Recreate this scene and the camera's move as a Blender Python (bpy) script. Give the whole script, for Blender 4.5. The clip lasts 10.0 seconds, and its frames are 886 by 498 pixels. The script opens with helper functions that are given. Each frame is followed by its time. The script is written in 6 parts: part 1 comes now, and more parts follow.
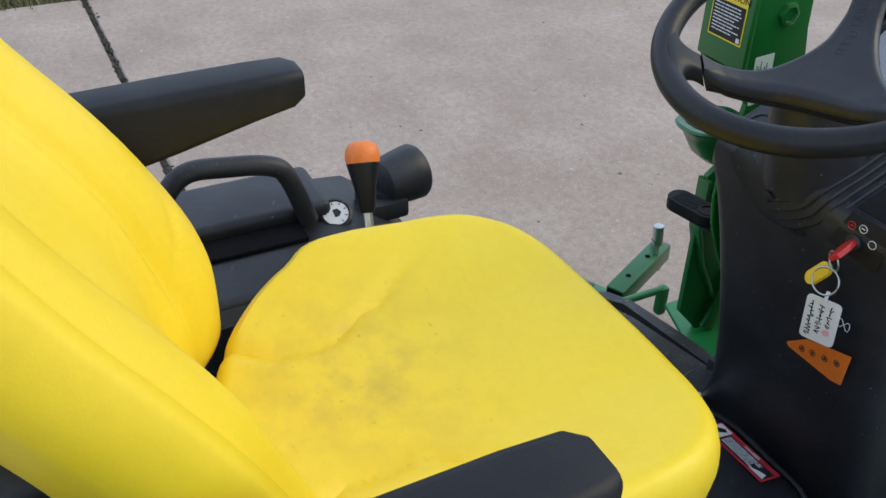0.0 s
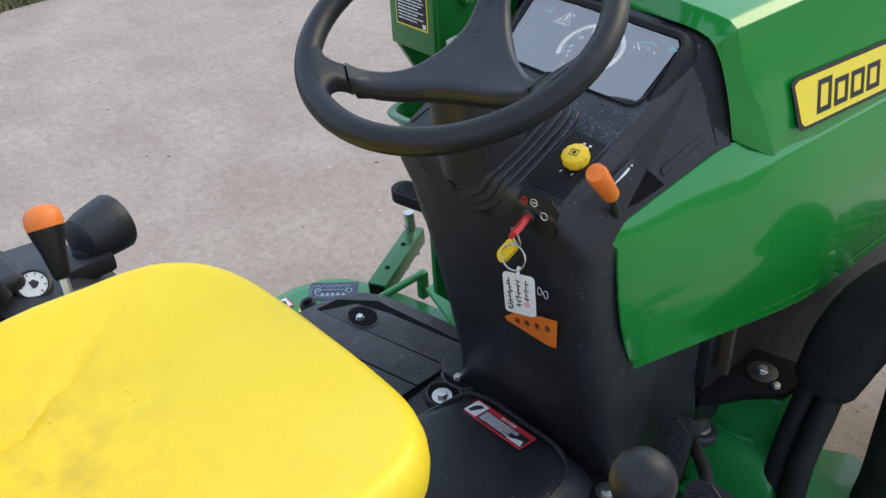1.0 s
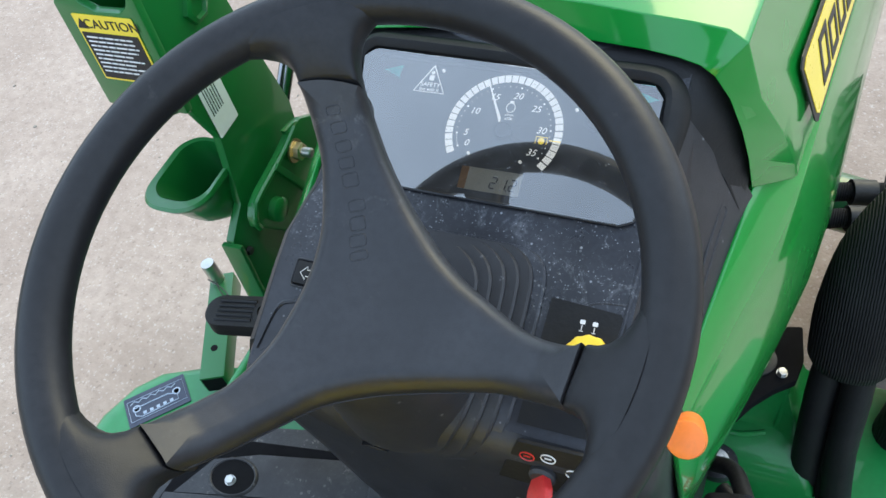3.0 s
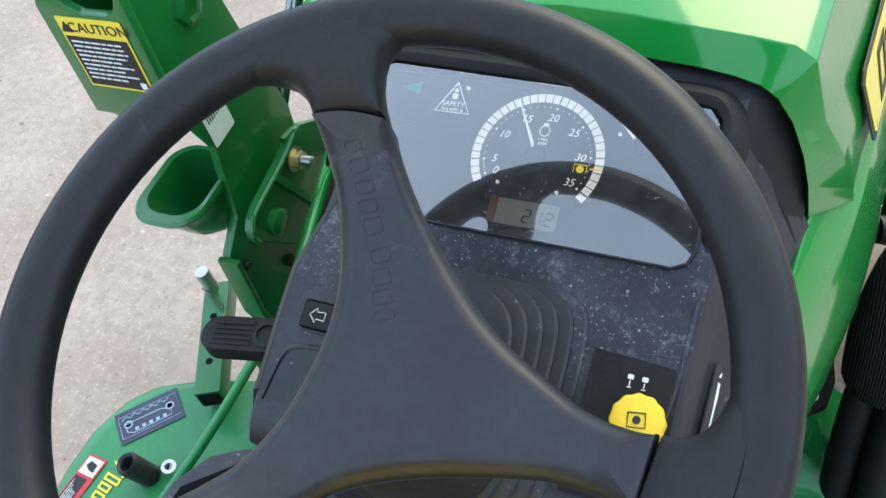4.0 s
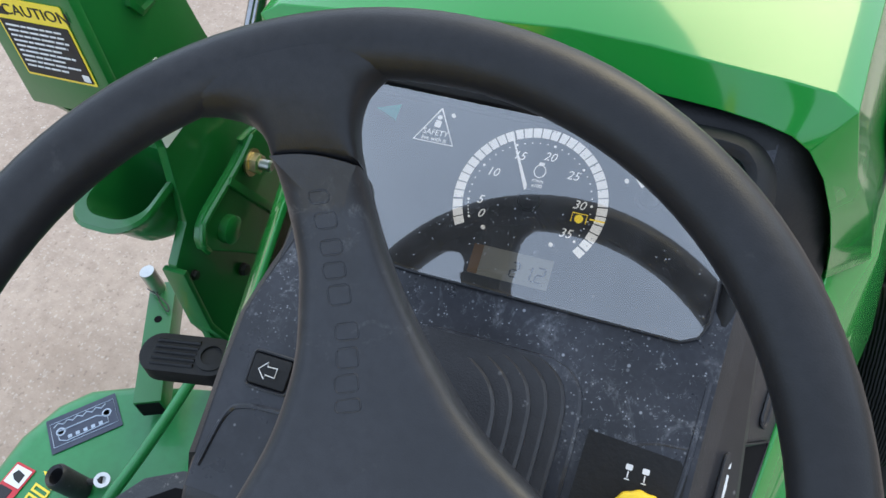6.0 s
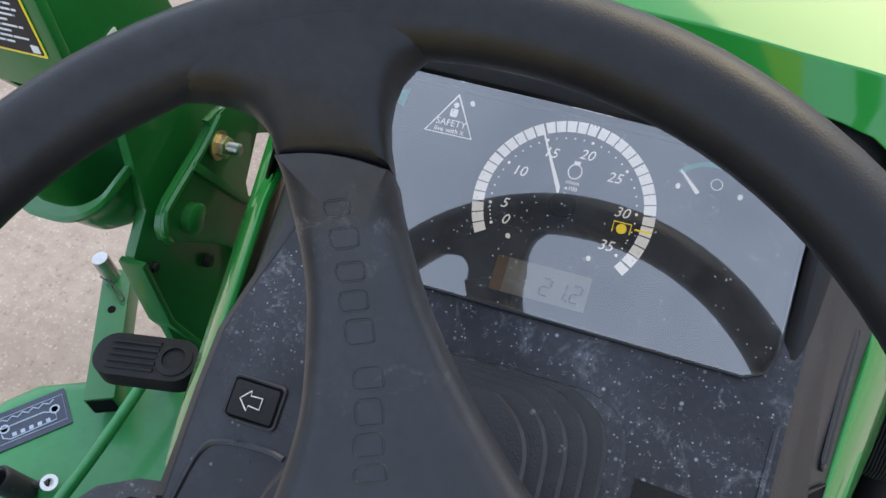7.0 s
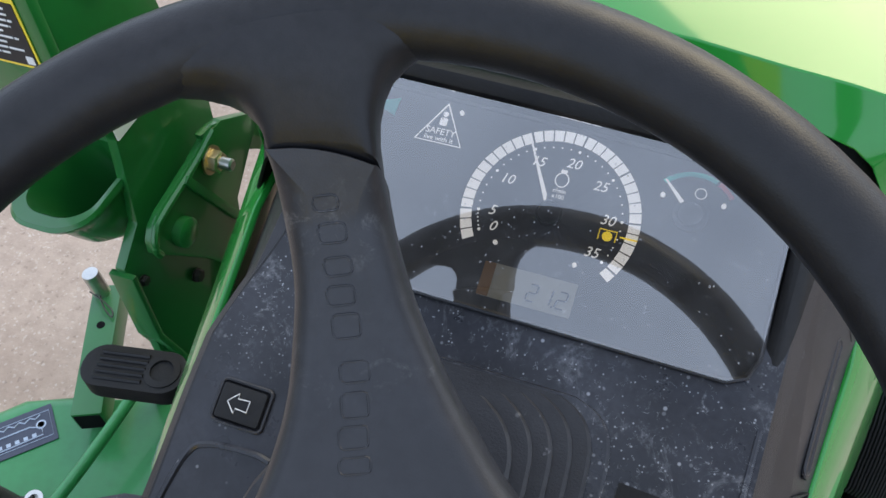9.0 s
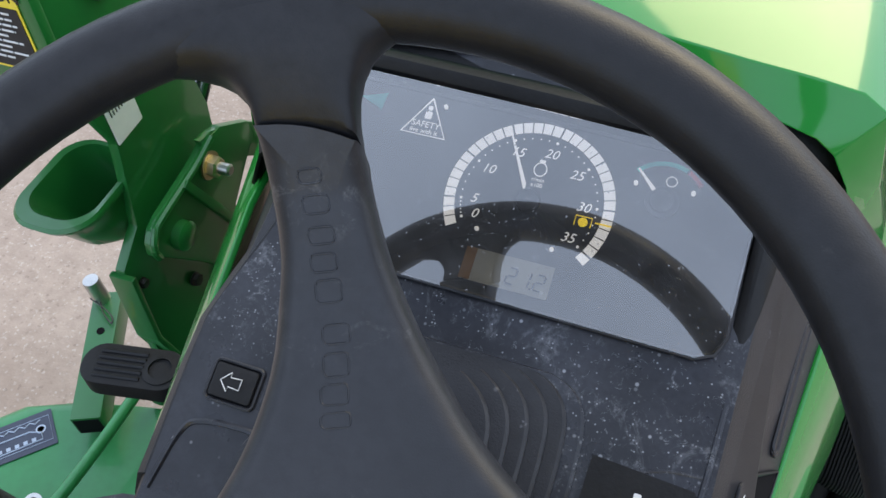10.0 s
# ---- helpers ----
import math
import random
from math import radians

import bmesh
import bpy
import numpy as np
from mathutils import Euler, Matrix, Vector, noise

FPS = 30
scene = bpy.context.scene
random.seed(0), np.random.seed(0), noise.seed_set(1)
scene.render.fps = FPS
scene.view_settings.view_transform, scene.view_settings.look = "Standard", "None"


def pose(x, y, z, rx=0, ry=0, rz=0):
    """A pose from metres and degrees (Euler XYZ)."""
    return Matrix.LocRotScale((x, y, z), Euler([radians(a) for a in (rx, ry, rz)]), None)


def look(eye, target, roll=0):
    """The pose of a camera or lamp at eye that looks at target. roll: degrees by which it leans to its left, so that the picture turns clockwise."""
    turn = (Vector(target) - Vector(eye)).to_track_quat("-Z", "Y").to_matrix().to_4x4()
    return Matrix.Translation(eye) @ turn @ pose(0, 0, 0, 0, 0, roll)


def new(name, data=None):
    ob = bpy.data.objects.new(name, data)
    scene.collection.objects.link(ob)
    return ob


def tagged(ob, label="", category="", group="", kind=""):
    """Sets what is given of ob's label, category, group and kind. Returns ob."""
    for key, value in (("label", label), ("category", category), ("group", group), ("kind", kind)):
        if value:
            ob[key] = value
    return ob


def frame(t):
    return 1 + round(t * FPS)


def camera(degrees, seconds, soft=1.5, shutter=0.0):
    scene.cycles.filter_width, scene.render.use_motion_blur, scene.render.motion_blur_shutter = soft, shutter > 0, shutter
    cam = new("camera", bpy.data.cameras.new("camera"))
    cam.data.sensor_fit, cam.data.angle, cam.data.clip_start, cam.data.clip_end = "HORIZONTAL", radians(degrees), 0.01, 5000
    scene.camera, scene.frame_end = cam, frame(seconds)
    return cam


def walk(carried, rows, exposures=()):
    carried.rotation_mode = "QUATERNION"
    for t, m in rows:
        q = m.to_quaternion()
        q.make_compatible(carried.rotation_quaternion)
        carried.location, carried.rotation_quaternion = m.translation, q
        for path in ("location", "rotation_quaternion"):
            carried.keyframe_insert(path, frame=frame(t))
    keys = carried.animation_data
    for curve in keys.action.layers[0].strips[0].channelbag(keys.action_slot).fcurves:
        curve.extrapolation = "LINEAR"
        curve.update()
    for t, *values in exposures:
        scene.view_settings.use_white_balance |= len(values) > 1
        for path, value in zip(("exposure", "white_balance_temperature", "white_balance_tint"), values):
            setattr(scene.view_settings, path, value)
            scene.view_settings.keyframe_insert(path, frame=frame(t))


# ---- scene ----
cam = camera(52.2, 10.0)
SHIFT = Vector((0.54, -1.0, 0.0))
PATH = [
    (0, (0.051, 0.279, 1.47), (-1.423, 1.031, 0.347), 1.2),
    (0.5, (0.072, 0.325, 1.474), (-1.249, 1.271, 0.309), -1.5),
    (1, (0.097, 0.409, 1.492), (-1.135, 1.486, 0.342), -2.9),
    (1.5, (0.041, 0.473, 1.519), (-1.11, 1.595, 0.329), -6.3),
    (1.7, (-0.059, 0.507, 1.516), (-1.155, 1.628, 0.274), -8.0),
    (2, (-0.181, 0.575, 1.507), (-1.162, 1.694, 0.171), -9.8),
    (2.2, (-0.223, 0.615, 1.497), (-1.138, 1.736, 0.116), -10.7),
    (2.5, (-0.278, 0.686, 1.494), (-1.085, 1.803, 0.045), -12.9),
    (3, (-0.336, 0.777, 1.479), (-1.057, 1.92, 0.005), -14.2),
    (3.2, (-0.356, 0.8, 1.473), (-1.061, 1.94, -0.012), -14.4),
    (4.3, (-0.388, 0.835, 1.45), (-1.093, 1.961, -0.045), -13.7),
    (4.5, (-0.39, 0.841, 1.448), (-1.115, 1.964, -0.04), -13.9),
    (5, (-0.383, 0.867, 1.451), (-1.144, 1.98, -0.026), -13.9),
    (5.2, (-0.384, 0.873, 1.452), (-1.139, 1.985, -0.029), -13.8),
    (6.3, (-0.45, 0.911, 1.409), (-1.007, 2.065, -0.127), -6.5),
    (6.5, (-0.463, 0.923, 1.402), (-1.002, 2.073, -0.143), -5.9),
    (7, (-0.48, 0.938, 1.378), (-0.986, 2.088, -0.178), -4.3),
    (7.5, (-0.476, 0.934, 1.377), (-0.977, 2.103, -0.166), -3.4),
    (8, (-0.475, 0.932, 1.377), (-0.979, 2.114, -0.156), -3.2),
    (8.5, (-0.475, 0.929, 1.377), (-0.98, 2.117, -0.151), -3.3),
    (9, (-0.475, 0.929, 1.376), (-0.977, 2.126, -0.145), -2.9),
    (9.5, (-0.47, 0.924, 1.378), (-0.974, 2.135, -0.132), -2.6),
    (10, (-0.458, 0.908, 1.381), (-0.972, 2.134, -0.114), -2.8),
]
walk(cam, [(t, look(SHIFT + Vector(eye), SHIFT + Vector(target), roll)) for t, eye, target, roll in PATH],
     [(0, -0.1, 6500, 10), (0.5, 0.05, 6500, 10), (1, 0.2, 6500, 10), (1.5, 0.3, 6500, 10), (2.5, 0.66, 6500, 6), (3.2, 0.76, 6500, 5), (4.5, 0.8, 6500, 5),
      (5.2, 0.68, 6500, 5), (6.5, 0.52, 6800, 11), (7.5, 0.48, 6850, 12), (10, 0.48, 6850, 12)])

# ---- world, sun, exposure ----
world = bpy.data.worlds.new("sky")
scene.world = world
world.use_nodes = True
wn = world.node_tree.nodes
sky = wn.new("ShaderNodeTexSky")
sky.sky_type = "NISHITA"
sky.sun_disc = False
SUN_UP, SUN_ROUND = radians(36), radians(12)
sky.sun_elevation, sky.sun_rotation = SUN_UP, SUN_ROUND
sky.air_density, sky.dust_density = 1.0, 2.0
# a thin even veil of high cloud over the whole sky
veil, wmix, wco = wn.new("ShaderNodeTexNoise"), wn.new("ShaderNodeMix"), wn.new("ShaderNodeTexCoord")
wmix.data_type = "RGBA"
veil.inputs["Scale"].default_value, veil.inputs["Detail"].default_value = 1.6, 5
vr = wn.new("ShaderNodeMapRange")
vr.inputs["From Min"].default_value, vr.inputs["From Max"].default_value, vr.inputs["To Min"].default_value, vr.inputs["To Max"].default_value = 0.36, 0.64, 0.55, 0.9
wl_ = world.node_tree.links.new
wl_(wco.outputs["Generated"], veil.inputs["Vector"])
wl_(veil.outputs["Fac"], vr.inputs["Value"])
wl_(vr.outputs[0], wmix.inputs[0])
wl_(sky.outputs[0], wmix.inputs[6])
wmix.inputs[7].default_value = (6.0, 7.4, 9.8, 1)
wl_(wmix.outputs[2], wn["Background"].inputs[0])
wn["Background"].inputs[1].default_value = 0.17
sun = new("sun", bpy.data.lights.new("sun", "SUN"))
sun.data.energy, sun.data.angle, sun.data.color = 1.2, radians(34), (1.0, 0.85, 0.47)
sun.matrix_world = look((3 * math.sin(SUN_ROUND), 3 * math.cos(SUN_ROUND), 3 * math.tan(SUN_UP) + 1), (0, 0, 1))


# ---- materials ----
def surface(name, c1, c2=None, scale=8.0, rough=0.5, rvar=0.1, bump=0.0, bscale=200.0, metal=0.0, coat=0.0, spec=0.5,
            specks=None, speck_scale=90.0, speck_at=0.7, clumps=3.0, grain=0.35, flecks=0.0):
    """A painted, moulded or cast surface: two colours mixed at two scales, uneven gloss, fine relief, and dust specks where asked."""
    m = bpy.data.materials.new(name)
    m.use_nodes = True
    nt = m.node_tree
    nodes, link = nt.nodes, nt.links.new
    b = nodes["Principled BSDF"]
    co = nodes.new("ShaderNodeTexCoord").outputs["Object"]

    def noise_tex(sc, detail=4.0, rough_=0.6):
        n = nodes.new("ShaderNodeTexNoise")
        n.inputs["Scale"].default_value, n.inputs["Detail"].default_value, n.inputs["Roughness"].default_value = sc, detail, rough_
        link(co, n.inputs["Vector"])
        return n.outputs["Fac"]

    def ramp(src, lo, hi):
        r = nodes.new("ShaderNodeMapRange")
        r.inputs["From Min"].default_value, r.inputs["From Max"].default_value = lo, hi
        link(src, r.inputs["Value"])
        return r.outputs["Result"]

    def mix(fac, a, c):
        x = nodes.new("ShaderNodeMix")
        x.data_type = "RGBA"
        link(fac, x.inputs[0])
        for v, s in ((a, x.inputs[6]), (c, x.inputs[7])):
            if isinstance(v, tuple):
                s.default_value = (*v, 1)
            else:
                link(v, s)
        return x.outputs[2]

    c2 = c2 or tuple(min(1, v * 1.25 + 0.004) for v in c1)
    big = ramp(noise_tex(scale), 0.35, 0.68)
    col = mix(big, c1, c2)
    fine = ramp(noise_tex(scale * 14, 3), 0.4, 0.75)
    scaled = nodes.new("ShaderNodeMath")
    scaled.operation = "MULTIPLY"
    scaled.inputs[1].default_value = grain
    link(fine, scaled.inputs[0])
    col = mix(scaled.outputs[0], col, tuple(v * 0.72 for v in c1))
    if specks:
        a = ramp(noise_tex(speck_scale, 5, 0.75), speck_at, speck_at + 0.07)
        c = ramp(noise_tex(clumps * 6, 3), 0.42, 0.62)
        mm = nodes.new("ShaderNodeMath")
        mm.operation = "MULTIPLY"
        link(a, mm.inputs[0]), link(c, mm.inputs[1])
        col = mix(mm.outputs[0], col, specks)
    if flecks:
        col = mix(ramp(noise_tex(speck_scale * 1.4, 2, 0.5), flecks, flecks + 0.03), col, tuple(v * 1.2 for v in specks))
    link(col, b.inputs["Base Color"])
    rr = nodes.new("ShaderNodeMapRange")
    rr.inputs["To Min"].default_value, rr.inputs["To Max"].default_value = max(0.02, rough - rvar), min(1, rough + rvar)
    link(noise_tex(scale * 2.3), rr.inputs["Value"])
    link(rr.outputs[0], b.inputs["Roughness"])
    b.inputs["Metallic"].default_value = metal
    b.inputs["Specular IOR Level"].default_value = spec
    b.inputs["Coat Weight"].default_value = coat
    b.inputs["Coat Roughness"].default_value = 0.06
    if bump:
        bp = nodes.new("ShaderNodeBump")
        bp.inputs["Strength"].default_value, bp.inputs["Distance"].default_value = bump, 0.002
        link(noise_tex(bscale, 3), bp.inputs["Height"])
        link(bp.outputs[0], b.inputs["Normal"])
    return m


GREEN = surface("green_paint", (0.007, 0.125, 0.024), (0.010, 0.15, 0.030), 3, 0.36, 0.08, 0.05, 60, coat=0.45, grain=0.12, specks=(0.25, 0.3, 0.2), speck_scale=70, speck_at=0.74)
GREEN_HOOD = surface("glossy_green_bonnet", (0.008, 0.215, 0.028), (0.010, 0.24, 0.032), 2, 0.26, 0.05, 0.0, coat=0.8, spec=0.15, grain=0.06)
GREEN_CAST = surface("dull_green_cast_paint", (0.012, 0.20, 0.04), (0.018, 0.25, 0.058), 9, 0.42, 0.1, 0.15, 90, coat=0.4, spec=0.4, specks=(0.2, 0.22, 0.16), speck_scale=60, speck_at=0.70)
GREEN_HOOD.node_tree.nodes["Principled BSDF"].inputs["Coat IOR"].default_value = 1.55
GREEN_HOOD.node_tree.nodes["Principled BSDF"].inputs["Coat Roughness"].default_value = 0.07
GREEN_DECK = surface("dusty_green_deck_paint", (0.012, 0.19, 0.05), (0.02, 0.23, 0.07), 6, 0.42, 0.1, 0.05, 80, coat=0.35, specks=(0.3, 0.32, 0.26), speck_scale=60, speck_at=0.68)
YELLOW = surface("yellow_vinyl", (0.92, 0.65, 0.018), (0.95, 0.69, 0.03), 6, 0.42, 0.07, 0.10, 420, spec=0.45, grain=0.12)
BLACK = surface("black_moulded_plastic", (0.018, 0.0184, 0.021), (0.034, 0.0345, 0.0385), 9, 0.42, 0.1, 0.18, 900, spec=0.38, specks=(0.18, 0.18, 0.19), speck_scale=120, speck_at=0.65)
DASH = surface("dusty_black_dash_plastic", (0.012, 0.0128, 0.0168), (0.035, 0.037, 0.046), 22, 0.30, 0.10, 0.06, 900, spec=0.42, grain=0.5)
PEDAL = surface("worn_pedal_rubber", (0.006, 0.006, 0.007), (0.013, 0.013, 0.013), 16, 0.6, 0.1, 0.2, 300, spec=0.3)
RUBBER = surface("black_wheel_rubber", (0.0110, 0.0110, 0.0122), (0.0185, 0.0185, 0.0206), 14, 0.39, 0.09, 0.09, 1400, spec=0.28, grain=0.6)
# the rim's rubber again, lightened and blued to paint in the sky's sheen
HUB_PAD = surface("black_rubber_with_sky_sheen", (0.0160, 0.0162, 0.0186), (0.0260, 0.0263, 0.0300), 14, 0.38, 0.09, 0.09, 1400, spec=0.42, grain=0.6)
PAD = surface("black_padded_vinyl", (0.012, 0.0122, 0.0145), (0.020, 0.0205, 0.0235), 7, 0.46, 0.08, 0.15, 500, spec=0.22, grain=0.3)
# near-black for plain black parts, and for shade painted into recesses and holes
BLACK_AND_SHADE = surface("matt_black_and_recess_shade", (0.004, 0.004, 0.005), None, 10, 0.85, spec=0.12)
MAT_BLACK = surface("scuffed_floor_mat", (0.011, 0.011, 0.013), (0.032, 0.032, 0.034), 18, 0.45, 0.12, 0.25, 500, specks=(0.2, 0.19, 0.17), speck_scale=80, speck_at=0.60)
TYRE = surface("tyre_rubber", (0.012, 0.012, 0.012), (0.03, 0.028, 0.025), 10, 0.75, 0.1, 0.3, 150)
STEEL = surface("zinc_steel", (0.55, 0.55, 0.53), (0.68, 0.67, 0.63), 40, 0.33, 0.1, metal=1.0)
BRASS = surface("zinc_yellow_bolt", (0.55, 0.45, 0.25), (0.66, 0.56, 0.36), 40, 0.32, 0.1, metal=1.0)
ROD = surface("dark_chrome_rod", (0.25, 0.25, 0.26), (0.35, 0.35, 0.36), 20, 0.18, 0.05, metal=1.0)
ORANGE = surface("orange_plastic", (0.85, 0.19, 0.02), (0.90, 0.23, 0.03), 20, 0.42, 0.08, 0.05, 500)
KNOB_YELLOW = surface("yellow_plastic", (0.86, 0.56, 0.02), (0.9, 0.62, 0.03), 20, 0.4, 0.08, 0.05, 500)
RED = surface("red_plastic", (0.62, 0.03, 0.03), (0.7, 0.05, 0.04), 30, 0.35, 0.08)
RED_DIAL = surface("bright_red_dial_print", (0.85, 0.07, 0.06), None, 30, 0.4)
RED_PRINT = surface("red_print", (0.50, 0.03, 0.04), None, 30, 0.4)
WHITE = surface("white_print", (0.80, 0.80, 0.80), (0.74, 0.74, 0.73), 30, 0.45, grain=0.1)
TAGWHITE = surface("white_tag_plastic", (0.82, 0.82, 0.81), (0.76, 0.74, 0.73), 40, 0.35, grain=0.15)
PINK = surface("faded_pink_stain", (0.75, 0.40, 0.40), None, 60, 0.5)
INK = surface("black_print", (0.01, 0.01, 0.012), None, 30, 0.5)
DECAL_YELLOW = surface("yellow_decal", (0.88, 0.66, 0.03), (0.9, 0.7, 0.05), 20, 0.3, coat=0.5, grain=0.05)
DECAL_BLUE = surface("dark_blue_grey_decal", (0.03, 0.04, 0.07), (0.05, 0.06, 0.09), 30, 0.4)
DECAL_LINE = surface("pale_blue_line_print", (0.35, 0.42, 0.52), None, 30, 0.5)
# white dial print; a weak glow is added to keep it clear behind the lens
DIAL_WHITE = surface("white_print_with_added_glow", (0.80, 0.80, 0.80), (0.78, 0.78, 0.78), 30, 0.45, grain=0.02)
DIAL_WHITE.node_tree.nodes["Principled BSDF"].inputs["Emission Color"].default_value = (1, 1, 1, 1)
DIAL_WHITE.node_tree.nodes["Principled BSDF"].inputs["Emission Strength"].default_value = 0.30
DIAL = surface("black_dial_face", (0.036, 0.037, 0.041), (0.041, 0.042, 0.046), 30, 0.6, spec=0.3)
HUB_BLACK = surface("deep_black_needle_hub", (0.002, 0.002, 0.002), (0.003, 0.003, 0.003), 30, 0.6, spec=0.02)
HUB_GREY = surface("dark_grey_needle_hub", (0.016, 0.016, 0.018), (0.02, 0.02, 0.022), 30, 0.5, spec=0.2)
LCD = surface("grey_lcd", (0.34, 0.33, 0.28), (0.38, 0.37, 0.32), 60, 0.4)
LCD_EDGE = surface("amber_lcd_edge", (0.20, 0.10, 0.03), (0.25, 0.13, 0.04), 60, 0.4)
TEAL = surface("teal_print", (0.03, 0.66, 0.52), None, 30, 0.4)
AMBER = surface("lit_amber_print", (0.85, 0.6, 0.02), None, 30, 0.4)
AMBER.node_tree.nodes["Principled BSDF"].inputs["Emission Color"].default_value = (1, 0.75, 0.05, 1)
AMBER.node_tree.nodes["Principled BSDF"].inputs["Emission Strength"].default_value = 0.4
SLEEVE = surface("woven_hose_sleeve", (0.006, 0.006, 0.0065), (0.013, 0.013, 0.013), 20, 0.7, 0.08, 0.6, 260, spec=0.22)
DARK = surface("dark_cast_metal", (0.012, 0.012, 0.012), (0.03, 0.028, 0.025), 20, 0.55, 0.15, 0.3, 120)
RUST = surface("brown_fitting", (0.05, 0.034, 0.022), (0.09, 0.06, 0.035), 40, 0.6)


def concrete():
    """Worn broom-finished concrete: broad stains, blotches, and pale and dark grains of aggregate."""
    m = surface("weathered_concrete", (0.365, 0.285, 0.232), (0.475, 0.382, 0.318), 2.4, 0.88, 0.06, 0.9, 130, spec=0.25, grain=0.5,
                specks=(0.58, 0.52, 0.47), speck_scale=42, speck_at=0.60, clumps=0.9)
    nodes, link = m.node_tree.nodes, m.node_tree.links.new
    b = nodes["Principled BSDF"]
    src = b.inputs["Base Color"].links[0].from_socket
    co = nodes.new("ShaderNodeTexCoord").outputs["Object"]
    for sc, lo, hi, part_, tint in ((230, 0.90, 0.98, 0.30, (0.66, 0.60, 0.55)), (190, 0.94, 0.99, 0.34, (0.16, 0.12, 0.10)), (420, 0.6, 1.0, 0.10, (0.22, 0.165, 0.135))):
        v = nodes.new("ShaderNodeTexVoronoi")
        v.inputs["Scale"].default_value = sc
        link(co, v.inputs["Vector"])
        pick, r, x, k = (nodes.new("ShaderNode" + q) for q in ("SeparateColor", "MapRange", "Mix", "Math"))
        link(v.outputs["Color"], pick.inputs[0])
        link(pick.outputs[1], r.inputs["Value"])
        r.inputs["From Min"].default_value, r.inputs["From Max"].default_value = lo, hi
        k.operation, k.inputs[1].default_value = "MULTIPLY", part_
        link(r.outputs[0], k.inputs[0])
        x.data_type = "RGBA"
        link(k.outputs[0], x.inputs[0])
        link(src, x.inputs[6])
        x.inputs[7].default_value = (*tint, 1)
        src = x.outputs[2]
    link(src, b.inputs["Base Color"])
    return m


def woven(m, sc=105.0):
    """Rows of fine ribs on a sleeve."""
    nodes, link = m.node_tree.nodes, m.node_tree.links.new
    b = nodes["Principled BSDF"]
    w = nodes.new("ShaderNodeTexWave")
    w.inputs["Scale"].default_value, w.inputs["Distortion"].default_value = sc, 1.5
    w.bands_direction = "X"
    link(nodes.new("ShaderNodeTexCoord").outputs["Object"], w.inputs["Vector"])
    bp = nodes.new("ShaderNodeBump")
    bp.inputs["Strength"].default_value, bp.inputs["Distance"].default_value = 0.6, 0.003
    link(w.outputs["Fac"], bp.inputs["Height"])
    link(bp.outputs[0], b.inputs["Normal"])


def scuffed(m, tint, layers):
    """Dry marks over a material's own colour. Each layer: kind (dots, streaks or smears), size, amount, strength, and the places (centre, radius) where it lies, or none for all over."""
    nodes, link = m.node_tree.nodes, m.node_tree.links.new
    b = nodes["Principled BSDF"]
    src = b.inputs["Base Color"].links[0].from_socket
    co = nodes.new("ShaderNodeTexCoord").outputs["Object"]

    def value(op, a, c):
        x = nodes.new("ShaderNodeMath")
        x.operation = op
        for v, k in ((a, 0), (c, 1)):
            if isinstance(v, (int, float)):
                x.inputs[k].default_value = v
            else:
                link(v, x.inputs[k])
        return x.outputs[0]

    def span(v, lo, hi):
        r = nodes.new("ShaderNodeMapRange")
        r.inputs["From Min"].default_value, r.inputs["From Max"].default_value = lo, hi
        link(v, r.inputs["Value"])
        return r.outputs[0]

    def fog(sc, detail, rough_=0.55, bend=0.0):
        n = nodes.new("ShaderNodeTexNoise")
        n.inputs["Scale"].default_value, n.inputs["Detail"].default_value = sc, detail
        n.inputs["Roughness"].default_value, n.inputs["Distortion"].default_value = rough_, bend
        link(co, n.inputs["Vector"])
        return n.outputs["Fac"]

    for kind, size, amount, strength, places in layers:
        if kind == "dots":
            v = nodes.new("ShaderNodeTexVoronoi")
            v.inputs["Scale"].default_value, v.inputs["Randomness"].default_value = size, 1.0
            link(co, v.inputs["Vector"])
            near = span(v.outputs["Distance"], 0.30, 0.16)
            pick = nodes.new("ShaderNodeSeparateColor")
            link(v.outputs["Color"], pick.inputs[0])
            mask = value("MULTIPLY", near, span(pick.outputs[0], 1 - amount - 0.02, 1 - amount))
        elif kind == "streaks":
            line = value("ABSOLUTE", value("SUBTRACT", fog(size, 2, 0.5, 1.2), 0.5), 0)
            mask = value("MULTIPLY", span(line, 0.016, 0.004), span(fog(size * 1.3, 3), 0.62 - amount, 0.68 - amount))
        else:
            mask = value("MULTIPLY", span(fog(size, 8, 0.72, 0.8), 0.60 - amount, 0.74 - amount), span(fog(size * 9, 3, 0.6), 0.35, 0.65))
        if places:
            total = 0.0
            for c, r in places:
                d = nodes.new("ShaderNodeVectorMath")
                d.operation = "DISTANCE"
                d.inputs[1].default_value = c
                link(co, d.inputs[0])
                total = value("MAXIMUM", span(d.outputs["Value"], r, r * 0.45), total)
            mask = value("MULTIPLY", mask, total)
        x = nodes.new("ShaderNodeMix")
        x.data_type = "RGBA"
        link(value("MULTIPLY", mask, strength), x.inputs[0])
        link(src, x.inputs[6])
        x.inputs[7].default_value = (*tint, 1)
        src = x.outputs[2]
    link(src, b.inputs["Base Color"])


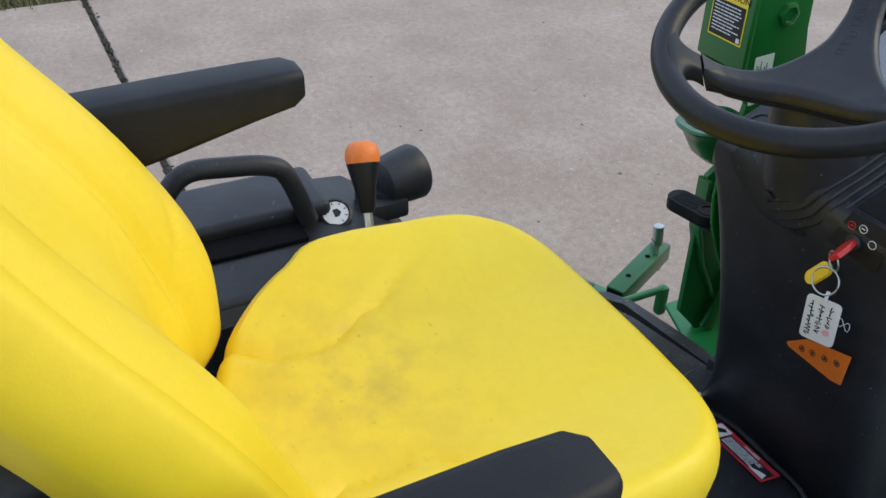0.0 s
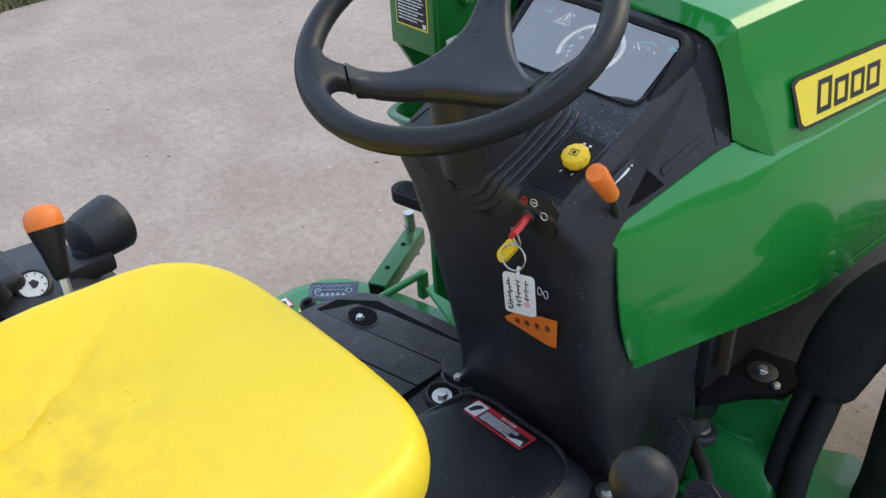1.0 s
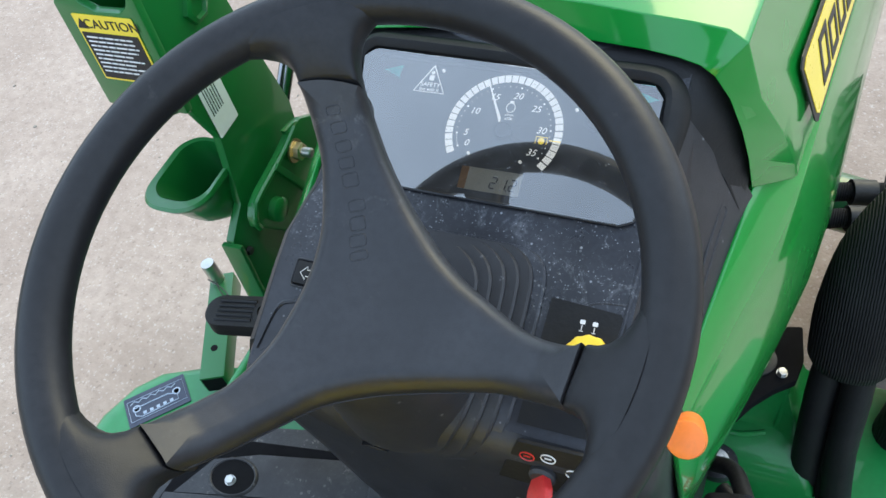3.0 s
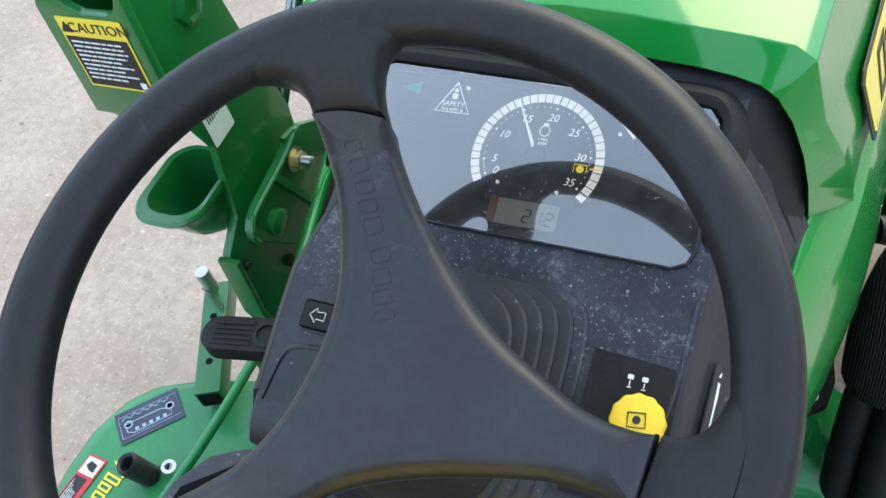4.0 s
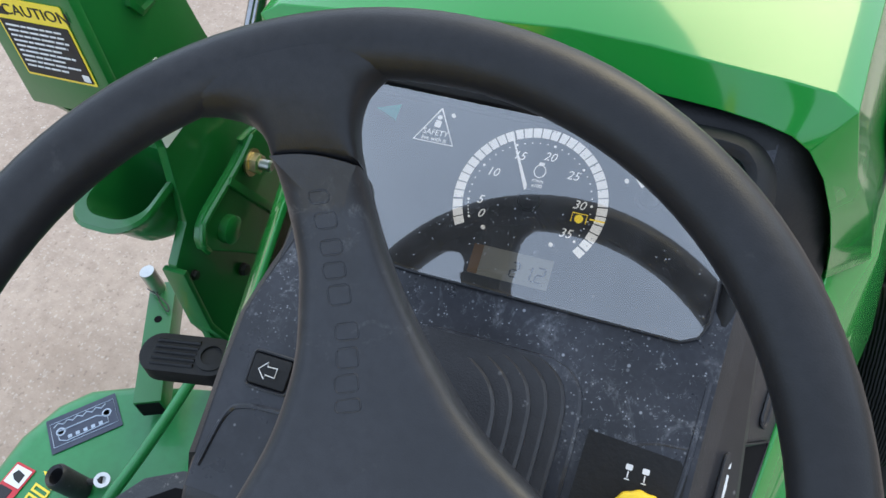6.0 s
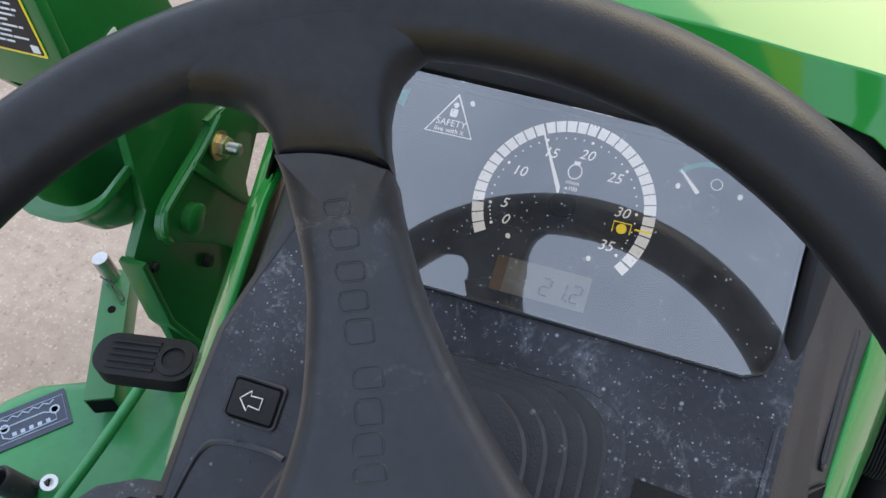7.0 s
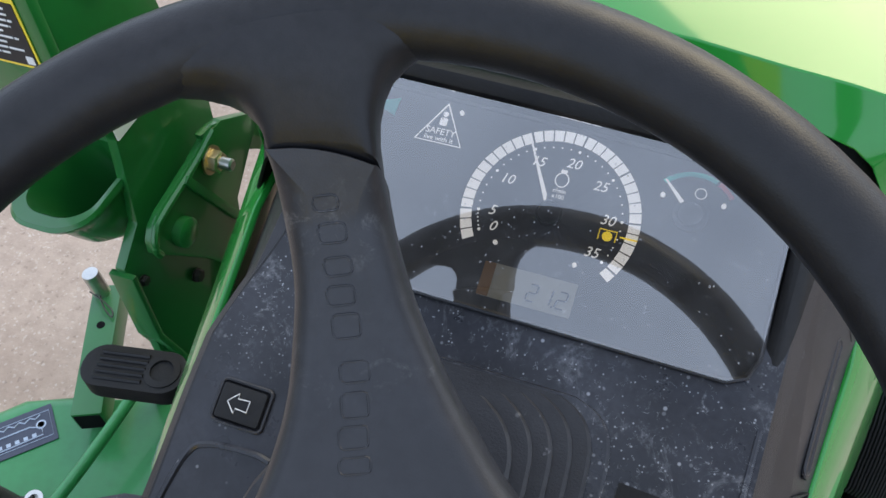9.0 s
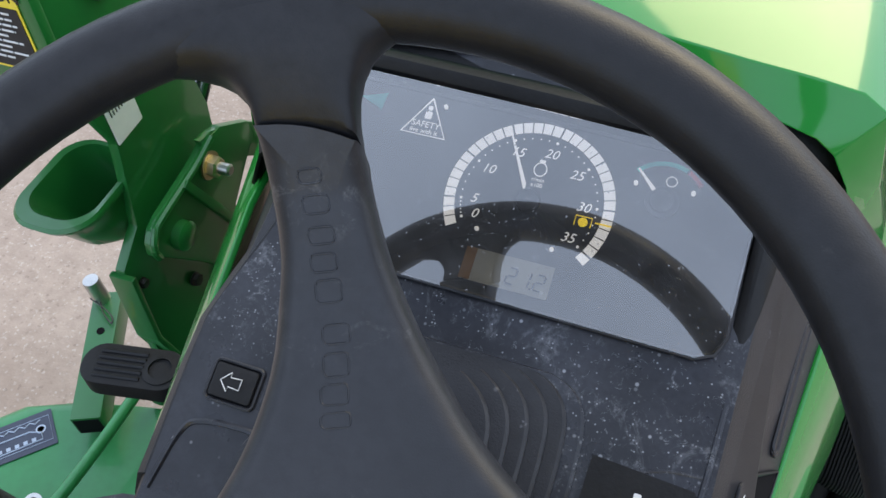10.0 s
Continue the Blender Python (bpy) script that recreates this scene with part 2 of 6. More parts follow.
def lens_glass(name, ior):
    m = bpy.data.materials.new(name)
    m.use_nodes = True
    nt = m.node_tree
    out = nt.nodes["Material Output"]
    nt.nodes.remove(nt.nodes["Principled BSDF"])
    tr, gl, mx, fr = (nt.nodes.new("ShaderNode" + k) for k in ("BsdfTransparent", "BsdfGlossy", "MixShader", "Fresnel"))
    tr.inputs[0].default_value = (0.97, 0.97, 0.97, 1)
    gl.inputs["Roughness"].default_value = 0.02
    fr.inputs["IOR"].default_value = ior
    dust, film = nt.nodes.new("ShaderNodeBsdfDiffuse"), nt.nodes.new("ShaderNodeMixShader")
    dust.inputs[0].default_value = (0.8, 0.8, 0.82, 1)
    co = nt.nodes.new("ShaderNodeTexCoord").outputs["Object"]
    cell, pick, near, few, both, soil, total = (nt.nodes.new("ShaderNode" + k) for k in ("TexVoronoi", "SeparateColor", "MapRange", "MapRange", "Math", "TexNoise", "Math"))
    cell.inputs["Scale"].default_value, soil.inputs["Scale"].default_value, soil.inputs["Detail"].default_value = 620, 70, 6
    for node in (cell, soil):
        nt.links.new(co, node.inputs["Vector"])
    nt.links.new(cell.outputs["Color"], pick.inputs[0])
    for node, src, lo, hi, top in ((near, cell.outputs["Distance"], 0.36, 0.20, 1.0), (few, pick.outputs[0], 0.88, 0.93, 0.34)):
        node.inputs["From Min"].default_value, node.inputs["From Max"].default_value, node.inputs["To Max"].default_value = lo, hi, top
        nt.links.new(src, node.inputs["Value"])
    both.operation, total.operation = "MULTIPLY", "MULTIPLY_ADD"
    total.inputs[1].default_value = 0.05
    for src, dst in ((near.outputs[0], both.inputs[0]), (few.outputs[0], both.inputs[1]), (soil.outputs["Fac"], total.inputs[0]), (both.outputs[0], total.inputs[2]), (total.outputs[0], film.inputs[0])):
        nt.links.new(src, dst)
    nt.links.new(tr.outputs[0], film.inputs[1])
    nt.links.new(dust.outputs[0], film.inputs[2])
    for a, c in ((fr.outputs[0], mx.inputs[0]), (film.outputs[0], mx.inputs[1]), (gl.outputs[0], mx.inputs[2]), (mx.outputs[0], out.inputs[0])):
        nt.links.new(a, c)
    return m


woven(SLEEVE)
LOWER_DASH = [((0.075, 0.135, 1.023), 0.055), ((0.02, 0.150, 1.03), 0.05), ((-0.045, 0.150, 1.03), 0.045), ((-0.115, 0.15, 1.03), 0.05), ((0.1, 0.15, 1.03), 0.05)]
scuffed(DASH, (0.30, 0.31, 0.33), [("smears", 38, 0.06, 0.55, LOWER_DASH), ("smears", 85, 0.03, 0.6, [((0.105, 0.125, 1.018), 0.035), ((0.06, 0.12, 1.016), 0.04)]), ("streaks", 190, 0.05, 0.5, LOWER_DASH), ("smears", 120, 0.03, 0.6, LOWER_DASH), ("dots", 560, 0.13, 0.85, LOWER_DASH), ("dots", 270, 0.045, 0.9, LOWER_DASH), ("dots", 300, 0.03, 0.5, ())])
for wheel_black in (RUBBER, HUB_PAD):
    scuffed(wheel_black, (0.16, 0.155, 0.15), [("smears", 90, 0.08, 0.75, [((-0.0385, 0.0922, 1.168), 0.018), ((-0.052, 0.092, 1.166), 0.016)]), ("smears", 75, 0.03, 0.40, [((-0.010, 0.066, 1.14), 0.028), ((-0.045, 0.05, 1.14), 0.03)]), ("smears", 40, -0.03, 0.22, ())])
scuffed(BLACK, (0.22, 0.22, 0.22), [("smears", 55, -0.03, 0.30, ()), ("streaks", 60, -0.05, 0.45, ()), ("dots", 190, 0.02, 0.6, ())])
scuffed(MAT_BLACK, (0.13, 0.125, 0.115), [("smears", 16, 0.04, 0.45, ()), ("smears", 45, 0.0, 0.35, ()), ("streaks", 30, 0.0, 0.5, ()), ("dots", 120, 0.02, 0.6, ())])
CONCRETE = concrete()
LENS = lens_glass("clear_lens", 3.0)
LENS_SIDE = bpy.data.materials.new("clear_lens_edge")
LENS_SIDE.use_nodes = True
LENS_SIDE.node_tree.nodes.remove(LENS_SIDE.node_tree.nodes["Principled BSDF"])
LENS_SIDE.node_tree.links.new(LENS_SIDE.node_tree.nodes.new("ShaderNodeBsdfTransparent").outputs[0], LENS_SIDE.node_tree.nodes["Material Output"].inputs[0])


def seat_vinyl():
    """Dirt rubbed into the middle of the cushion and a few dark marks."""
    m = surface("soiled_yellow_vinyl", (0.92, 0.65, 0.018), (0.95, 0.69, 0.03), 6, 0.42, 0.07, 0.10, 420, spec=0.45, grain=0.12)
    nodes, link = m.node_tree.nodes, m.node_tree.links.new
    b = nodes["Principled BSDF"]
    src = b.inputs["Base Color"].links[0].from_socket
    co = nodes.new("ShaderNodeTexCoord").outputs["Object"]

    def spot(c, r0, r1):
        d = nodes.new("ShaderNodeVectorMath")
        d.operation = "DISTANCE"
        d.inputs[1].default_value = c
        link(co, d.inputs[0])
        r = nodes.new("ShaderNodeMapRange")
        r.inputs["From Min"].default_value, r.inputs["From Max"].default_value = r1, r0
        link(d.outputs["Value"], r.inputs["Value"])
        return r.outputs[0]

    def noise_mask(sc, lo, hi):
        n = nodes.new("ShaderNodeTexNoise")
        n.inputs["Scale"].default_value, n.inputs["Detail"].default_value = sc, 6
        link(co, n.inputs["Vector"])
        r = nodes.new("ShaderNodeMapRange")
        r.inputs["From Min"].default_value, r.inputs["From Max"].default_value = lo, hi
        link(n.outputs["Fac"], r.inputs["Value"])
        return r.outputs[0]

    def times(a, c):
        x = nodes.new("ShaderNodeMath")
        x.operation = "MULTIPLY"
        link(a, x.inputs[0])
        if isinstance(c, float):
            x.inputs[1].default_value = c
        else:
            link(c, x.inputs[1])
        return x.outputs[0]

    for mask, tint in ((times(times(spot((-0.03, -0.50, 0.875), 0.02, 0.17), noise_mask(28, 0.40, 0.72)), 0.46), (0.44, 0.28, 0.05)),
                       (times(times(spot((-0.03, -0.49, 0.875), 0.03, 0.20), noise_mask(120, 0.66, 0.74)), 0.42), (0.24, 0.14, 0.03))):
        x = nodes.new("ShaderNodeMix")
        x.data_type = "RGBA"
        link(mask, x.inputs[0])
        link(src, x.inputs[6])
        x.inputs[7].default_value = (*tint, 1)
        src = x.outputs[2]
    link(src, b.inputs["Base Color"])
    return m


SEAT = seat_vinyl()


# ---- helpers for building ----
def thing(name, base, label, category, group="", kind=""):
    ob = new(name)
    ob.empty_display_size = 0.05
    ob.location = base
    ob.matrix_basis = Matrix.Translation(base)
    return tagged(ob, label, category, group, kind)


def part(name, bm, material, parent=None, label="", smooth=True, **tags):
    me = bpy.data.meshes.new(name)
    bmesh.ops.recalc_face_normals(bm, faces=bm.faces[:])
    bm.to_mesh(me)
    bm.free()
    for m in (material if isinstance(material, (list, tuple)) else [material]):
        me.materials.append(m)
    if smooth:
        me.shade_smooth()
        me.set_sharp_from_angle(angle=radians(38))
    ob = new(name, me)
    if parent is not None:
        top = Matrix.Identity(4)
        chain = parent
        while chain is not None:
            top = chain.matrix_basis @ top if chain.parent is None else top
            chain = chain.parent
        ob.parent = parent
        ob.matrix_parent_inverse = top.inverted() if parent.parent is None and parent.data is None else Matrix.Identity(4)
    return tagged(ob, label, **tags)


def axes(origin, xdir, ydir):
    x = Vector(xdir).normalized()
    y = Vector(ydir)
    y = (y - x * y.dot(x)).normalized()
    z = x.cross(y)
    m = Matrix((x, y, z)).transposed().to_4x4()
    m.translation = origin
    return m


def bevelled(bm, width, segments=2):
    if width:
        bmesh.ops.bevel(bm, geom=bm.edges[:], offset=width, segments=segments, profile=0.6, affect="EDGES", clamp_overlap=True)
    return bm


def block(lo, hi, bevel=0.003, m=None, segments=2):
    bm = bmesh.new()
    lo, hi = Vector(lo), Vector(hi)
    bmesh.ops.create_cube(bm, size=1.0, matrix=Matrix.Translation((lo + hi) / 2) @ Matrix.Diagonal((*(hi - lo), 1)))
    bevelled(bm, bevel, segments)
    if m is not None:
        bm.transform(m)
    return bm


def slab(outline, depth, m, bevel=0.0, segments=2):
    """A plate from a closed outline in m's xy plane, from its z 0 up to depth."""
    bm = bmesh.new()
    f = bm.faces.new([bm.verts.new((x, y, 0)) for x, y in outline])
    r = bmesh.ops.extrude_face_region(bm, geom=[f])
    bmesh.ops.translate(bm, vec=(0, 0, depth), verts=[v for v in r["geom"] if isinstance(v, bmesh.types.BMVert)])
    bevelled(bm, bevel, segments)
    bmesh.ops.triangulate(bm, faces=[f for f in bm.faces if len(f.verts) > 4])
    bm.transform(m)
    return bm


def loft(rings, closed=True, cap=True):
    bm = bmesh.new()
    rows = [[bm.verts.new(p) for p in ring] for ring in rings]
    n = len(rows[0])
    for a, b in zip(rows, rows[1:]):
        for i in range(n if closed else n - 1):
            j = (i + 1) % n
            bm.faces.new((a[i], a[j], b[j], b[i]))
    if cap and closed:
        bm.faces.new(rows[0][::-1])
        bm.faces.new(rows[-1])
    bmesh.ops.triangulate(bm, faces=[f for f in bm.faces if len(f.verts) > 4])
    return bm


def smooth_path(points, steps=8):
    """A Catmull-Rom curve through the points."""
    p = [Vector(q) for q in points]
    p = [p[0] * 2 - p[1], *p, p[-1] * 2 - p[-2]]
    out = []
    for a, b, c, d in zip(p, p[1:], p[2:], p[3:]):
        for k in range(steps):
            t = k / steps
            out.append(0.5 * (2 * b + (c - a) * t + (2 * a - 5 * b + 4 * c - d) * t * t + (3 * b - a - 3 * c + d) * t ** 3))
    return [*out, p[-2]]


def tube(points, radius, sides=12, steps=8, flat=1.0):
    """A round bar along a smooth path; radius a number, or one for each point of the path."""
    path = smooth_path(points, steps) if steps else [Vector(q) for q in points]
    n = len(path)
    rings = []
    up = Vector((0.13, 0.29, 1)).normalized()
    for i, p in enumerate(path):
        d = (path[min(i + 1, n - 1)] - path[max(i - 1, 0)]).normalized()
        x = d.cross(up).normalized()
        y = x.cross(d).normalized()
        if callable(radius):
            r = radius(i / (n - 1))
        else:
            r = radius
        rings.append([p + (x * math.cos(a) + y * math.sin(a) * flat) * r for a in (2 * math.pi * k / sides for k in range(sides))])
    return loft(rings)


def turned(profile, m, sides=24):
    """A body of revolution about m's z from (radius, height) pairs."""
    rings = [[m @ Vector((max(r, 1e-5) * math.cos(a), max(r, 1e-5) * math.sin(a), h)) for a in (2 * math.pi * k / sides for k in range(sides))] for r, h in profile]
    return loft(rings)


def merge(*bms):
    out = bmesh.new()
    for b in bms:
        me = bpy.data.meshes.new("tmp")
        b.to_mesh(me)
        b.free()
        out.from_mesh(me)
        bpy.data.meshes.remove(me)
    return out


def round_rect(x0, x1, y0, y1, r, n=5):
    pts = []
    for cx, cy, a0 in ((x1 - r, y1 - r, 0), (x0 + r, y1 - r, 90), (x0 + r, y0 + r, 180), (x1 - r, y0 + r, 270)):
        for k in range(n + 1):
            a = radians(a0 + 90 * k / n)
            pts.append((cx + r * math.cos(a), cy + r * math.sin(a)))
    return pts


def bolt(m, r=0.009, material=STEEL, parent=None, washer=True, name="bolt", label="zinc-plated hex bolt"):
    prof = [(r * 1.75, 0), (r * 1.75, 0.0018), (r * 1.1, 0.002)] if washer else [(r * 1.1, 0), (r * 1.1, 0.001)]
    a = turned(prof, m, 20)
    hexa = turned([(r, 0.0015), (r, r * 0.8), (r * 0.86, r * 0.95), (r * 0.5, r * 0.97)], m @ pose(0, 0, 0, 0, 0, 13), 6)
    return part(name, merge(a, hexa), material, parent, label)


def letters(body, size, m, material, parent, name="lettering", align="CENTER", depth=0.0003, label="", shear=0.0):
    cu = bpy.data.curves.new(name, "FONT")
    cu.body, cu.size, cu.align_x, cu.align_y, cu.extrude, cu.shear = body, size, align, "CENTER", depth, shear
    cu.resolution_u = 3
    tmp = bpy.data.objects.new("tmp", cu)
    scene.collection.objects.link(tmp)
    bpy.context.view_layer.update()
    me = bpy.data.meshes.new_from_object(tmp.evaluated_get(bpy.context.evaluated_depsgraph_get()))
    bm = bmesh.new()
    bm.from_mesh(me)
    bpy.data.objects.remove(tmp)
    bpy.data.meshes.remove(me)
    bpy.data.curves.remove(cu)
    bm.transform(m)
    return part(name, bm, material, parent, label, smooth=False)


def bars(m, w, h, rows, material, parent, name="fine_print", fill=0.45, seed=1, ragged=0.35, pieces=6, label="", depth=0.0003):
    """Lines of print too small to read, as plain bars in the rectangle w by h about m's origin."""
    rnd = random.Random(seed)
    bm = bmesh.new()
    step = h / rows
    for i in range(rows):
        y = h / 2 - (i + 0.5) * step
        x, end = -w / 2, w / 2 - rnd.random() * ragged * w
        while x < end:
            l = min(w / pieces * (0.4 + rnd.random()), end - x)
            q = Matrix.Translation((x + l / 2, y, 0)) @ Matrix.Diagonal((l, step * fill, depth * 2, 1))
            bmesh.ops.create_cube(bm, size=1.0, matrix=m @ q)
            x += l + w / pieces * 0.12 + 0.0002
    return tagged(part(name, bm, material, parent, label, smooth=False), kind="stuff")


def plate(m, w, h, material, parent, name, r=0.003, depth=0.0006, label=""):
    return part(name, slab(round_rect(-w / 2, w / 2, -h / 2, h / 2, r, 4), depth, m), material, parent, label, smooth=False)


def hollow(name, x0, x1, y0, y1, stroke, m, material, parent, lean=0.12, depth=0.0006):
    """One character of a wordmark as a plain hollow block."""
    bm = bmesh.new()
    loops = []
    for d, z in ((0, 0), (0, depth), (stroke, depth), (stroke, 0)):
        loops.append([bm.verts.new(m @ Vector((x + lean * y, y, z))) for x, y in ((x0 + d, y0 + d), (x1 - d, y0 + d), (x1 - d, y1 - d), (x0 + d, y1 - d))])
    for a, c in zip(loops, loops[1:]):
        for i in range(4):
            bm.faces.new((a[i], a[(i + 1) % 4], c[(i + 1) % 4], c[i]))
    return part(name, bm, material, parent, smooth=False)


def lift(m, h):
    return m @ Matrix.Translation((0, 0, h))


# ---- ground ----
def ground_plane():
    bm = bmesh.new()
    s = 1500.0
    bm.faces.new([bm.verts.new(p) for p in ((-s, -s, -0.05), (s, -s, -0.05), (s, s, -0.05), (-s, s, -0.05))])
    soil = surface("dry_lawn_soil", (0.06, 0.075, 0.025), (0.12, 0.11, 0.05), 5, 0.95, 0.03, 0.5, 60)
    return tagged(part("ground", bm, soil, smooth=False), "dry lawn soil beyond the driveway edge", "ground", kind="structure")


GRASS_EDGE, JOINT_Y = -3.97, -0.352


def driveway():
    """Concrete slabs parted by a cracked joint; each slab is a piece of the pavement."""
    root = thing("pavement", (0, 0, 0), "weathered pinkish-grey concrete driveway with cracked joints", "driveway", kind="structure")
    cols = [(GRASS_EDGE, 0.62), (0.632, 5.2)]
    rows = [(-9.0, -4.9), (-4.89, JOINT_Y - 0.012), (JOINT_Y + 0.012, 4.3), (4.31, 9.0)]
    for x0, x1 in cols:
        for y0, y1 in rows:
            part("slab", block((x0, y0, -0.11), (x1, y1, 0.0), 0.006, segments=1), CONCRETE, root)
    fill = surface("joint_dirt", (0.035, 0.03, 0.022), (0.09, 0.075, 0.055), 30, 0.95, 0.03, 0.8, 60)
    part("joint_filler", block((GRASS_EDGE, -9.0, -0.1), (5.2, 9.0, -0.012), 0), fill, root, "dark dirt packed in the joints")
    rnd = random.Random(4)
    bm = bmesh.new()
    for k in range(300):
        x = GRASS_EDGE + rnd.random() * 4.2
        y = JOINT_Y + rnd.gauss(0, 0.008)
        bmesh.ops.create_icosphere(bm, subdivisions=1, radius=0.004 + 0.007 * rnd.random(), matrix=pose(x, y, -0.004, rnd.random() * 90, rnd.random() * 90, 0) @ Matrix.Diagonal((1.6, 1, 0.6, 1)))
    tagged(part("joint_crumbs", bm, fill, root, "crumbled dirt and grit in the cracked joint"), kind="stuff")
    bm = bmesh.new()
    for k in range(240):
        x, y = -3.6 + 4.4 * rnd.random(), -0.2 + 4 * rnd.random()
        bmesh.ops.create_icosphere(bm, subdivisions=1, radius=0.002 + 0.004 * rnd.random() ** 3, matrix=pose(x, y, 0.001, 0, 0, 90 * rnd.random()) @ Matrix.Diagonal((1.5, 1, 0.5, 1)))
    grit = surface("grit", (0.12, 0.1, 0.08), (0.4, 0.36, 0.3), 60, 0.9)
    tagged(part("loose_grit", bm, grit, root, "scattered small stones on the concrete"), kind="stuff")


def lawn_edge():
    rnd = random.Random(9)
    verts, faces = [], []
    for k in range(9000):
        x = GRASS_EDGE + 0.03 - abs(rnd.gauss(0, 0.5))
        y = -3.0 + 7.0 * rnd.random()
        h, a = 0.05 + 0.07 * rnd.random(), rnd.random() * 6.3
        lean = Vector((math.cos(a), math.sin(a), 0)) * h * (0.3 + 0.9 * rnd.random())
        side = Vector((-math.sin(a), math.cos(a), 0)) * 0.003
        p = Vector((x, y, -0.05))
        i = len(verts)
        verts += [p - side, p + side, p + lean * 0.4 + side * 0.8 + Vector((0, 0, h * 0.7)), p + lean * 0.4 - side * 0.8 + Vector((0, 0, h * 0.7)), p + lean + Vector((0, 0, h))]
        faces += [(i, i + 1, i + 2, i + 3), (i + 3, i + 2, i + 4)]
    me = bpy.data.meshes.new("grass")
    me.from_pydata(verts, [], faces)
    me.materials.append(surface("dry_grass", (0.10, 0.11, 0.03), (0.24, 0.2, 0.09), 12, 0.8, 0.1))
    tagged(new("grass", me), "short dry grass along the driveway edge", "grass", kind="stuff")


ground_plane()
driveway()
lawn_edge()

# ---- dash plane: one slope shared by console, cluster and switches ----
DASH_O, DASH_V, DASH_N = Vector((0, 0.15, 1.03)), Vector((0, 0.9050, 0.4253)), Vector((0, -0.4253, 0.9050))


def on_dash(x, y, h=0.0):
    """The place on the dash slope at x and y of the plan, h off it."""
    return DASH_O + Vector((x, 0, 0)) + DASH_V * ((y - 0.15) / 0.905) + DASH_N * h


def dash_axes(x, y, h=0.0, turn=0.0):
    return axes(on_dash(x, y, h), (1, 0, 0), DASH_V) @ pose(0, 0, 0, 0, 0, turn)


def dash_z(y):
    return 0.9595 + 0.47 * y


# ---- tractor: chassis, platform, console, fenders, wheels ----
tractor = thing("tractor", (0, 0, 0), "compact green utility tractor with black console and platform, parked on concrete", "tractor")


OUT = 0.037  # the left bodywork stands this much further out than the right


def console():
    """The moulded column from the platform up to the dash slope."""
    levels = [(0.44, -0.20, 0.150, 0.155, 0.012), (0.50, -0.178, 0.148, 0.140, 0.02), (0.56, -0.155, 0.144, 0.112, 0.03), (0.66, -0.139, 0.1475, 0.080, 0.035), (0.76, -0.135, 0.1475, 0.056, 0.035),
              (0.84, -0.145, 0.1475, 0.046, 0.03), (0.90, -0.155, 0.1475, 0.038, 0.025), (0.930, -0.160, 0.146, 0.031, 0.02)]
    rings = []
    for z, x0, x1, y0, r in levels:
        rings.append([Vector((x, y, z)) for x, y in round_rect(x0, x1, y0, 0.34, r, 4)])

    def wide(y, s=-1):
        if s > 0:
            return 0.1165 + 0.0175 * (y - 0.07)
        t = min(1, max(0, (y - 0.115) / 0.075))
        return 0.1425 - 0.020 * t * t * (3 - 2 * t)

    for dz, k, y0, y1, r in ((-0.012, 1.02, 0.024, 0.30, 0.02), (-0.003, 1.005, 0.027, 0.298, 0.02), (0.0, 0.985, 0.032, 0.296, 0.02)):
        row = []
        for x, y in round_rect(-1, 1, y0, y1, r, 4):
            x = max(-1, min(1, x))
            row.append(Vector((x * k * wide(y, x), y, dash_z(y) + dz)))
        rings.append(row)
    # more points along the sides, so that the taper is followed
    body = part("console", loft(rings), BLACK, tractor, "black moulded dash console, dusty and scuffed")
    ys_ = [0.034 + 0.262 * k / 26 for k in range(27)]
    top_edge = [(-wide(y) * 0.985, (y - 0.15) / 0.905) for y in ys_] + [(wide(y, 1) * 0.992, (y - 0.15) / 0.905) for y in ys_[::-1]]
    part("dash_top", slab(top_edge[::-1], 0.0012, axes(on_dash(0, 0.15, -0.0004), (1, 0, 0), DASH_V)), DASH, body, "dusty speckled dash surface", smooth=False)
    for s in (-1, 1):
        flank = []
        for y in ((0.034,) if s > 0 else ()) + (0.05, 0.075, 0.10, 0.125, 0.15, 0.175, 0.20, 0.23, 0.262):
            t = min(1, max(0, (y - 0.075) / 0.2))
            top = Vector((s * (wide(y, s) - 0.001), y, dash_z(y) + 0.0006))
            low = Vector((s * (0.1425 + 0.0245 * t + (0.024 if s < 0 else 0)), y + 0.016 * t, 0.920 + 0.052 * t))
            if y < 0.05:  # the front end runs into the rounded corner of the column
                low = Vector((0.1195, y + 0.003, 0.940))
            mid = top.lerp(low, 0.5) + Vector((s * (0.003 if s < 0 else 0.0006), 0, 0.001 if s < 0 else 0.0002))
            flank.append([top, top.lerp(mid, 0.15) + (Vector((s * 0.0025, 0, 0.0012)) if s < 0 else Vector((0.0006, 0, 0.0003))), mid, low, low + Vector((-s * 0.02, 0, -0.02)), Vector((s * 0.09, y, dash_z(y) - 0.02))])
        part("flank", loft(flank), BLACK, body, "black sloping console flank")
    # smooth cowl from the dash and flanks up to the dark gap below the bonnet lip
    inner = [on_dash(0, 0.2665, 0.0), on_dash(0.045, 0.2655, 0.0), on_dash(0.080, 0.2640, 0.0), on_dash(0.098, 0.2625, 0.0), on_dash(0.109, 0.2605, 0.0), on_dash(0.1150, 0.2570, 0.0), on_dash(0.1175, 0.250, 0.0),
             on_dash(0.1185, 0.240, 0.0), Vector((0.1340, 0.250, 1.036)), Vector((0.1480, 0.253, 1.004)), Vector((0.1590, 0.255, 0.974))]
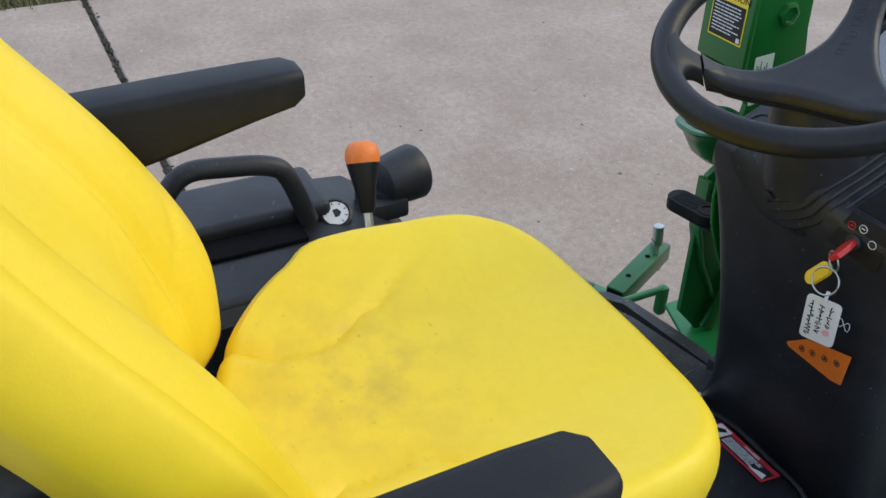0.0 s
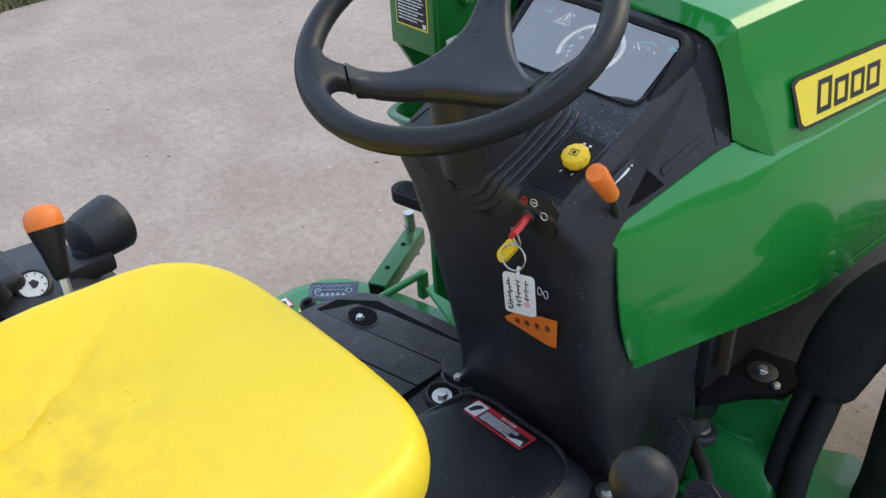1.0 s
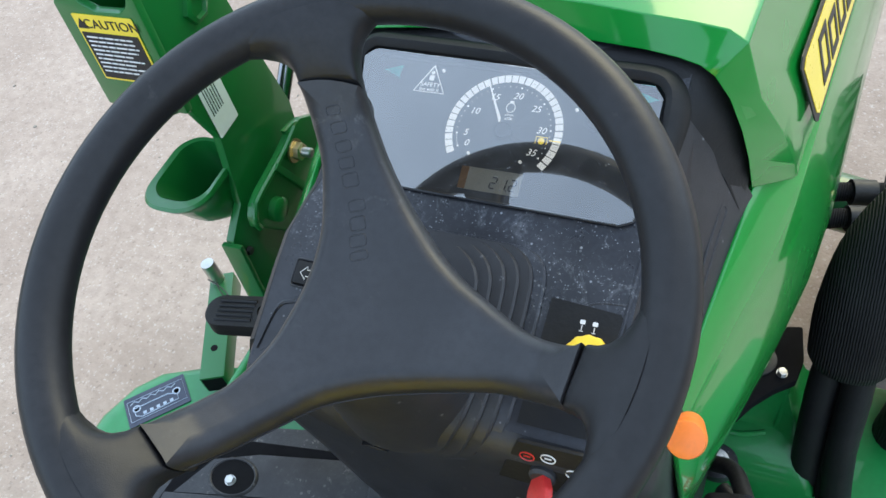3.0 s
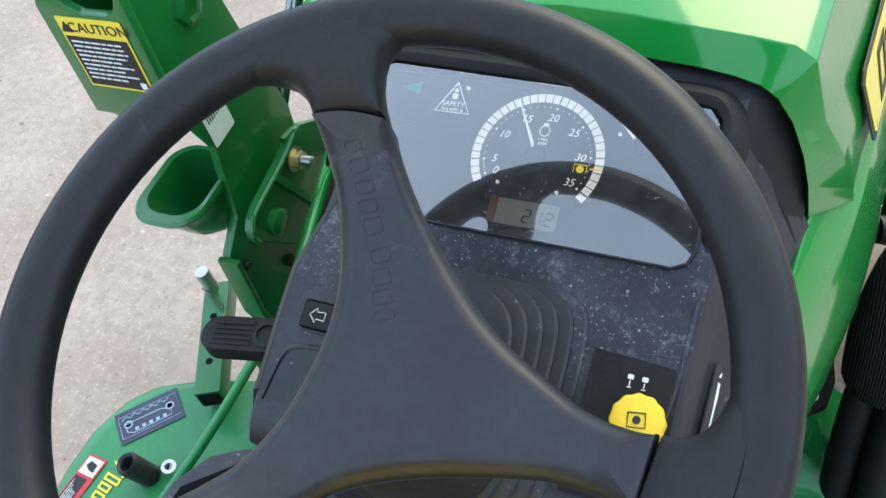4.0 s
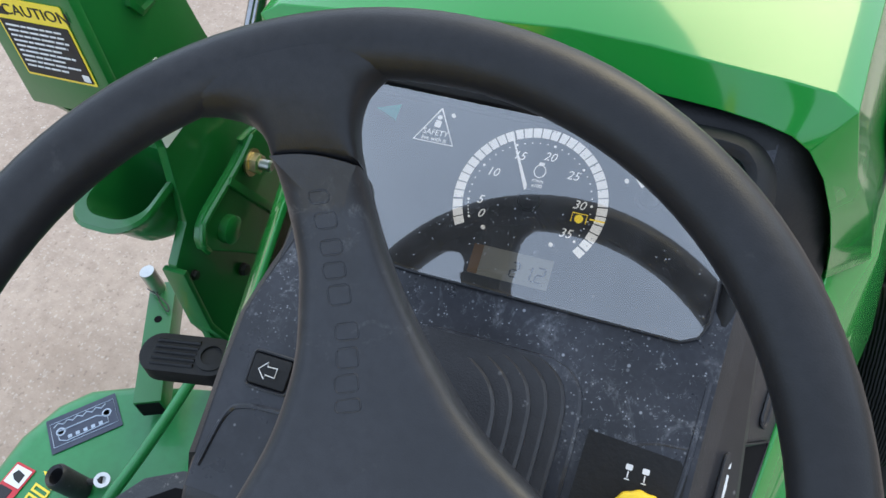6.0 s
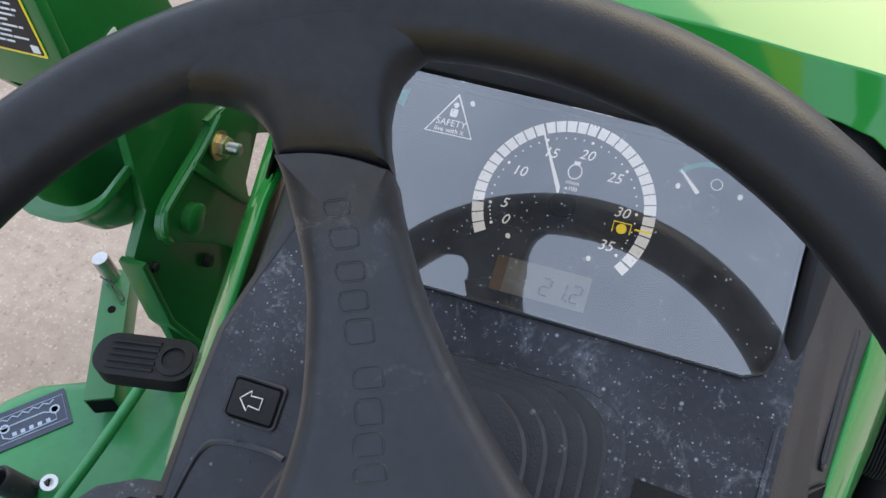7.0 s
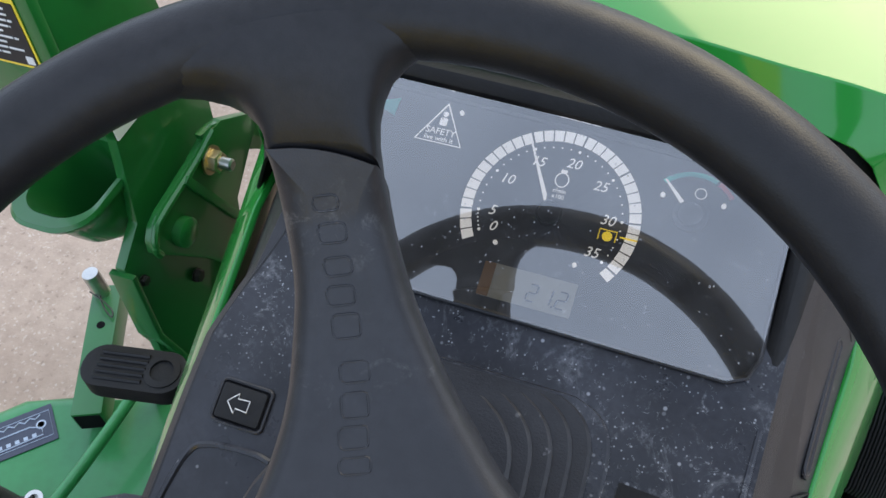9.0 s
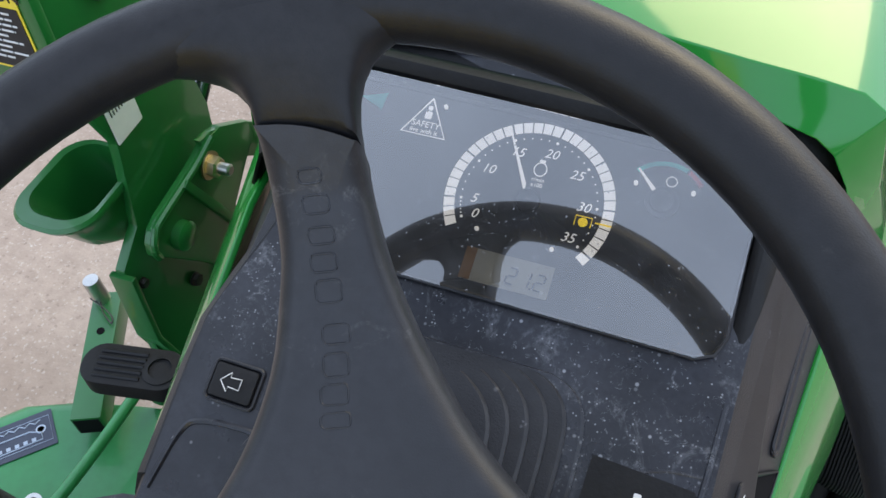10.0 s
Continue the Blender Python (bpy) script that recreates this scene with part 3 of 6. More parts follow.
    outer = [Vector(p) for p in ((0.0, 0.287, 1.0900), (0.045, 0.283, 1.0910), (0.085, 0.2765, 1.0925), (0.106, 0.2715, 1.0920), (0.120, 0.2690, 1.0885), (0.1295, 0.2690, 1.0800), (0.1390, 0.2705, 1.0600), (0.1450, 0.2710, 1.0480), (0.1500, 0.2735, 1.0340), (0.1565, 0.2775, 1.0060), (0.1610, 0.2840, 0.9720))]
    for s in (-1, 1):
        rows = []
        for p, q in zip(inner, outer):
            d = q - p
            mid = p.lerp(q, 0.5) + DASH_N * 0.0015
            row = [p - DASH_N * 0.004, p + DASH_N * 0.0006, mid, q, q + d.normalized() * 0.006 - DASH_N * 0.004, q + d.normalized() * 0.022 - DASH_N * 0.010]
            rows.append([Vector((s * (v.x + (OUT if s < 0 else 0) * min(1, max(0, (v.x - 0.11) / 0.04))), v.y, v.z)) for v in row])
        part("cowl", loft(rows), PEDAL, body, "black cowl below the bonnet lip")
    # a black sheet paints the throttle opening's shade; a long moulded groove above it
    hole = [(0.027, 0.047), (0.035, 0.017), (0.041, -0.003), (0.064, 0.002), (0.066, 0.030), (0.060, 0.072)]
    part("lever_opening_shade", slab(hole, 0.0006, FLANK @ Matrix.Translation((0, 0, 0.0006))), BLACK_AND_SHADE, body, "black sheet painted as the shade in the throttle lever opening", smooth=False)
    part("opening_rim", tube([FLANK @ Vector((x, y, 0.0010)) for x, y in (*hole, hole[0])], 0.0011, 6, 0), BLACK, body)
    gm_ = FLANK @ pose(0.0362, 0.108, 0.0006, 0, 0, 14.4)
    groove = [gm_ @ Vector((x, y, 0.0004)) for x, y in round_rect(-0.0046, 0.0046, -0.037, 0.037, 0.0042, 4)]
    part("groove_rim", tube([*groove, groove[0]], 0.0013, 6, 0), BLACK, body, "moulded groove on the flank")
    part("groove_floor", slab(round_rect(-0.0036, 0.0036, -0.036, 0.036, 0.0034, 4), 0.0006, gm_), BLACK, body, smooth=False)
    # plain panel round the knob, laid on; its darker colour paints the recess's shade
    part("knob_panel", slab([(x, (y - 0.15) / 0.905) for x, y in ((0.060, 0.040), (0.1125, 0.040), (0.1135, 0.108), (0.109, 0.113), (0.063, 0.1155))], 0.0009, axes(on_dash(0, 0.15, 0.0006), (1, 0, 0), DASH_V)), PEDAL, body, "smooth black panel round the knob", smooth=False)
    # hooded bezel standing round the top and the sides of the instrument lens
    loop = smooth_path([Vector(p) for p in ((-0.0985, 0.176, 0), (-0.107, 0.190, 0), (-0.1125, 0.225, 0), (-0.1135, 0.247, 0), (-0.1085, 0.2545, 0), (-0.098, 0.2556, 0), (-0.05, 0.2548, 0), (0.0, 0.2536, 0), (0.06, 0.2516, 0), (0.095, 0.2506, 0), (0.1045, 0.2465, 0), (0.1072, 0.238, 0), (0.1072, 0.215, 0), (0.1072, 0.190, 0), (0.1070, 0.176, 0))], 5)
    rows = []
    for i, p in enumerate(loop):
        t = (loop[min(i + 1, len(loop) - 1)] - loop[max(i - 1, 0)]).normalized()
        out = Vector((-t.y, t.x, 0))
        lens_h = 0.0050 + 0.114 * max(0.0, (p.y - 0.165) / 0.905)
        grow_ = min(1.0, i / 12, (len(loop) - 1 - i) / 14)
        lip, wide_ = (lens_h + 0.0028) * grow_ + 0.001, 0.0035 + 0.0075 * grow_
        rows.append([on_dash(q.x, q.y, h) for q, h in ((p + out * 0.0004, -0.002), (p + out * 0.0012, lens_h * grow_ - 0.0004), (p + out * 0.0042, lip - 0.0008), (p + out * 0.0058, lip), (p + out * (0.0058 + wide_ * 0.35), lip * 0.90), (p + out * (0.0050 + wide_), lip * 0.35), (p + out * (0.0056 + wide_), -0.003))])
    part("bezel", loft(rows), PEDAL, body, "black hooded bezel round the instrument lens")
    # raised lines beside the knob panel
    part("ridge", tube([on_dash(0.1135, 0.150, 0.0), on_dash(0.1115, 0.105, 0.0005), on_dash(0.104, 0.055, 0.0)], 0.0016, 8), DASH, body)
    part("ridge", tube([on_dash(0.060, 0.100, 0.0), on_dash(0.090, 0.116, 0.0003), on_dash(0.1115, 0.119, 0.0)], 0.0010, 8), DASH, body)
    # the stepped gaiter of the steering column: nested shells over the dash edge and the rear face
    route = [(on_dash(0, y), DASH_N) for y in (0.143, 0.138, 0.128, 0.112, 0.09, 0.065, 0.048)]
    route += [(Vector((0, 0.034, 0.970)), Vector((0, -0.75, 0.66))), (Vector((0, 0.033, 0.952)), Vector((0, -0.95, 0.3))), (Vector((0, 0.035, 0.935)), Vector((0, -1, 0.12))), (Vector((0, 0.038, 0.916)), Vector((0, -1, 0.1))), (Vector((0, 0.040, 0.902)), Vector((0, -1, 0.1)))]
    right = (0.034, 0.048, 0.0555, 0.0575, 0.0575, 0.057, 0.056, 0.053, 0.046, 0.036, 0.016, -0.012)
    left = (-0.03, -0.045, -0.054, -0.0575, -0.058, -0.060, -0.075, -0.100, -0.123, -0.114, -0.094, -0.066)
    norms = smooth_path([nn for _, nn in route], 4)
    sides = smooth_path([Vector((a, b, 0)) for a, b in zip(right, left)], 4)
    route = list(zip(smooth_path([p for p, _ in route], 4), norms))
    right, left = [v.x for v in sides], [v.y for v in sides]
    for k in range(6):
        h1 = 0.0042 * (k + 1)
        rows = []
        n = len(route)
        for i, (p, nn) in enumerate(route):
            f = i / (n - 1)
            q = min(1.0, max(0.0, f))
            # shells draw in from the top and the foot
            lo, hi = 0.055 * k * 0.55, 1 - 0.045 * k
            u = lo + (hi - lo) * q
            idx = u * (n - 1)
            a = min(int(idx), n - 2)
            w = idx - a
            pp = route[a][0].lerp(route[a + 1][0], w)
            nv = route[a][1].lerp(route[a + 1][1], w).normalized()
            xr = right[i] - 0.0075 * k
            xl = left[i] + 0.0075 * k * min(1, max(0, (f - 0.5) * 3)) + 0.002 * k
            ease = 1.0 if 0 < i < n - 1 else 0.0
            e = 0.0016
            rows.append([pp + Vector((xl, 0, 0)) - nv * 0.004, pp + Vector((xl, 0, 0)) + nv * (h1 - e) * ease, pp + Vector((xl + e, 0, 0)) + nv * h1 * ease, pp + Vector(((xl + xr) / 2, 0, 0)) + nv * (h1 + 0.0006) * ease, pp + Vector((xr - e, 0, 0)) + nv * h1 * ease, pp + Vector((xr, 0, 0)) + nv * (h1 - e) * ease, pp + Vector((xr, 0, 0)) - nv * 0.004])
        part("gaiter_step", loft(rows), BLACK if k else DASH, body, "black stepped column gaiter")
    return body


# the slanting right flank: x down the slope, y forward along it
FLANK = axes((0.1180, 0.1, 1.0068), (0.3452, 0.0, -0.9385), (0.0, 1.0, 0.47))
console()


def platform():
    outline = [(-0.50, -0.30), (-0.523, -0.062), (-0.537, 0.04), (-0.524, 0.145), (-0.496, 0.19), (-0.455, 0.214), (-0.37, 0.232), (-0.285, 0.247), (-0.15, 0.25), (0.15, 0.25), (0.19, 0.22), (0.24, 0.12), (0.40, 0.02), (0.50, -0.05), (0.50, -0.30)]
    body = part("platform", slab(outline, 0.035, pose(0, 0, 0.408), 0.006), MAT_BLACK, tractor, "black rubber-covered foot platform")
    # near-black sheet below the strips paints the shade in the grooves between them
    part("mat_groove_shade", slab([(-0.515, -0.16), (-0.519, 0.03), (-0.508, 0.14), (-0.45, 0.19), (-0.225, 0.225), (-0.20, -0.16)][::-1], 0.0016, pose(0, 0, 0.4432)), BLACK_AND_SHADE, body, smooth=False)
    # ribbed mat pads on both sides of the tunnel
    for k in range(5):
        yl, yr = 0.158 - 0.068 * k, 0.222 - 0.068 * k
        xl, xr = -0.508 + 0.012 * max(0, 1 - k), -0.222
        pad = [(xl, yl - 0.0650), (xr, yr - 0.0650), (xr, yr), (xl, yl)]
        if k == 0:
            pad = [(xl, yl - 0.0650), (xr, yr - 0.0650), (xr, yr - 0.006), (xl + 0.09, yl + 0.018), (xl + 0.03, yl - 0.006)]
        part("mat_strip", slab(pad, 0.0065, pose(0, 0, 0.4445), 0.0012, 2), MAT_BLACK, body, "grooved rubber mat strip")
    for x, y in ((-0.426, 0.136), (-0.173, 0.105), (-0.186, 0.153)):
        cup = part("bolt_cup", turned([(0.0, 0.0), (0.026, 0.0), (0.027, 0.0070), (0.0285, 0.0078), (0.0315, 0.0060), (0.034, 0.0)], pose(x, y, 0.4455) @ Matrix.Diagonal((1.15, 0.9, 1, 1)), 28), MAT_BLACK, body, "moulded bolt recess")
        # black disc in the cup, its colour standing for the shade down there
        part("cup_shade", turned([(0.0, 0.0), (0.0265, 0.0), (0.0265, 0.001), (0.0, 0.001)], pose(x, y, 0.4512) @ Matrix.Diagonal((1.15, 0.9, 1, 1)), 24), BLACK_AND_SHADE, cup)
        bolt(pose(x, y - 0.006, 0.4524, 4, 3, 20), 0.0095 if y < 0.11 else 0.0068, parent=body, washer=y < 0.11)
    # rounded stops against the console
    part("mat_stop", turned([(0.038, 0), (0.038, 0.012), (0.034, 0.016), (0.0, 0.017)], pose(-0.205, 0.178, 0.440), 28), MAT_BLACK, body)
    part("mat_stop", block((-0.24, 0.205, 0.443), (-0.17, 0.25, 0.475), 0.01), BLACK, body)
    # tunnel between seat and console
    tun = []
    for y, w, z in ((-0.42, 0.15, 0.53), (-0.2, 0.14, 0.525), (0.0, 0.128, 0.515), (0.085, 0.115, 0.505), (0.118, 0.108, 0.49), (0.15, 0.105, 0.445)):
        tun.append([(-w - 0.03, y, 0.43), (-w - 0.012, y, z - 0.02), (-w + 0.004, y, z - 0.004), (-w + 0.02, y, z), (w - 0.02, y, z), (w - 0.004, y, z - 0.004), (w + 0.012, y, z - 0.02), (w + 0.03, y, 0.43)])
    t = part("tunnel", loft(tun), BLACK, tractor, "raised black transmission tunnel cover")
    part("tunnel_edge", tube([(-0.135, -0.25, 0.516), (-0.118, 0.06, 0.503), (-0.09, 0.112, 0.498), (0.0, 0.118, 0.496), (0.06, 0.115, 0.497), (0.10, 0.085, 0.50), (0.118, 0.0, 0.507), (0.13, -0.25, 0.516)], 0.004, 8), BLACK, t)
    # danger label on the tunnel
    m = axes((-0.0285, 0.0815, 0.5075), (1, -0.02, 0.06), (0, 1, -0.12))
    lab = plate(m, 0.122, 0.036, RED_PRINT, tractor, "danger_label", 0.002, 0.0012, "red, black and white danger label, scuffed")
    plate(lift(m @ pose(-0.046, 0, 0), 0.0013), 0.024, 0.030, WHITE, lab, "pictogram_panel", 0.001)
    plate(lift(m @ pose(0.013, -0.003, 0), 0.0013), 0.090, 0.023, INK, lab, "text_panel", 0.001)
    bars(lift(m @ pose(0.008, -0.003, 0), 0.002), 0.074, 0.019, 5, WHITE, lab, seed=3)
    letters("DANGER", 0.0075, lift(m @ pose(0.01, 0.0127, 0), 0.0014), WHITE, lab)
    part("pictogram", slab([(-0.008, -0.010), (-0.002, -0.012), (0.004, 0.0), (0.008, 0.008), (0.001, 0.011), (-0.006, 0.003)], 0.0004, lift(m @ pose(-0.046, 0, 0), 0.002)), INK, lab, smooth=False)
    part("torn_corner", slab([(0.030, -0.014), (0.058, -0.014), (0.054, -0.003), (0.044, -0.006)], 0.0004, lift(m, 0.0022)), WHITE, lab, smooth=False)
    for x, y, z in ((0.11, 0.13, 0.462), (0.088, 0.10, 0.455)):
        # these cups are coloured near-black throughout to carry the shade of the hollow
        part("bolt_cup", turned([(0.016, 0.0), (0.02, 0.008), (0.027, 0.009), (0.029, 0.0)], pose(x + 0.03, y, z - 0.006), 24), BLACK_AND_SHADE, body, "moulded bolt recess, its shade put into the black colour")
        bolt(pose(x + 0.03, y, z - 0.003, 3, -4, 8), 0.0095, parent=body)


platform()


def pedal(centre, w, l, tilt, turn, name, label, grooves="chevron"):
    m = Matrix.Translation(centre) @ pose(0, 0, 0, 0, 0, turn) @ pose(0, 0, 0, tilt, 0, 0)
    body = part(name, slab(round_rect(-w / 2, w / 2, -l / 2, l / 2, min(w, l) * (0.25 if grooves == "chevron" else 0.46), 6), 0.022, m, 0.005), PEDAL, tractor, label)
    if grooves == "chevron":
        for k in range(6):
            y = -l * 0.36 + k * l * 0.13
            for s in (-1, 1):
                part("tread", tube([m @ Vector((0, y + w * 0.28, 0.0225)), m @ Vector((s * w * 0.40, y, 0.0225))], 0.0022, 6, 0), RUBBER, body)
    else:
        for k in range(5):
            y = -l * 0.30 + k * l * 0.15
            part("tread", tube([m @ Vector((-w * 0.34, y, 0.0225)), m @ Vector((w * 0.12, y, 0.0225))], 0.0022, 6, 0), RUBBER, body)
        part("boss", turned([(0.017, 0), (0.017, 0.003), (0.011, 0.004), (0.011, 0.001)], m @ pose(w * 0.28, 0, 0.0205), 20), PEDAL, body)
    return body


brake = pedal((-0.378, 0.245, 0.668), 0.100, 0.044, 2, 11, "brake_pedal", "black ribbed rubber brake pedal", "bars")
part("pedal_arm", tube([(-0.345, 0.245, 0.672), (-0.28, 0.28, 0.64), (-0.20, 0.33, 0.56), (-0.16, 0.36, 0.45)], 0.011, 10), DARK, brake)
fwd = pedal((0.185, 0.213, 0.522), 0.048, 0.095, 52, 14, "forward_pedal", "black drive pedal with chevron tread")
part("pedal_arm", tube([(0.20, 0.24, 0.55), (0.18, 0.30, 0.50), (0.15, 0.33, 0.45)], 0.010, 10), DARK, fwd)
rev = pedal((0.285, 0.135, 0.52), 0.060, 0.095, 35, 14, "reverse_pedal", "black reverse pedal with chevron tread")
part("pedal_arm", tube([(0.285, 0.15, 0.51), (0.23, 0.24, 0.47), (0.17, 0.30, 0.45)], 0.010, 10), DARK, rev)


def fenders():
    for s in (-1, 1):
        rows = []
        for y, z, inner in ((-1.02, 0.60, 0.30), (-0.95, 0.72, 0.29), (-0.85, 0.775, 0.285), (-0.55, 0.785, 0.285), (-0.40, 0.785, 0.29), (-0.31, 0.775, 0.30), (-0.255, 0.735, 0.31), (-0.225, 0.66, 0.32), (-0.21, 0.54, 0.34), (-0.205, 0.43, 0.36)):
            o = 0.60
            rows.append([(s * inner, y + 0.03, z - 0.10), (s * inner, y, z - 0.015), (s * (inner + 0.015), y, z), (s * 0.44, y, z + 0.006), (s * (o - 0.03), y, z), (s * o, y, z - 0.02), (s * o, y + 0.03, z - 0.06), (s * (o - 0.02), y + 0.05, z - 0.10)])
        f = part("fender", loft(rows), BLACK, tractor, "black moulded rear fender")
        # no hollow is sunk here: a low black block paints the tray's shade
        tray = block((min(s * 0.395, s * 0.45), -0.58, 0.79), (max(s * 0.395, s * 0.45), -0.42, 0.797), 0.006)
        part("tray", tray, BLACK_AND_SHADE, f, "storage tray, the shade of its hollow painted as a black block")
        ridge = block((min(s * 0.44, s * 0.56), -0.62, 0.785), (max(s * 0.44, s * 0.56), -0.37, 0.815), 0.012, segments=3)
        part("handle_base", ridge, BLACK, f)
        part("grab_handle", tube([(s * 0.43, -0.63, 0.80), (s * 0.43, -0.60, 0.87), (s * 0.43, -0.565, 0.908), (s * 0.43, -0.51, 0.906), (s * 0.43, -0.455, 0.895), (s * 0.43, -0.432, 0.872), (s * 0.43, -0.408, 0.80)], 0.0135, 12, 6), BLACK, f, "black grab handle on the fender")
        part("side_console", block((min(s * 0.30, s * 0.40), -0.66, 0.74), (max(s * 0.30, s * 0.40), -0.30, 0.792), 0.014, segments=3), BLACK, f)
    return f


fenders()


def tyre_wheel(name, x, y, r, w, rim_r, label):
    m = axes((x, y, r), (0, 1, 0), (0, 0, 1)) @ Matrix.Translation((0, 0, -w / 2))
    prof = [(rim_r, 0.02), (rim_r + 0.02, 0.005), (r * 0.8, 0.0), (r * 0.93, 0.015), (r * 0.975, 0.04), (r * 0.985, w / 2), (r * 0.975, w - 0.04), (r * 0.93, w - 0.015), (r * 0.8, w), (rim_r + 0.02, w - 0.005), (rim_r, w - 0.02)]
    ob = part(name, turned(prof, m, 48), TYRE, tractor, label)
    bm = bmesh.new()
    for k in range(24):
        for side in (0, 1):
            a = 2 * math.pi * (k + 0.5 * side) / 24
            q = m @ pose(0, 0, 0, 0, 0, math.degrees(a)) @ Matrix.Translation((r * 0.985, 0, w * (0.27 + 0.46 * side))) @ pose(0, 0, 0, 35 if side else -35, 0, 0) @ Matrix.Diagonal((0.03, 0.022, w * 0.5, 1))
            bmesh.ops.create_cube(bm, size=1.0, matrix=q)
    part("tread", bm, TYRE, ob)
    part("rim", turned([(0.03, w * 0.35), (rim_r * 0.6, w * 0.36), (rim_r * 0.9, w * 0.25), (rim_r, 0.03), (rim_r, w - 0.03), (rim_r * 0.9, w * 0.7), (0.03, w * 0.6)], m, 32), KNOB_YELLOW, ob, "yellow steel rim")


for sx in (-1, 1):
    tyre_wheel("rear_wheel", sx * 0.45, -0.62, 0.335, 0.28, 0.16, "rear tractor wheel with lugged tyre")
    tyre_wheel("front_wheel", sx * 0.42, 0.98, 0.235, 0.18, 0.13, "front tractor wheel with lugged tyre")


def chassis():
    body = part("chassis", block((-0.13, -0.85, 0.28), (0.13, 1.25, 0.44), 0.02), DARK, tractor, "dark engine frame and transmission housing")
    part("rear_axle", tube([(-0.45, -0.62, 0.335), (0.45, -0.62, 0.335)], 0.07, 16, 0), DARK, body)
    part("front_axle", tube([(-0.42, 0.98, 0.235), (0.0, 0.98, 0.30), (0.42, 0.98, 0.235)], 0.05, 12, 4), GREEN, body)
    part("engine", block((-0.14, 0.36, 0.44), (0.14, 1.15, 0.88), 0.02), DARK, body, "dark engine block below the bonnet")
    bracket = [(0.125, 0.345), (0.145, 0.342), (0.172, 0.374), (0.186, 0.398), (0.208, 0.424), (0.229, 0.442), (0.234, 0.475), (0.226, 0.525), (0.187, 0.516), (0.125, 0.50)]
    part("engine_bracket", slab(bracket, 0.014, pose(0, 0, 0.482), 0.003), BLACK_AND_SHADE, body, "matt black engine bracket")
    part("fitting", block((0.146, 0.374, 0.535), (0.164, 0.384, 0.625), 0.002), RUST, body, "brown flat fitting")
    part("bolt_pad", turned([(0.024, 0), (0.024, 0.003), (0.022, 0.004), (0, 0.004)], pose(0.180, 0.460, 0.496), 28), DARK, body, "round dark washer")
    for x, y, z, r in ((0.180, 0.460, 0.500, 0.0080), (0.2115, 0.448, 0.496, 0.0062)):
        bolt(pose(x, y, z, 4, 6, 12), r, parent=body, washer=False)
    part("console_ear", turned([(0.024, 0), (0.024, 0.012), (0.020, 0.016), (0.0, 0.016)], pose(0.158, 0.342, 0.426), 24), BLACK, body, "black bolted ear")
    bolt(pose(0.158, 0.342, 0.442, 4, 8, 20), 0.0075, parent=body)
    # green side casting that carries the loader frame
    prof = lambda h, o: [(0.525, 0.292), (0.525, h - 0.012), (0.515, h), (0.462 - o, h), (0.450 - o, h - 0.010), (0.440 - o, min(h - 0.02, 0.398)), (0.434 - o, min(h - 0.022, 0.389)), (0.415, min(h - 0.024, 0.385)), (0.398, min(h - 0.028, 0.379)), (0.384, min(h - 0.036, 0.366)), (0.374, 0.345), (0.368, 0.318), (0.366, 0.292)]
    for s in (-1, 1):
        rr = [[(s * x, y, z) for y, z in prof(h, o)] for x, h, o in ((0.125, 0.474, 0.0), (0.200, 0.474, 0.0), (0.216, 0.472, 0.001), (0.224, 0.464, 0.004), (0.231, 0.440, 0.010), (0.240, 0.418, 0.016), (0.254, 0.408, 0.02), (0.266, 0.395, 0.02), (0.274, 0.375, 0.02), (0.278, 0.350, 0.02))]
        c = part("side_casting", loft(rr), GREEN_CAST, body, "green painted side casting")
        part("web", tube([(s * 0.222, 0.452, 0.468), (s * 0.220, 0.446, 0.430), (s * 0.216, 0.438, 0.390)], 0.004, 8), GREEN_CAST, c)
        part("web", tube([(s * 0.145, 0.414, 0.386), (s * 0.180, 0.417, 0.387), (s * 0.205, 0.426, 0.388)], 0.0035, 8), GREEN_CAST, c)
        part("mount_plate", slab([(s * x, y) for x, y in ((0.14, 0.33), (0.30, 0.315), (0.56, 0.40), (0.56, 0.58), (0.30, 0.595), (0.14, 0.50))][::s], 0.010, pose(0, 0, 0.290), 0.002), GREEN_CAST, c, "green mounting plate")
    m = axes((0.250, 0.373, 0.3012), (0.94, -0.34, 0), (0.34, 0.94, 0))
    lab = plate(m, 0.112, 0.030, RED_PRINT, body, "danger_label", 0.002, 0.0008, "red and white danger label")
    plate(lift(m @ pose(0.035, 0.0, 0), 0.0009), 0.034, 0.028, WHITE, lab, "pictogram_panel", 0.001)
    part("pictogram", slab([(-0.008, -0.009), (0.006, -0.009), (0.009, 0.006), (0.0, 0.009), (-0.006, 0.002)], 0.0004, lift(m @ pose(0.035, 0, 0), 0.0016)), INK, lab, smooth=False)
    bars(lift(m @ pose(-0.022, 0.0, 0), 0.0011), 0.06, 0.024, 3, WHITE, lab, seed=33)


chassis()


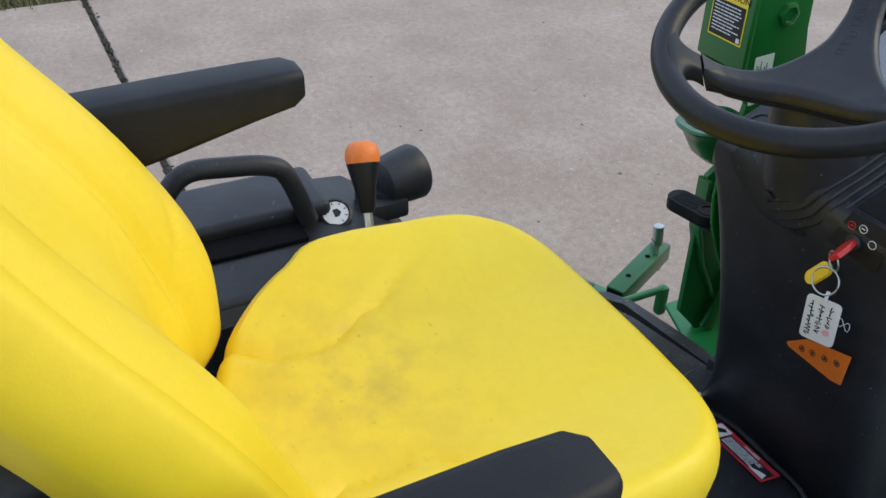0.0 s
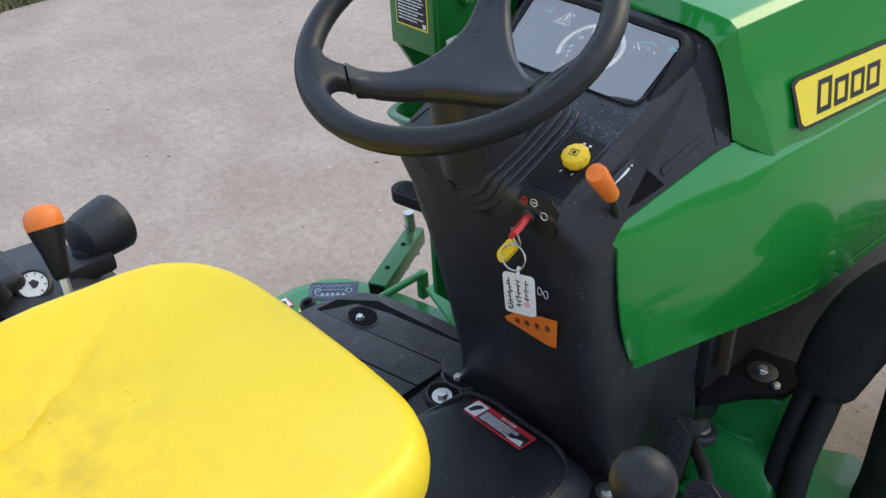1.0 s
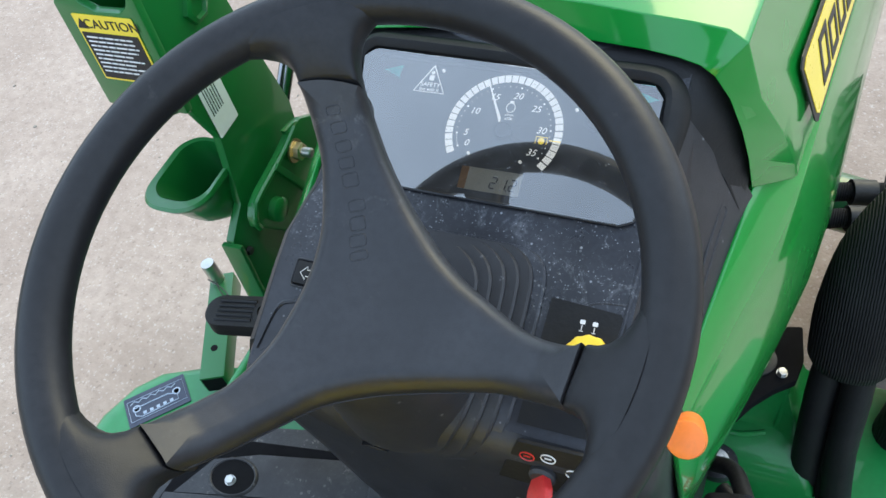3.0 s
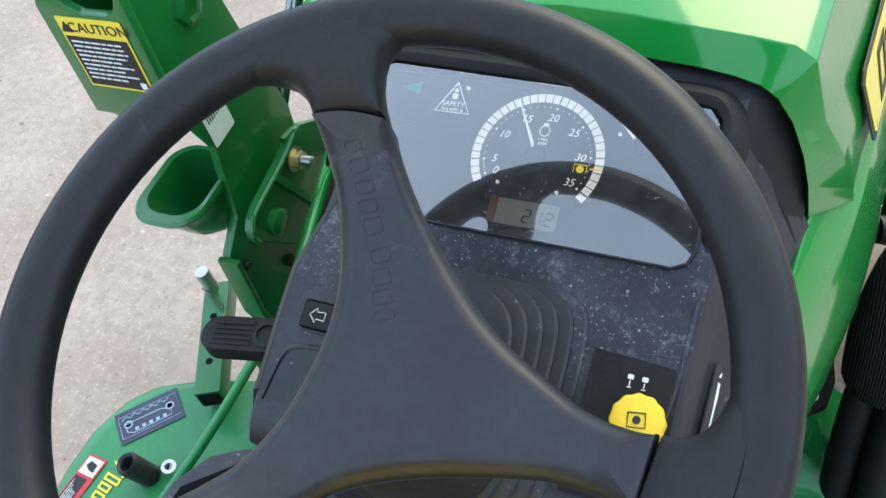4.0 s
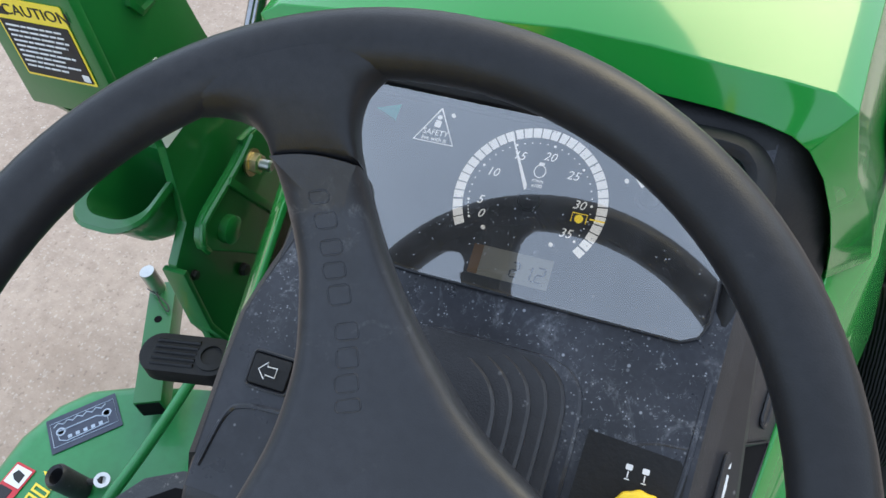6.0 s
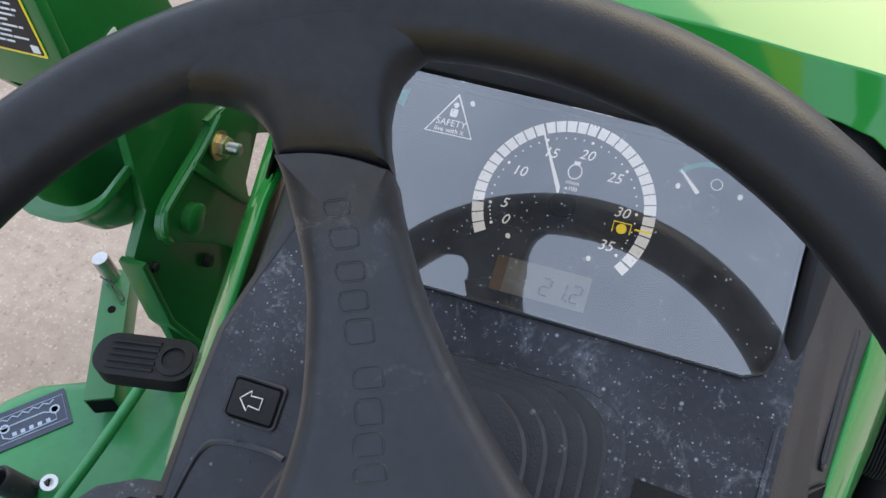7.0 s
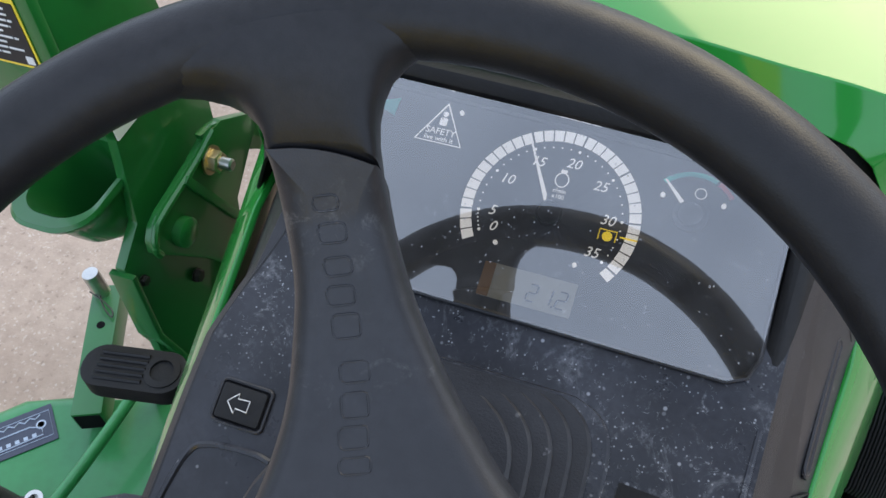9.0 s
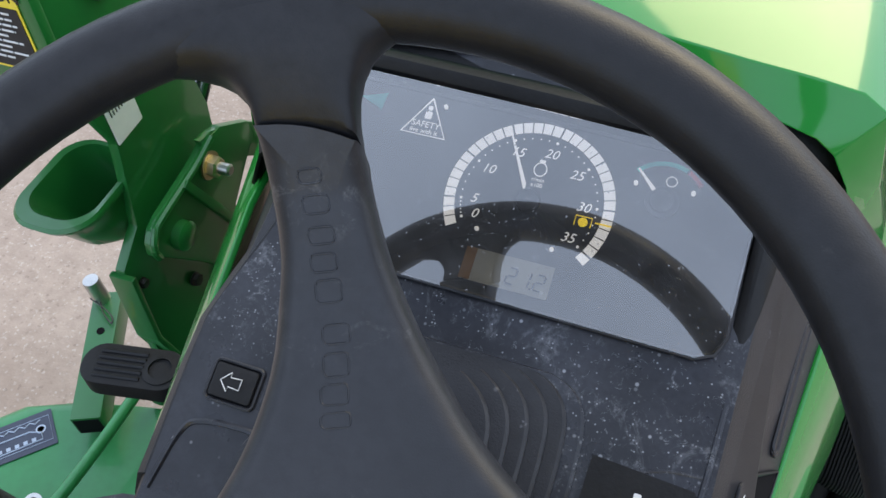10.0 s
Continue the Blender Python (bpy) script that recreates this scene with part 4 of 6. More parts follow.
# ---- engine bonnet ----
def bonnet():
    root = thing("engine_hood", (0, 0.6, 0.66), "glossy green engine hood with yellow-edged side decals", "hood")

    def grow(y):
        return 0.06 * max(0, y - 0.3)

    ys = (0.298, 0.33, 0.42, 0.55, 0.75, 0.95, 1.1, 1.2, 1.26, 1.28)
    drop = {1.1: 0.02, 1.2: 0.06, 1.26: 0.13, 1.28: 0.2}
    half = [(0.0, 1.121), (0.045, 1.120), (0.085, 1.1185), (0.115, 1.117), (0.139, 1.114), (0.152, 1.107), (0.163, 1.055), (0.179, 1.005), (0.190, 0.958), (0.194, 0.938)]
    skew = [-0.010, -0.012, -0.017, -0.019, -0.020, -0.023, -0.013, 0.012, 0.030, 0.036]
    rows = []
    for i, y in enumerate(ys):
        g, d = grow(y), drop.get(y, 0) + 0.05 * max(0, y - 0.4) ** 1.2
        crown = 0.010 * min(1, (y - 0.298) / 0.05)
        keep = max(0.0, 1 - i / 2)
        right = [(x + g, y + k * keep + (0.02 if i == 1 and k > 0.02 else 0), z + crown * max(0, 1 - (x / 0.13) ** 2) - d * (1 if z > 1 else 0.4)) for (x, z), k in zip(half, skew)]
        rows.append([(-x - OUT * min(1, max(0, (x - 0.1) / 0.04)), yy, z) for x, yy, z in right[:0:-1]] + right)
    # the lip and rear facets, down to the dash opening
    edge = [(0.0, 0.283, 1.0935), (0.045, 0.279, 1.0945), (0.085, 0.272, 1.0965), (0.108, 0.267, 1.0965), (0.124, 0.2645, 1.0935), (0.134, 0.264, 1.086), (0.1445, 0.265, 1.068), (0.154, 0.267, 1.040), (0.160, 0.272, 1.010), (0.164, 0.279, 0.974)]
    lip_row = [(-x - OUT * min(1, max(0, (x - 0.1) / 0.04)), y, z) for x, y, z in edge[:0:-1]] + edge
    under = [(x * 0.985, y + 0.014, z - 0.004) for x, y, z in lip_row]
    bm = loft([under, lip_row, *rows], closed=False)
    top = part("top_panel", bm, GREEN_HOOD, root, "glossy green bonnet top reflecting the sky")
    md = top.modifiers.new("thickness", "SOLIDIFY")
    md.thickness, md.offset = 0.004, -1
    bv = top.modifiers.new("soft_edges", "BEVEL")
    bv.width, bv.segments, bv.angle_limit = 0.004, 3, radians(25)
    for s in (-1, 1):
        n = 12
        grid = []
        for k in range(n + 1):
            u = k / n
            v = u ** 1.4
            # inner top edge, crease, flank, bottom roll
            yi = 0.075 + (1.25 - 0.075) * v
            xin = 0.142 + 0.024 * min(1, (yi - 0.075) / 0.2) + grow(yi) * 0.9
            zin = 0.925 + 0.05 * min(1, (yi - 0.075) / 0.2) - 0.02 * max(0, yi - 0.3)
            yc = 0.092 + (1.25 - 0.092) * v
            ramp_ = min(1, (yc - 0.092) / 0.245)
            xc = 0.150 + 0.046 * ramp_ + grow(yc)
            zc = 0.905 + 0.033 * ramp_ - 0.025 * max(0, yc - 0.35)
            yb = 0.15 + (1.25 - 0.15) * v
            xb = 0.149 + 0.06 * min(1, (yb - 0.15) / 0.3) + 0.05 * max(0, yb - 0.45)
            zb = 0.684 - 0.045 * min(1, (yb - 0.15) / 0.4)
            c, b = Vector((xc, yc, zc)), Vector((xb, yb, zb))
            col = [Vector((xin, yi, zin))]
            for q in (0.0, 0.12, 0.3, 0.5, 0.7, 0.84, 0.90):
                p = c.lerp(b, q)
                p.x += 0.020 * math.sin(math.pi * min(1, q * 1.05)) * min(1, 0.35 + ramp_)
                p.y -= 0.018 * math.sin(math.pi * q) * (1 - v)
                col.append(p)
            col[-1].x += 0.003
            col += [b + Vector((-0.001, 0, 0.022)), b + Vector((-0.002, 0, 0.0)), b + Vector((-0.014, 0.004, -0.004))]
            grid.append([(s * (p.x + ((OUT if q else OUT - 0.011) if s < 0 else 0)), p.y, p.z) for q, p in enumerate(col)])
        side = part("side_panel", loft(grid, closed=False), GREEN_HOOD, root, "glossy green bonnet side panel")
        md = side.modifiers.new("thickness", "SOLIDIFY")
        md.thickness, md.offset = 0.005, 1 if s < 0 else -1
        bv = side.modifiers.new("soft_edges", "BEVEL")
        bv.width, bv.segments, bv.angle_limit = 0.003, 2, radians(25)
        # side decal: yellow plate with black edge and plain bars for the wordmark
        m = axes((s * 0.2030 - (OUT if s < 0 else 0), 0.585, 0.9775), (s * 0.062, 1, -0.062), (-s * 0.28, 0.02, 1))
        if s < 0:
            m = axes((s * 0.2030 - (OUT if s < 0 else 0), 0.585, 0.9775), (s * -0.062, -1, 0.062), (-s * 0.28, 0.02, 1))
        back = [(-0.225, 0.031), (-0.215, 0.036), (0.235, 0.036), (0.228, -0.028), (0.220, -0.032), (-0.205, -0.032), (-0.212, -0.026)]
        dec = part("decal", slab(back, 0.0012, lift(m, 0.0005)), INK, root, "yellow and black side decal with wordmark bars", smooth=False)
        part("decal_field", slab([(x * 0.972, y * 0.86) for x, y in back], 0.0006, lift(m, 0.0019)), DECAL_YELLOW, dec, smooth=False)
        for k in range(9):
            x0 = -0.172 + 0.0385 * k + (0.012 if k > 3 else 0)
            hollow("wordmark_block", x0, x0 + 0.031, -0.019, 0.022 if k in (0, 4) else 0.015, 0.0066, lift(m, 0.0026), INK, dec)


bonnet()


# ---- instrument cluster ----
def cluster():
    root = thing("instrument_cluster", on_dash(0, 0.165), "grey-black instrument cluster with tachometer, fuel gauge and hour display", "instrument panel")
    outline = [(-0.104, 0.178), (-0.098, 0.168), (-0.05, 0.166), (0.095, 0.1645), (0.103, 0.168), (0.1065, 0.176), (0.1065, 0.243), (0.10, 0.25), (0.0, 0.2535), (-0.105, 0.2555), (-0.114, 0.25), (-0.112, 0.235)]
    loc = [(x, (y - 0.15) / 0.905) for x, y in outline]
    base = axes(on_dash(0, 0.15), (1, 0, 0), DASH_V)
    part("dial_plate", slab(loc, 0.0012, lift(base, 0.0004)), DIAL, root, "matt black dial plate", smooth=False)
    lens = part("lens", slab([(x, y - 0.0155) for x, y in loc], 0.0012, lift(base, 0.0036) @ pose(0, 0.0155, 0, 6.5, 0, 0)), [LENS, LENS_SIDE], root, "clear glossy lens reflecting wheel and sky", smooth=False)
    lens.visible_shadow = False
    for f in lens.data.polygons:
        f.material_index = 0 if f.normal.z > 0.5 else 1
    part("lens_edge", tube([base @ Vector((x, y, 0.0035)) for x, y in [*loc, loc[0]]], 0.0013, 6, 0), BLACK, root)
    m = dash_axes(0.001, 0.2135, 0.0018)
    tach = part("tachometer", turned([(0.0425, 0), (0.0425, 0.0003), (0.0, 0.0003)], m, 64), DIAL, root, "round tachometer, zero to thirty-five hundred")
    # white blocks of the scale; the first fifth is pressed together
    def sweep(v):
        return 207.0 - 3.4 * v if v < 5 else 190.0 - 7.3 * (v - 5)

    for k in range(34):
        major = k in (3, 8, 13, 18, 23, 28, 33)
        a0, a1 = radians(211.9 - 7.3 * k - (0.9 if major else 0.45)), radians(211.9 - 7.3 * (k + 1) + 0.45)
        r0, r1 = 0.0370, 0.0425
        part("scale_block", slab([(r0 * math.cos(a0), r0 * math.sin(a0)), (r0 * math.cos(a1), r0 * math.sin(a1)), (r1 * math.cos(a1), r1 * math.sin(a1)), (r1 * math.cos(a0), r1 * math.sin(a0))][::-1], 0.0003, lift(m, 0.0004)), DIAL_WHITE, tach, smooth=False)
    for k in range(8):
        a = radians(sweep(5 * k))
        letters(str(5 * k), 0.0070, lift(m @ Matrix.Translation((0.0272 * math.cos(a), 0.0272 * math.sin(a), 0)), 0.0006), DIAL_WHITE, tach, "numeral", shear=0.25, depth=0.0001)
    for k in range(36):
        a = radians(sweep(k))
        r_ = 0.0008 if k % 5 == 0 else 0.0004
        part("scale_dot", turned([(r_, 0), (r_, 0.0002)], lift(m @ Matrix.Translation((0.0338 * math.cos(a), 0.0338 * math.sin(a), 0)), 0.0004), 6), DIAL_WHITE, tach)
    # a small engine mark and the rate line below it
    part("engine_mark", tube([m @ Vector((0.0012 + 0.0032 * math.cos(t), 0.0178 + 0.0036 * math.sin(t), 0.0006)) for t in [2 * math.pi * k / 14 for k in range(15)]], 0.0003, 5, 0), DIAL_WHITE, tach)
    part("engine_mark", block((-0.0003, 0.0215, 0.0004), (0.0027, 0.023, 0.0007), 0, m), DIAL_WHITE, tach, smooth=False)
    letters("r/min", 0.003, lift(m @ pose(0.0015, 0.0122, 0), 0.0006), DIAL_WHITE, tach, "rate_lettering", depth=0.0001)
    letters("x100", 0.003, lift(m @ pose(0.0015, 0.0093, 0), 0.0006), DIAL_WHITE, tach, "rate_lettering", depth=0.0001)
    ang = radians(118.5)
    nd = m @ pose(0, 0, 0, 0, 0, math.degrees(ang))
    part("needle", slab([(0.0092, -0.0011), (0.0385, -0.00035), (0.0385, 0.00035), (0.004, 0.0011)], 0.0006, lift(nd, 0.0022)), DIAL_WHITE, tach, "white needle", smooth=False)
    part("needle_hub", turned([(0.0064, 0), (0.0063, 0.0026), (0.0056, 0.0032), (0.0050, 0.0026), (0.0, 0.0026)], lift(m, 0.0006), 24), HUB_BLACK, tach, "black needle hub")
    # amber shaft-drive mark at the right of the scale
    q = lift(m @ pose(0.0287, -0.0038, 0), 0.0006)
    part("drive_mark", turned([(0.0024, 0), (0.0024, 0.0003), (0, 0.0003)], q, 10), AMBER, tach, "amber drive symbol")
    part("drive_mark", tube([q @ Vector(p) for p in ((-0.004, -0.002, 0), (-0.004, 0.003, 0), (0.004, 0.003, 0), (0.004, -0.002, 0))], 0.0003, 5, 0), AMBER, tach)
    part("drive_mark", block((0.0345, -0.0032, 0.0009), (0.0425, -0.0025, 0.0013), 0, m), AMBER, tach, smooth=False)
    # hour display
    lm = axes((on_dash(-0.021, 0.1795) + on_dash(0.023, 0.1795)) / 2, (1, 0, 0), DASH_V)
    lcd = plate(lift(lm, 0.0019), 0.0445, 0.0165, LCD, root, "hour_display", 0.0006, 0.0005, "grey liquid-crystal hour display reading 21.2")
    plate(lift(lm @ pose(-0.0195, 0, 0), 0.0025), 0.0055, 0.0163, LCD_EDGE, lcd, "display_edge", 0.0004, 0.0002)
    seg = {"2": "abged", "1": "bc"}
    line = {"a": ((0, 2), (1, 2)), "b": ((1, 2), (1, 1)), "c": ((1, 1), (1, 0)), "d": ((0, 0), (1, 0)), "e": ((0, 1), (0, 0)), "f": ((0, 2), (0, 1)), "g": ((0, 1), (1, 1))}
    for x0, ch in ((0.0005, "2"), (0.0075, "1"), (0.0145, "2")):
        for s in seg[ch]:
            (a, b), (c, d) = line[s]
            p, e = Vector((x0 + a * 0.0042 + b * 0.0004, -0.0052 + b * 0.004, 0.0026)), Vector((x0 + c * 0.0042 + d * 0.0004, -0.0052 + d * 0.004, 0.0026))
            part("digit_segment", tube([lm @ p.lerp(e, 0.1), lm @ p.lerp(e, 0.9)], 0.00045, 4, 0), INK, lcd, smooth=False)
    part("digit_segment", turned([(0.0005, 0), (0.0005, 0.0003)], lift(lm @ pose(0.0132, -0.0052, 0), 0.0025), 8), INK, lcd)
    # warning triangle
    tri = [on_dash(-0.063, 0.2525), on_dash(-0.0745, 0.2335), on_dash(-0.0505, 0.2335)]
    part("warning_triangle", tube([p + DASH_N * 0.0021 for p in (*tri, tri[0])], 0.00045, 5, 0), DIAL_WHITE, root, "white outlined safety triangle")
    part("pictogram", turned([(0.0014, 0), (0.0014, 0.0002)], dash_axes(-0.0628, 0.2475, 0.0019), 12), DIAL_WHITE, root)
    part("pictogram", slab(round_rect(-0.0019, 0.0019, -0.002, 0.0022, 0.0008, 3), 0.0002, dash_axes(-0.0628, 0.2437, 0.0019)), DIAL_WHITE, root, smooth=False)
    letters("SAFETY", 0.0047, dash_axes(-0.0627, 0.2388, 0.0020), DIAL_WHITE, root, depth=0.0001)
    letters("live with it", 0.0036, dash_axes(-0.0627, 0.2354, 0.0020), DIAL_WHITE, root, depth=0.0001)
    # fuel gauge
    fm = dash_axes(0.0632, 0.2275, 0.0018)
    fuel = part("fuel_gauge", turned([(0.0082, 0), (0.0080, 0.0016), (0.0072, 0.0020), (0, 0.0020)], fm, 24), DIAL, root, "small fuel gauge with green to red arc")
    for a0, a1, mat in ((138, 66, TEAL), (63, 37, RED_DIAL)):
        pts = [radians(a0 + (a1 - a0) * k / 8) for k in range(9)]
        part("arc", slab([(0.0189 * math.cos(a), 0.0189 * math.sin(a)) for a in pts] + [(0.0212 * math.cos(a), 0.0212 * math.sin(a)) for a in pts[::-1]], 0.0002, lift(fm, 0.0003)), mat, fuel, smooth=False)
    part("needle_hub", turned([(0.0063, 0), (0.0061, 0.0014), (0.0055, 0.0018), (0.0048, 0.0014), (0.0, 0.0014)], lift(fm, 0.0012), 24), HUB_GREY, fuel)
    part("needle", slab([(0.0068, -0.0010), (0.0202, -0.0004), (0.0202, 0.0004), (0.0068, 0.0010)], 0.0004, lift(fm @ pose(0, 0, 0, 0, 0, 136), 0.0018)), DIAL_WHITE, fuel, smooth=False)
    part("engine_mark", tube([fm @ Vector((0.0022 + 0.0026 * math.cos(t), 0.0112 + 0.0026 * math.sin(t), 0.0006)) for t in [2 * math.pi * k / 10 for k in range(11)]], 0.0002, 5, 0), DIAL_WHITE, fuel)
    for x, y in ((-0.0195, 0.1955), (0.019, 0.1945), (-0.055, 0.2495), (0.049, 0.2335), (0.0765, 0.2345), (0.0215, 0.2560)):
        part("peg", turned([(0.0011, 0), (0.0011, 0.002), (0.0, 0.0026)], dash_axes(x, y, 0.0016), 10), DIAL_WHITE, root, "tiny white peg")
    for s in (-1, 1):
        part("turn_arrow", slab([(0.0075 * s, 0.0), (-0.0065 * s, 0.0048), (-0.0060 * s, -0.0052)][::-s], 0.0002, dash_axes(0.0945 * s, 0.2462, 0.0018)), TEAL, root, "teal turn-signal arrow", smooth=False)


cluster()


# ---- switches, knob, key, levers on the console ----
def switches():
    sw = thing("rocker_switch", on_dash(-0.112, 0.098), "black rocker switch with white arrow outline on the dash", "switch")
    m = dash_axes(-0.113, 0.0985, 0.0005)
    part("bezel", slab(round_rect(-0.0122, 0.0135, -0.0098, 0.0098, 0.0022, 4), 0.0012, m, 0.0004), BLACK_AND_SHADE, sw)
    lip_ = [lift(m, 0.0012) @ Vector((x, y, 0)) for x, y in round_rect(-0.0125, 0.0138, -0.0101, 0.0101, 0.0025, 4)]
    part("bezel_lip", tube([*lip_, lip_[0]], 0.0009, 6, 0), BLACK, sw)
    part("rocker", slab(round_rect(-0.0104, 0.0118, -0.0082, 0.0082, 0.0014, 4), 0.0022, lift(m, 0.0012) @ pose(0, 0, 0, 0, 5, 0), 0.0006), PEDAL, sw)
    arrow = [(-0.0060, 0.0), (-0.0012, 0.0048), (-0.0010, 0.0023), (0.0050, 0.0027), (0.0050, -0.0027), (-0.0010, -0.0023), (-0.0012, -0.0048)]
    part("arrow_mark", tube([lift(m, 0.0037) @ Vector((x, y, 0)) for x, y in (*arrow, arrow[0])], 0.00032, 5, 0), WHITE, sw)
    pk = thing("storage_recess", on_dash(-0.113, 0.07), "shallow black tray moulded into the dash", "tray")
    part("rim", tube([on_dash(x, y, 0.001) for x, y in ((-0.137, 0.045), (-0.131, 0.072), (-0.121, 0.079), (-0.1, 0.081), (-0.09, 0.08))], 0.0016, 6), DASH, pk)
    # yellow shaft knob
    kn = thing("shaft_knob", on_dash(0.096, 0.083), "yellow scalloped push-pull knob with black symbol", "knob")
    km = dash_axes(0.0965, 0.0815, 0.0) @ pose(0, 0, 0, -4, 0, 8)
    rings = []
    for r, h in ((0.0095, -0.008), (0.0095, 0.003), (0.0135, 0.005), (0.0150, 0.008), (0.0152, 0.015), (0.0143, 0.0175), (0.012, 0.0185), (0.0, 0.019)):
        rings.append([km @ Vector(((r + (0.0004 * math.cos(12 * a) if 0.013 < r else 0)) * math.cos(a), (r + (0.0004 * math.cos(12 * a) if 0.013 < r else 0)) * math.sin(a), h)) for a in (2 * math.pi * k / 60 for k in range(60))])
    part("cap", loft(rings), KNOB_YELLOW, kn)
    sq = [(-0.0048, 0.004), (0.0048, 0.004), (0.0048, -0.004), (-0.0048, -0.004), (-0.0048, 0.004)]
    part("symbol", tube([lift(km, 0.0192) @ Vector((x, y, 0)) for x, y in sq], 0.0004, 5, 0), INK, kn)
    part("symbol", turned([(0.0024, 0), (0.0024, 0.0003), (0.0012, 0.0003)], lift(km, 0.019), 8), INK, kn)
    im = dash_axes(0.0905, 0.1025, 0.0016)
    for x in (-0.0042, 0.004):
        part("legend_mark", slab(round_rect(x - 0.0017, x + 0.0017, 0.0008, 0.0036, 0.0006, 2), 0.0002, im), WHITE, kn, smooth=False)
        part("legend_mark", block((x - 0.0003, -0.003, 0), (x + 0.0003, 0.0002, 0.0002), 0, im), WHITE, kn, smooth=False)
        part("legend_mark", block((x - 0.0012, -0.004, 0), (x + 0.0012, -0.0034, 0.0002), 0, im), WHITE, kn, smooth=False)
    for x, y in ((0.0858, 0.0665), (0.1005, 0.0680)):
        part("legend_mark", slab(round_rect(-0.0006, 0.0006, -0.0018, 0.0018, 0.0005, 2), 0.0002, dash_axes(x, y, 0.0016, -20)), WHITE, kn, smooth=False)
    # throttle: slot with white wedge, and lever
    th = thing("throttle_lever", on_dash(0.15, 0.08), "throttle lever with orange cap beside a marked slot", "lever")
    sm = FLANK @ pose(0.0286, 0.0122, 0.0010, 0, 0, 19.2)
    part("slot_plate", slab(round_rect(-0.0085, 0.0085, -0.028, 0.027, 0.004, 4), 0.0015, sm, 0.0005), BLACK, th)
    part("wedge_mark", slab([(-0.0006, -0.020), (0.0014, 0.016), (-0.0026, 0.016)], 0.0003, lift(sm, 0.0016)), WHITE, th, "white tapering speed mark", smooth=False)
    part("speed_mark", slab([(-0.003, 0.019), (0.0005, 0.0245), (0.003, 0.0225), (0.001, 0.0195)], 0.0003, lift(sm, 0.0016)), WHITE, th, smooth=False)
    part("speed_mark", turned([(0.0016, 0), (0.0016, 0.0003)], lift(sm @ pose(0.0005, -0.0235, 0), 0.0016), 8), WHITE, th)
    a, b = Vector((0.1425, 0.096, 0.946)), Vector((0.1830, 0.018, 1.046))
    part("shaft", tube([a, a.lerp(b, 0.65)], 0.0045, 10, 0), DARK, th)
    ax = axes(a.lerp(b, 0.52), (1, 0.1, 0), (b - a).cross(Vector((1, 0, 0))))
    if (ax.to_3x3() @ Vector((0, 0, 1))).dot(b - a) < 0:
        ax = ax @ pose(0, 0, 0, 180, 0, 0)
    part("cap", turned([(0.0075, 0), (0.0090, 0.004), (0.0108, 0.042), (0.0112, 0.050), (0.0100, 0.0555), (0.006, 0.057), (0, 0.0572)], ax, 28), ORANGE, th, "orange plastic cap")
    # ignition switch face with engine symbols
    ig = thing("ignition_switch", (0.08, 0.03, 0.957), "black ignition switch plate with white symbols and red key", "ignition switch")
    gm = axes((0.084, 0.0275, 0.9565), (1, 0, 0), (0, 0.12, 1))
    part("plate", slab([(-0.036, -0.022), (0.030, -0.024), (0.034, 0.014), (0.022, 0.024), (-0.02, 0.022)], 0.003, gm, 0.001), PEDAL, ig)
    for x, y, mat in ((-0.014, 0.009, RED), (0.0, 0.012, WHITE), (0.016, 0.002, WHITE)):
        part("engine_mark", tube([lift(gm, 0.0034) @ Vector((x + 0.0048 * math.cos(t), y + 0.0042 * math.sin(t), 0)) for t in [2 * math.pi * k / 12 for k in range(13)]], 0.0005, 5, 0), mat, ig)
        part("engine_mark", block((x - 0.0022, y - 0.0005, 0.003), (x + 0.0022, y + 0.0005, 0.0036), 0, gm), mat, ig, smooth=False)
    part("key_barrel", turned([(0.009, 0), (0.009, 0.006), (0.007, 0.008), (0, 0.008)], gm @ pose(-0.004, -0.006, 0), 24), BLACK, ig)
    k0 = gm @ Vector((-0.004, -0.006, 0.008))
    km2 = axes(k0, (0.75, -0.1, 0.8), (0.1, -0.9, -0.35))
    part("key_bow", slab([(-0.006, -0.003), (0.006, -0.003), (0.0105, 0.006), (0.0115, 0.018), (0.0075, 0.029), (-0.0075, 0.029), (-0.0115, 0.018), (-0.0105, 0.006)], 0.006, lift(km2, -0.003) , 0.0015), RED, ig, "red plastic key bow")
    # key ring, yellow fob and paper tag
    ks = thing("key_ring", (0.075, 0.005, 0.90), "steel key ring with yellow fob and handwritten white tag", "key ring")
    c1 = Vector((0.0745, 0.008, 0.928))
    for c, r, tilt in ((c1, 0.011, (0.4, 1.0, 0.2)), (c1 + Vector((0.001, -0.005, -0.024)), 0.0155, (0.15, -1.0, 0.25))):
        q = Vector(tilt).to_track_quat("Z", "Y").to_matrix()
        part("ring", tube([c + q @ Vector((r * math.cos(t), r * math.sin(t), 0)) for t in [2 * math.pi * k / 24 for k in range(25)]], 0.0011, 8, 0), STEEL, ks, "thin steel ring")
    fm = axes((0.061, 0.012, 0.902), (0.8, -0.3, -0.45), (0.35, 0.2, 0.9))
    part("fob", slab(round_rect(-0.008, 0.008, -0.018, 0.018, 0.0078, 6), 0.006, fm, 0.0018), KNOB_YELLOW, ks, "worn yellow plastic fob")
    tm = axes((0.081, 0.008, 0.853), (0.93, 0.36, 0.02), (0.0, -0.12, 1)) @ Matrix.Diagonal((1.1, 1.16, 1, 1))
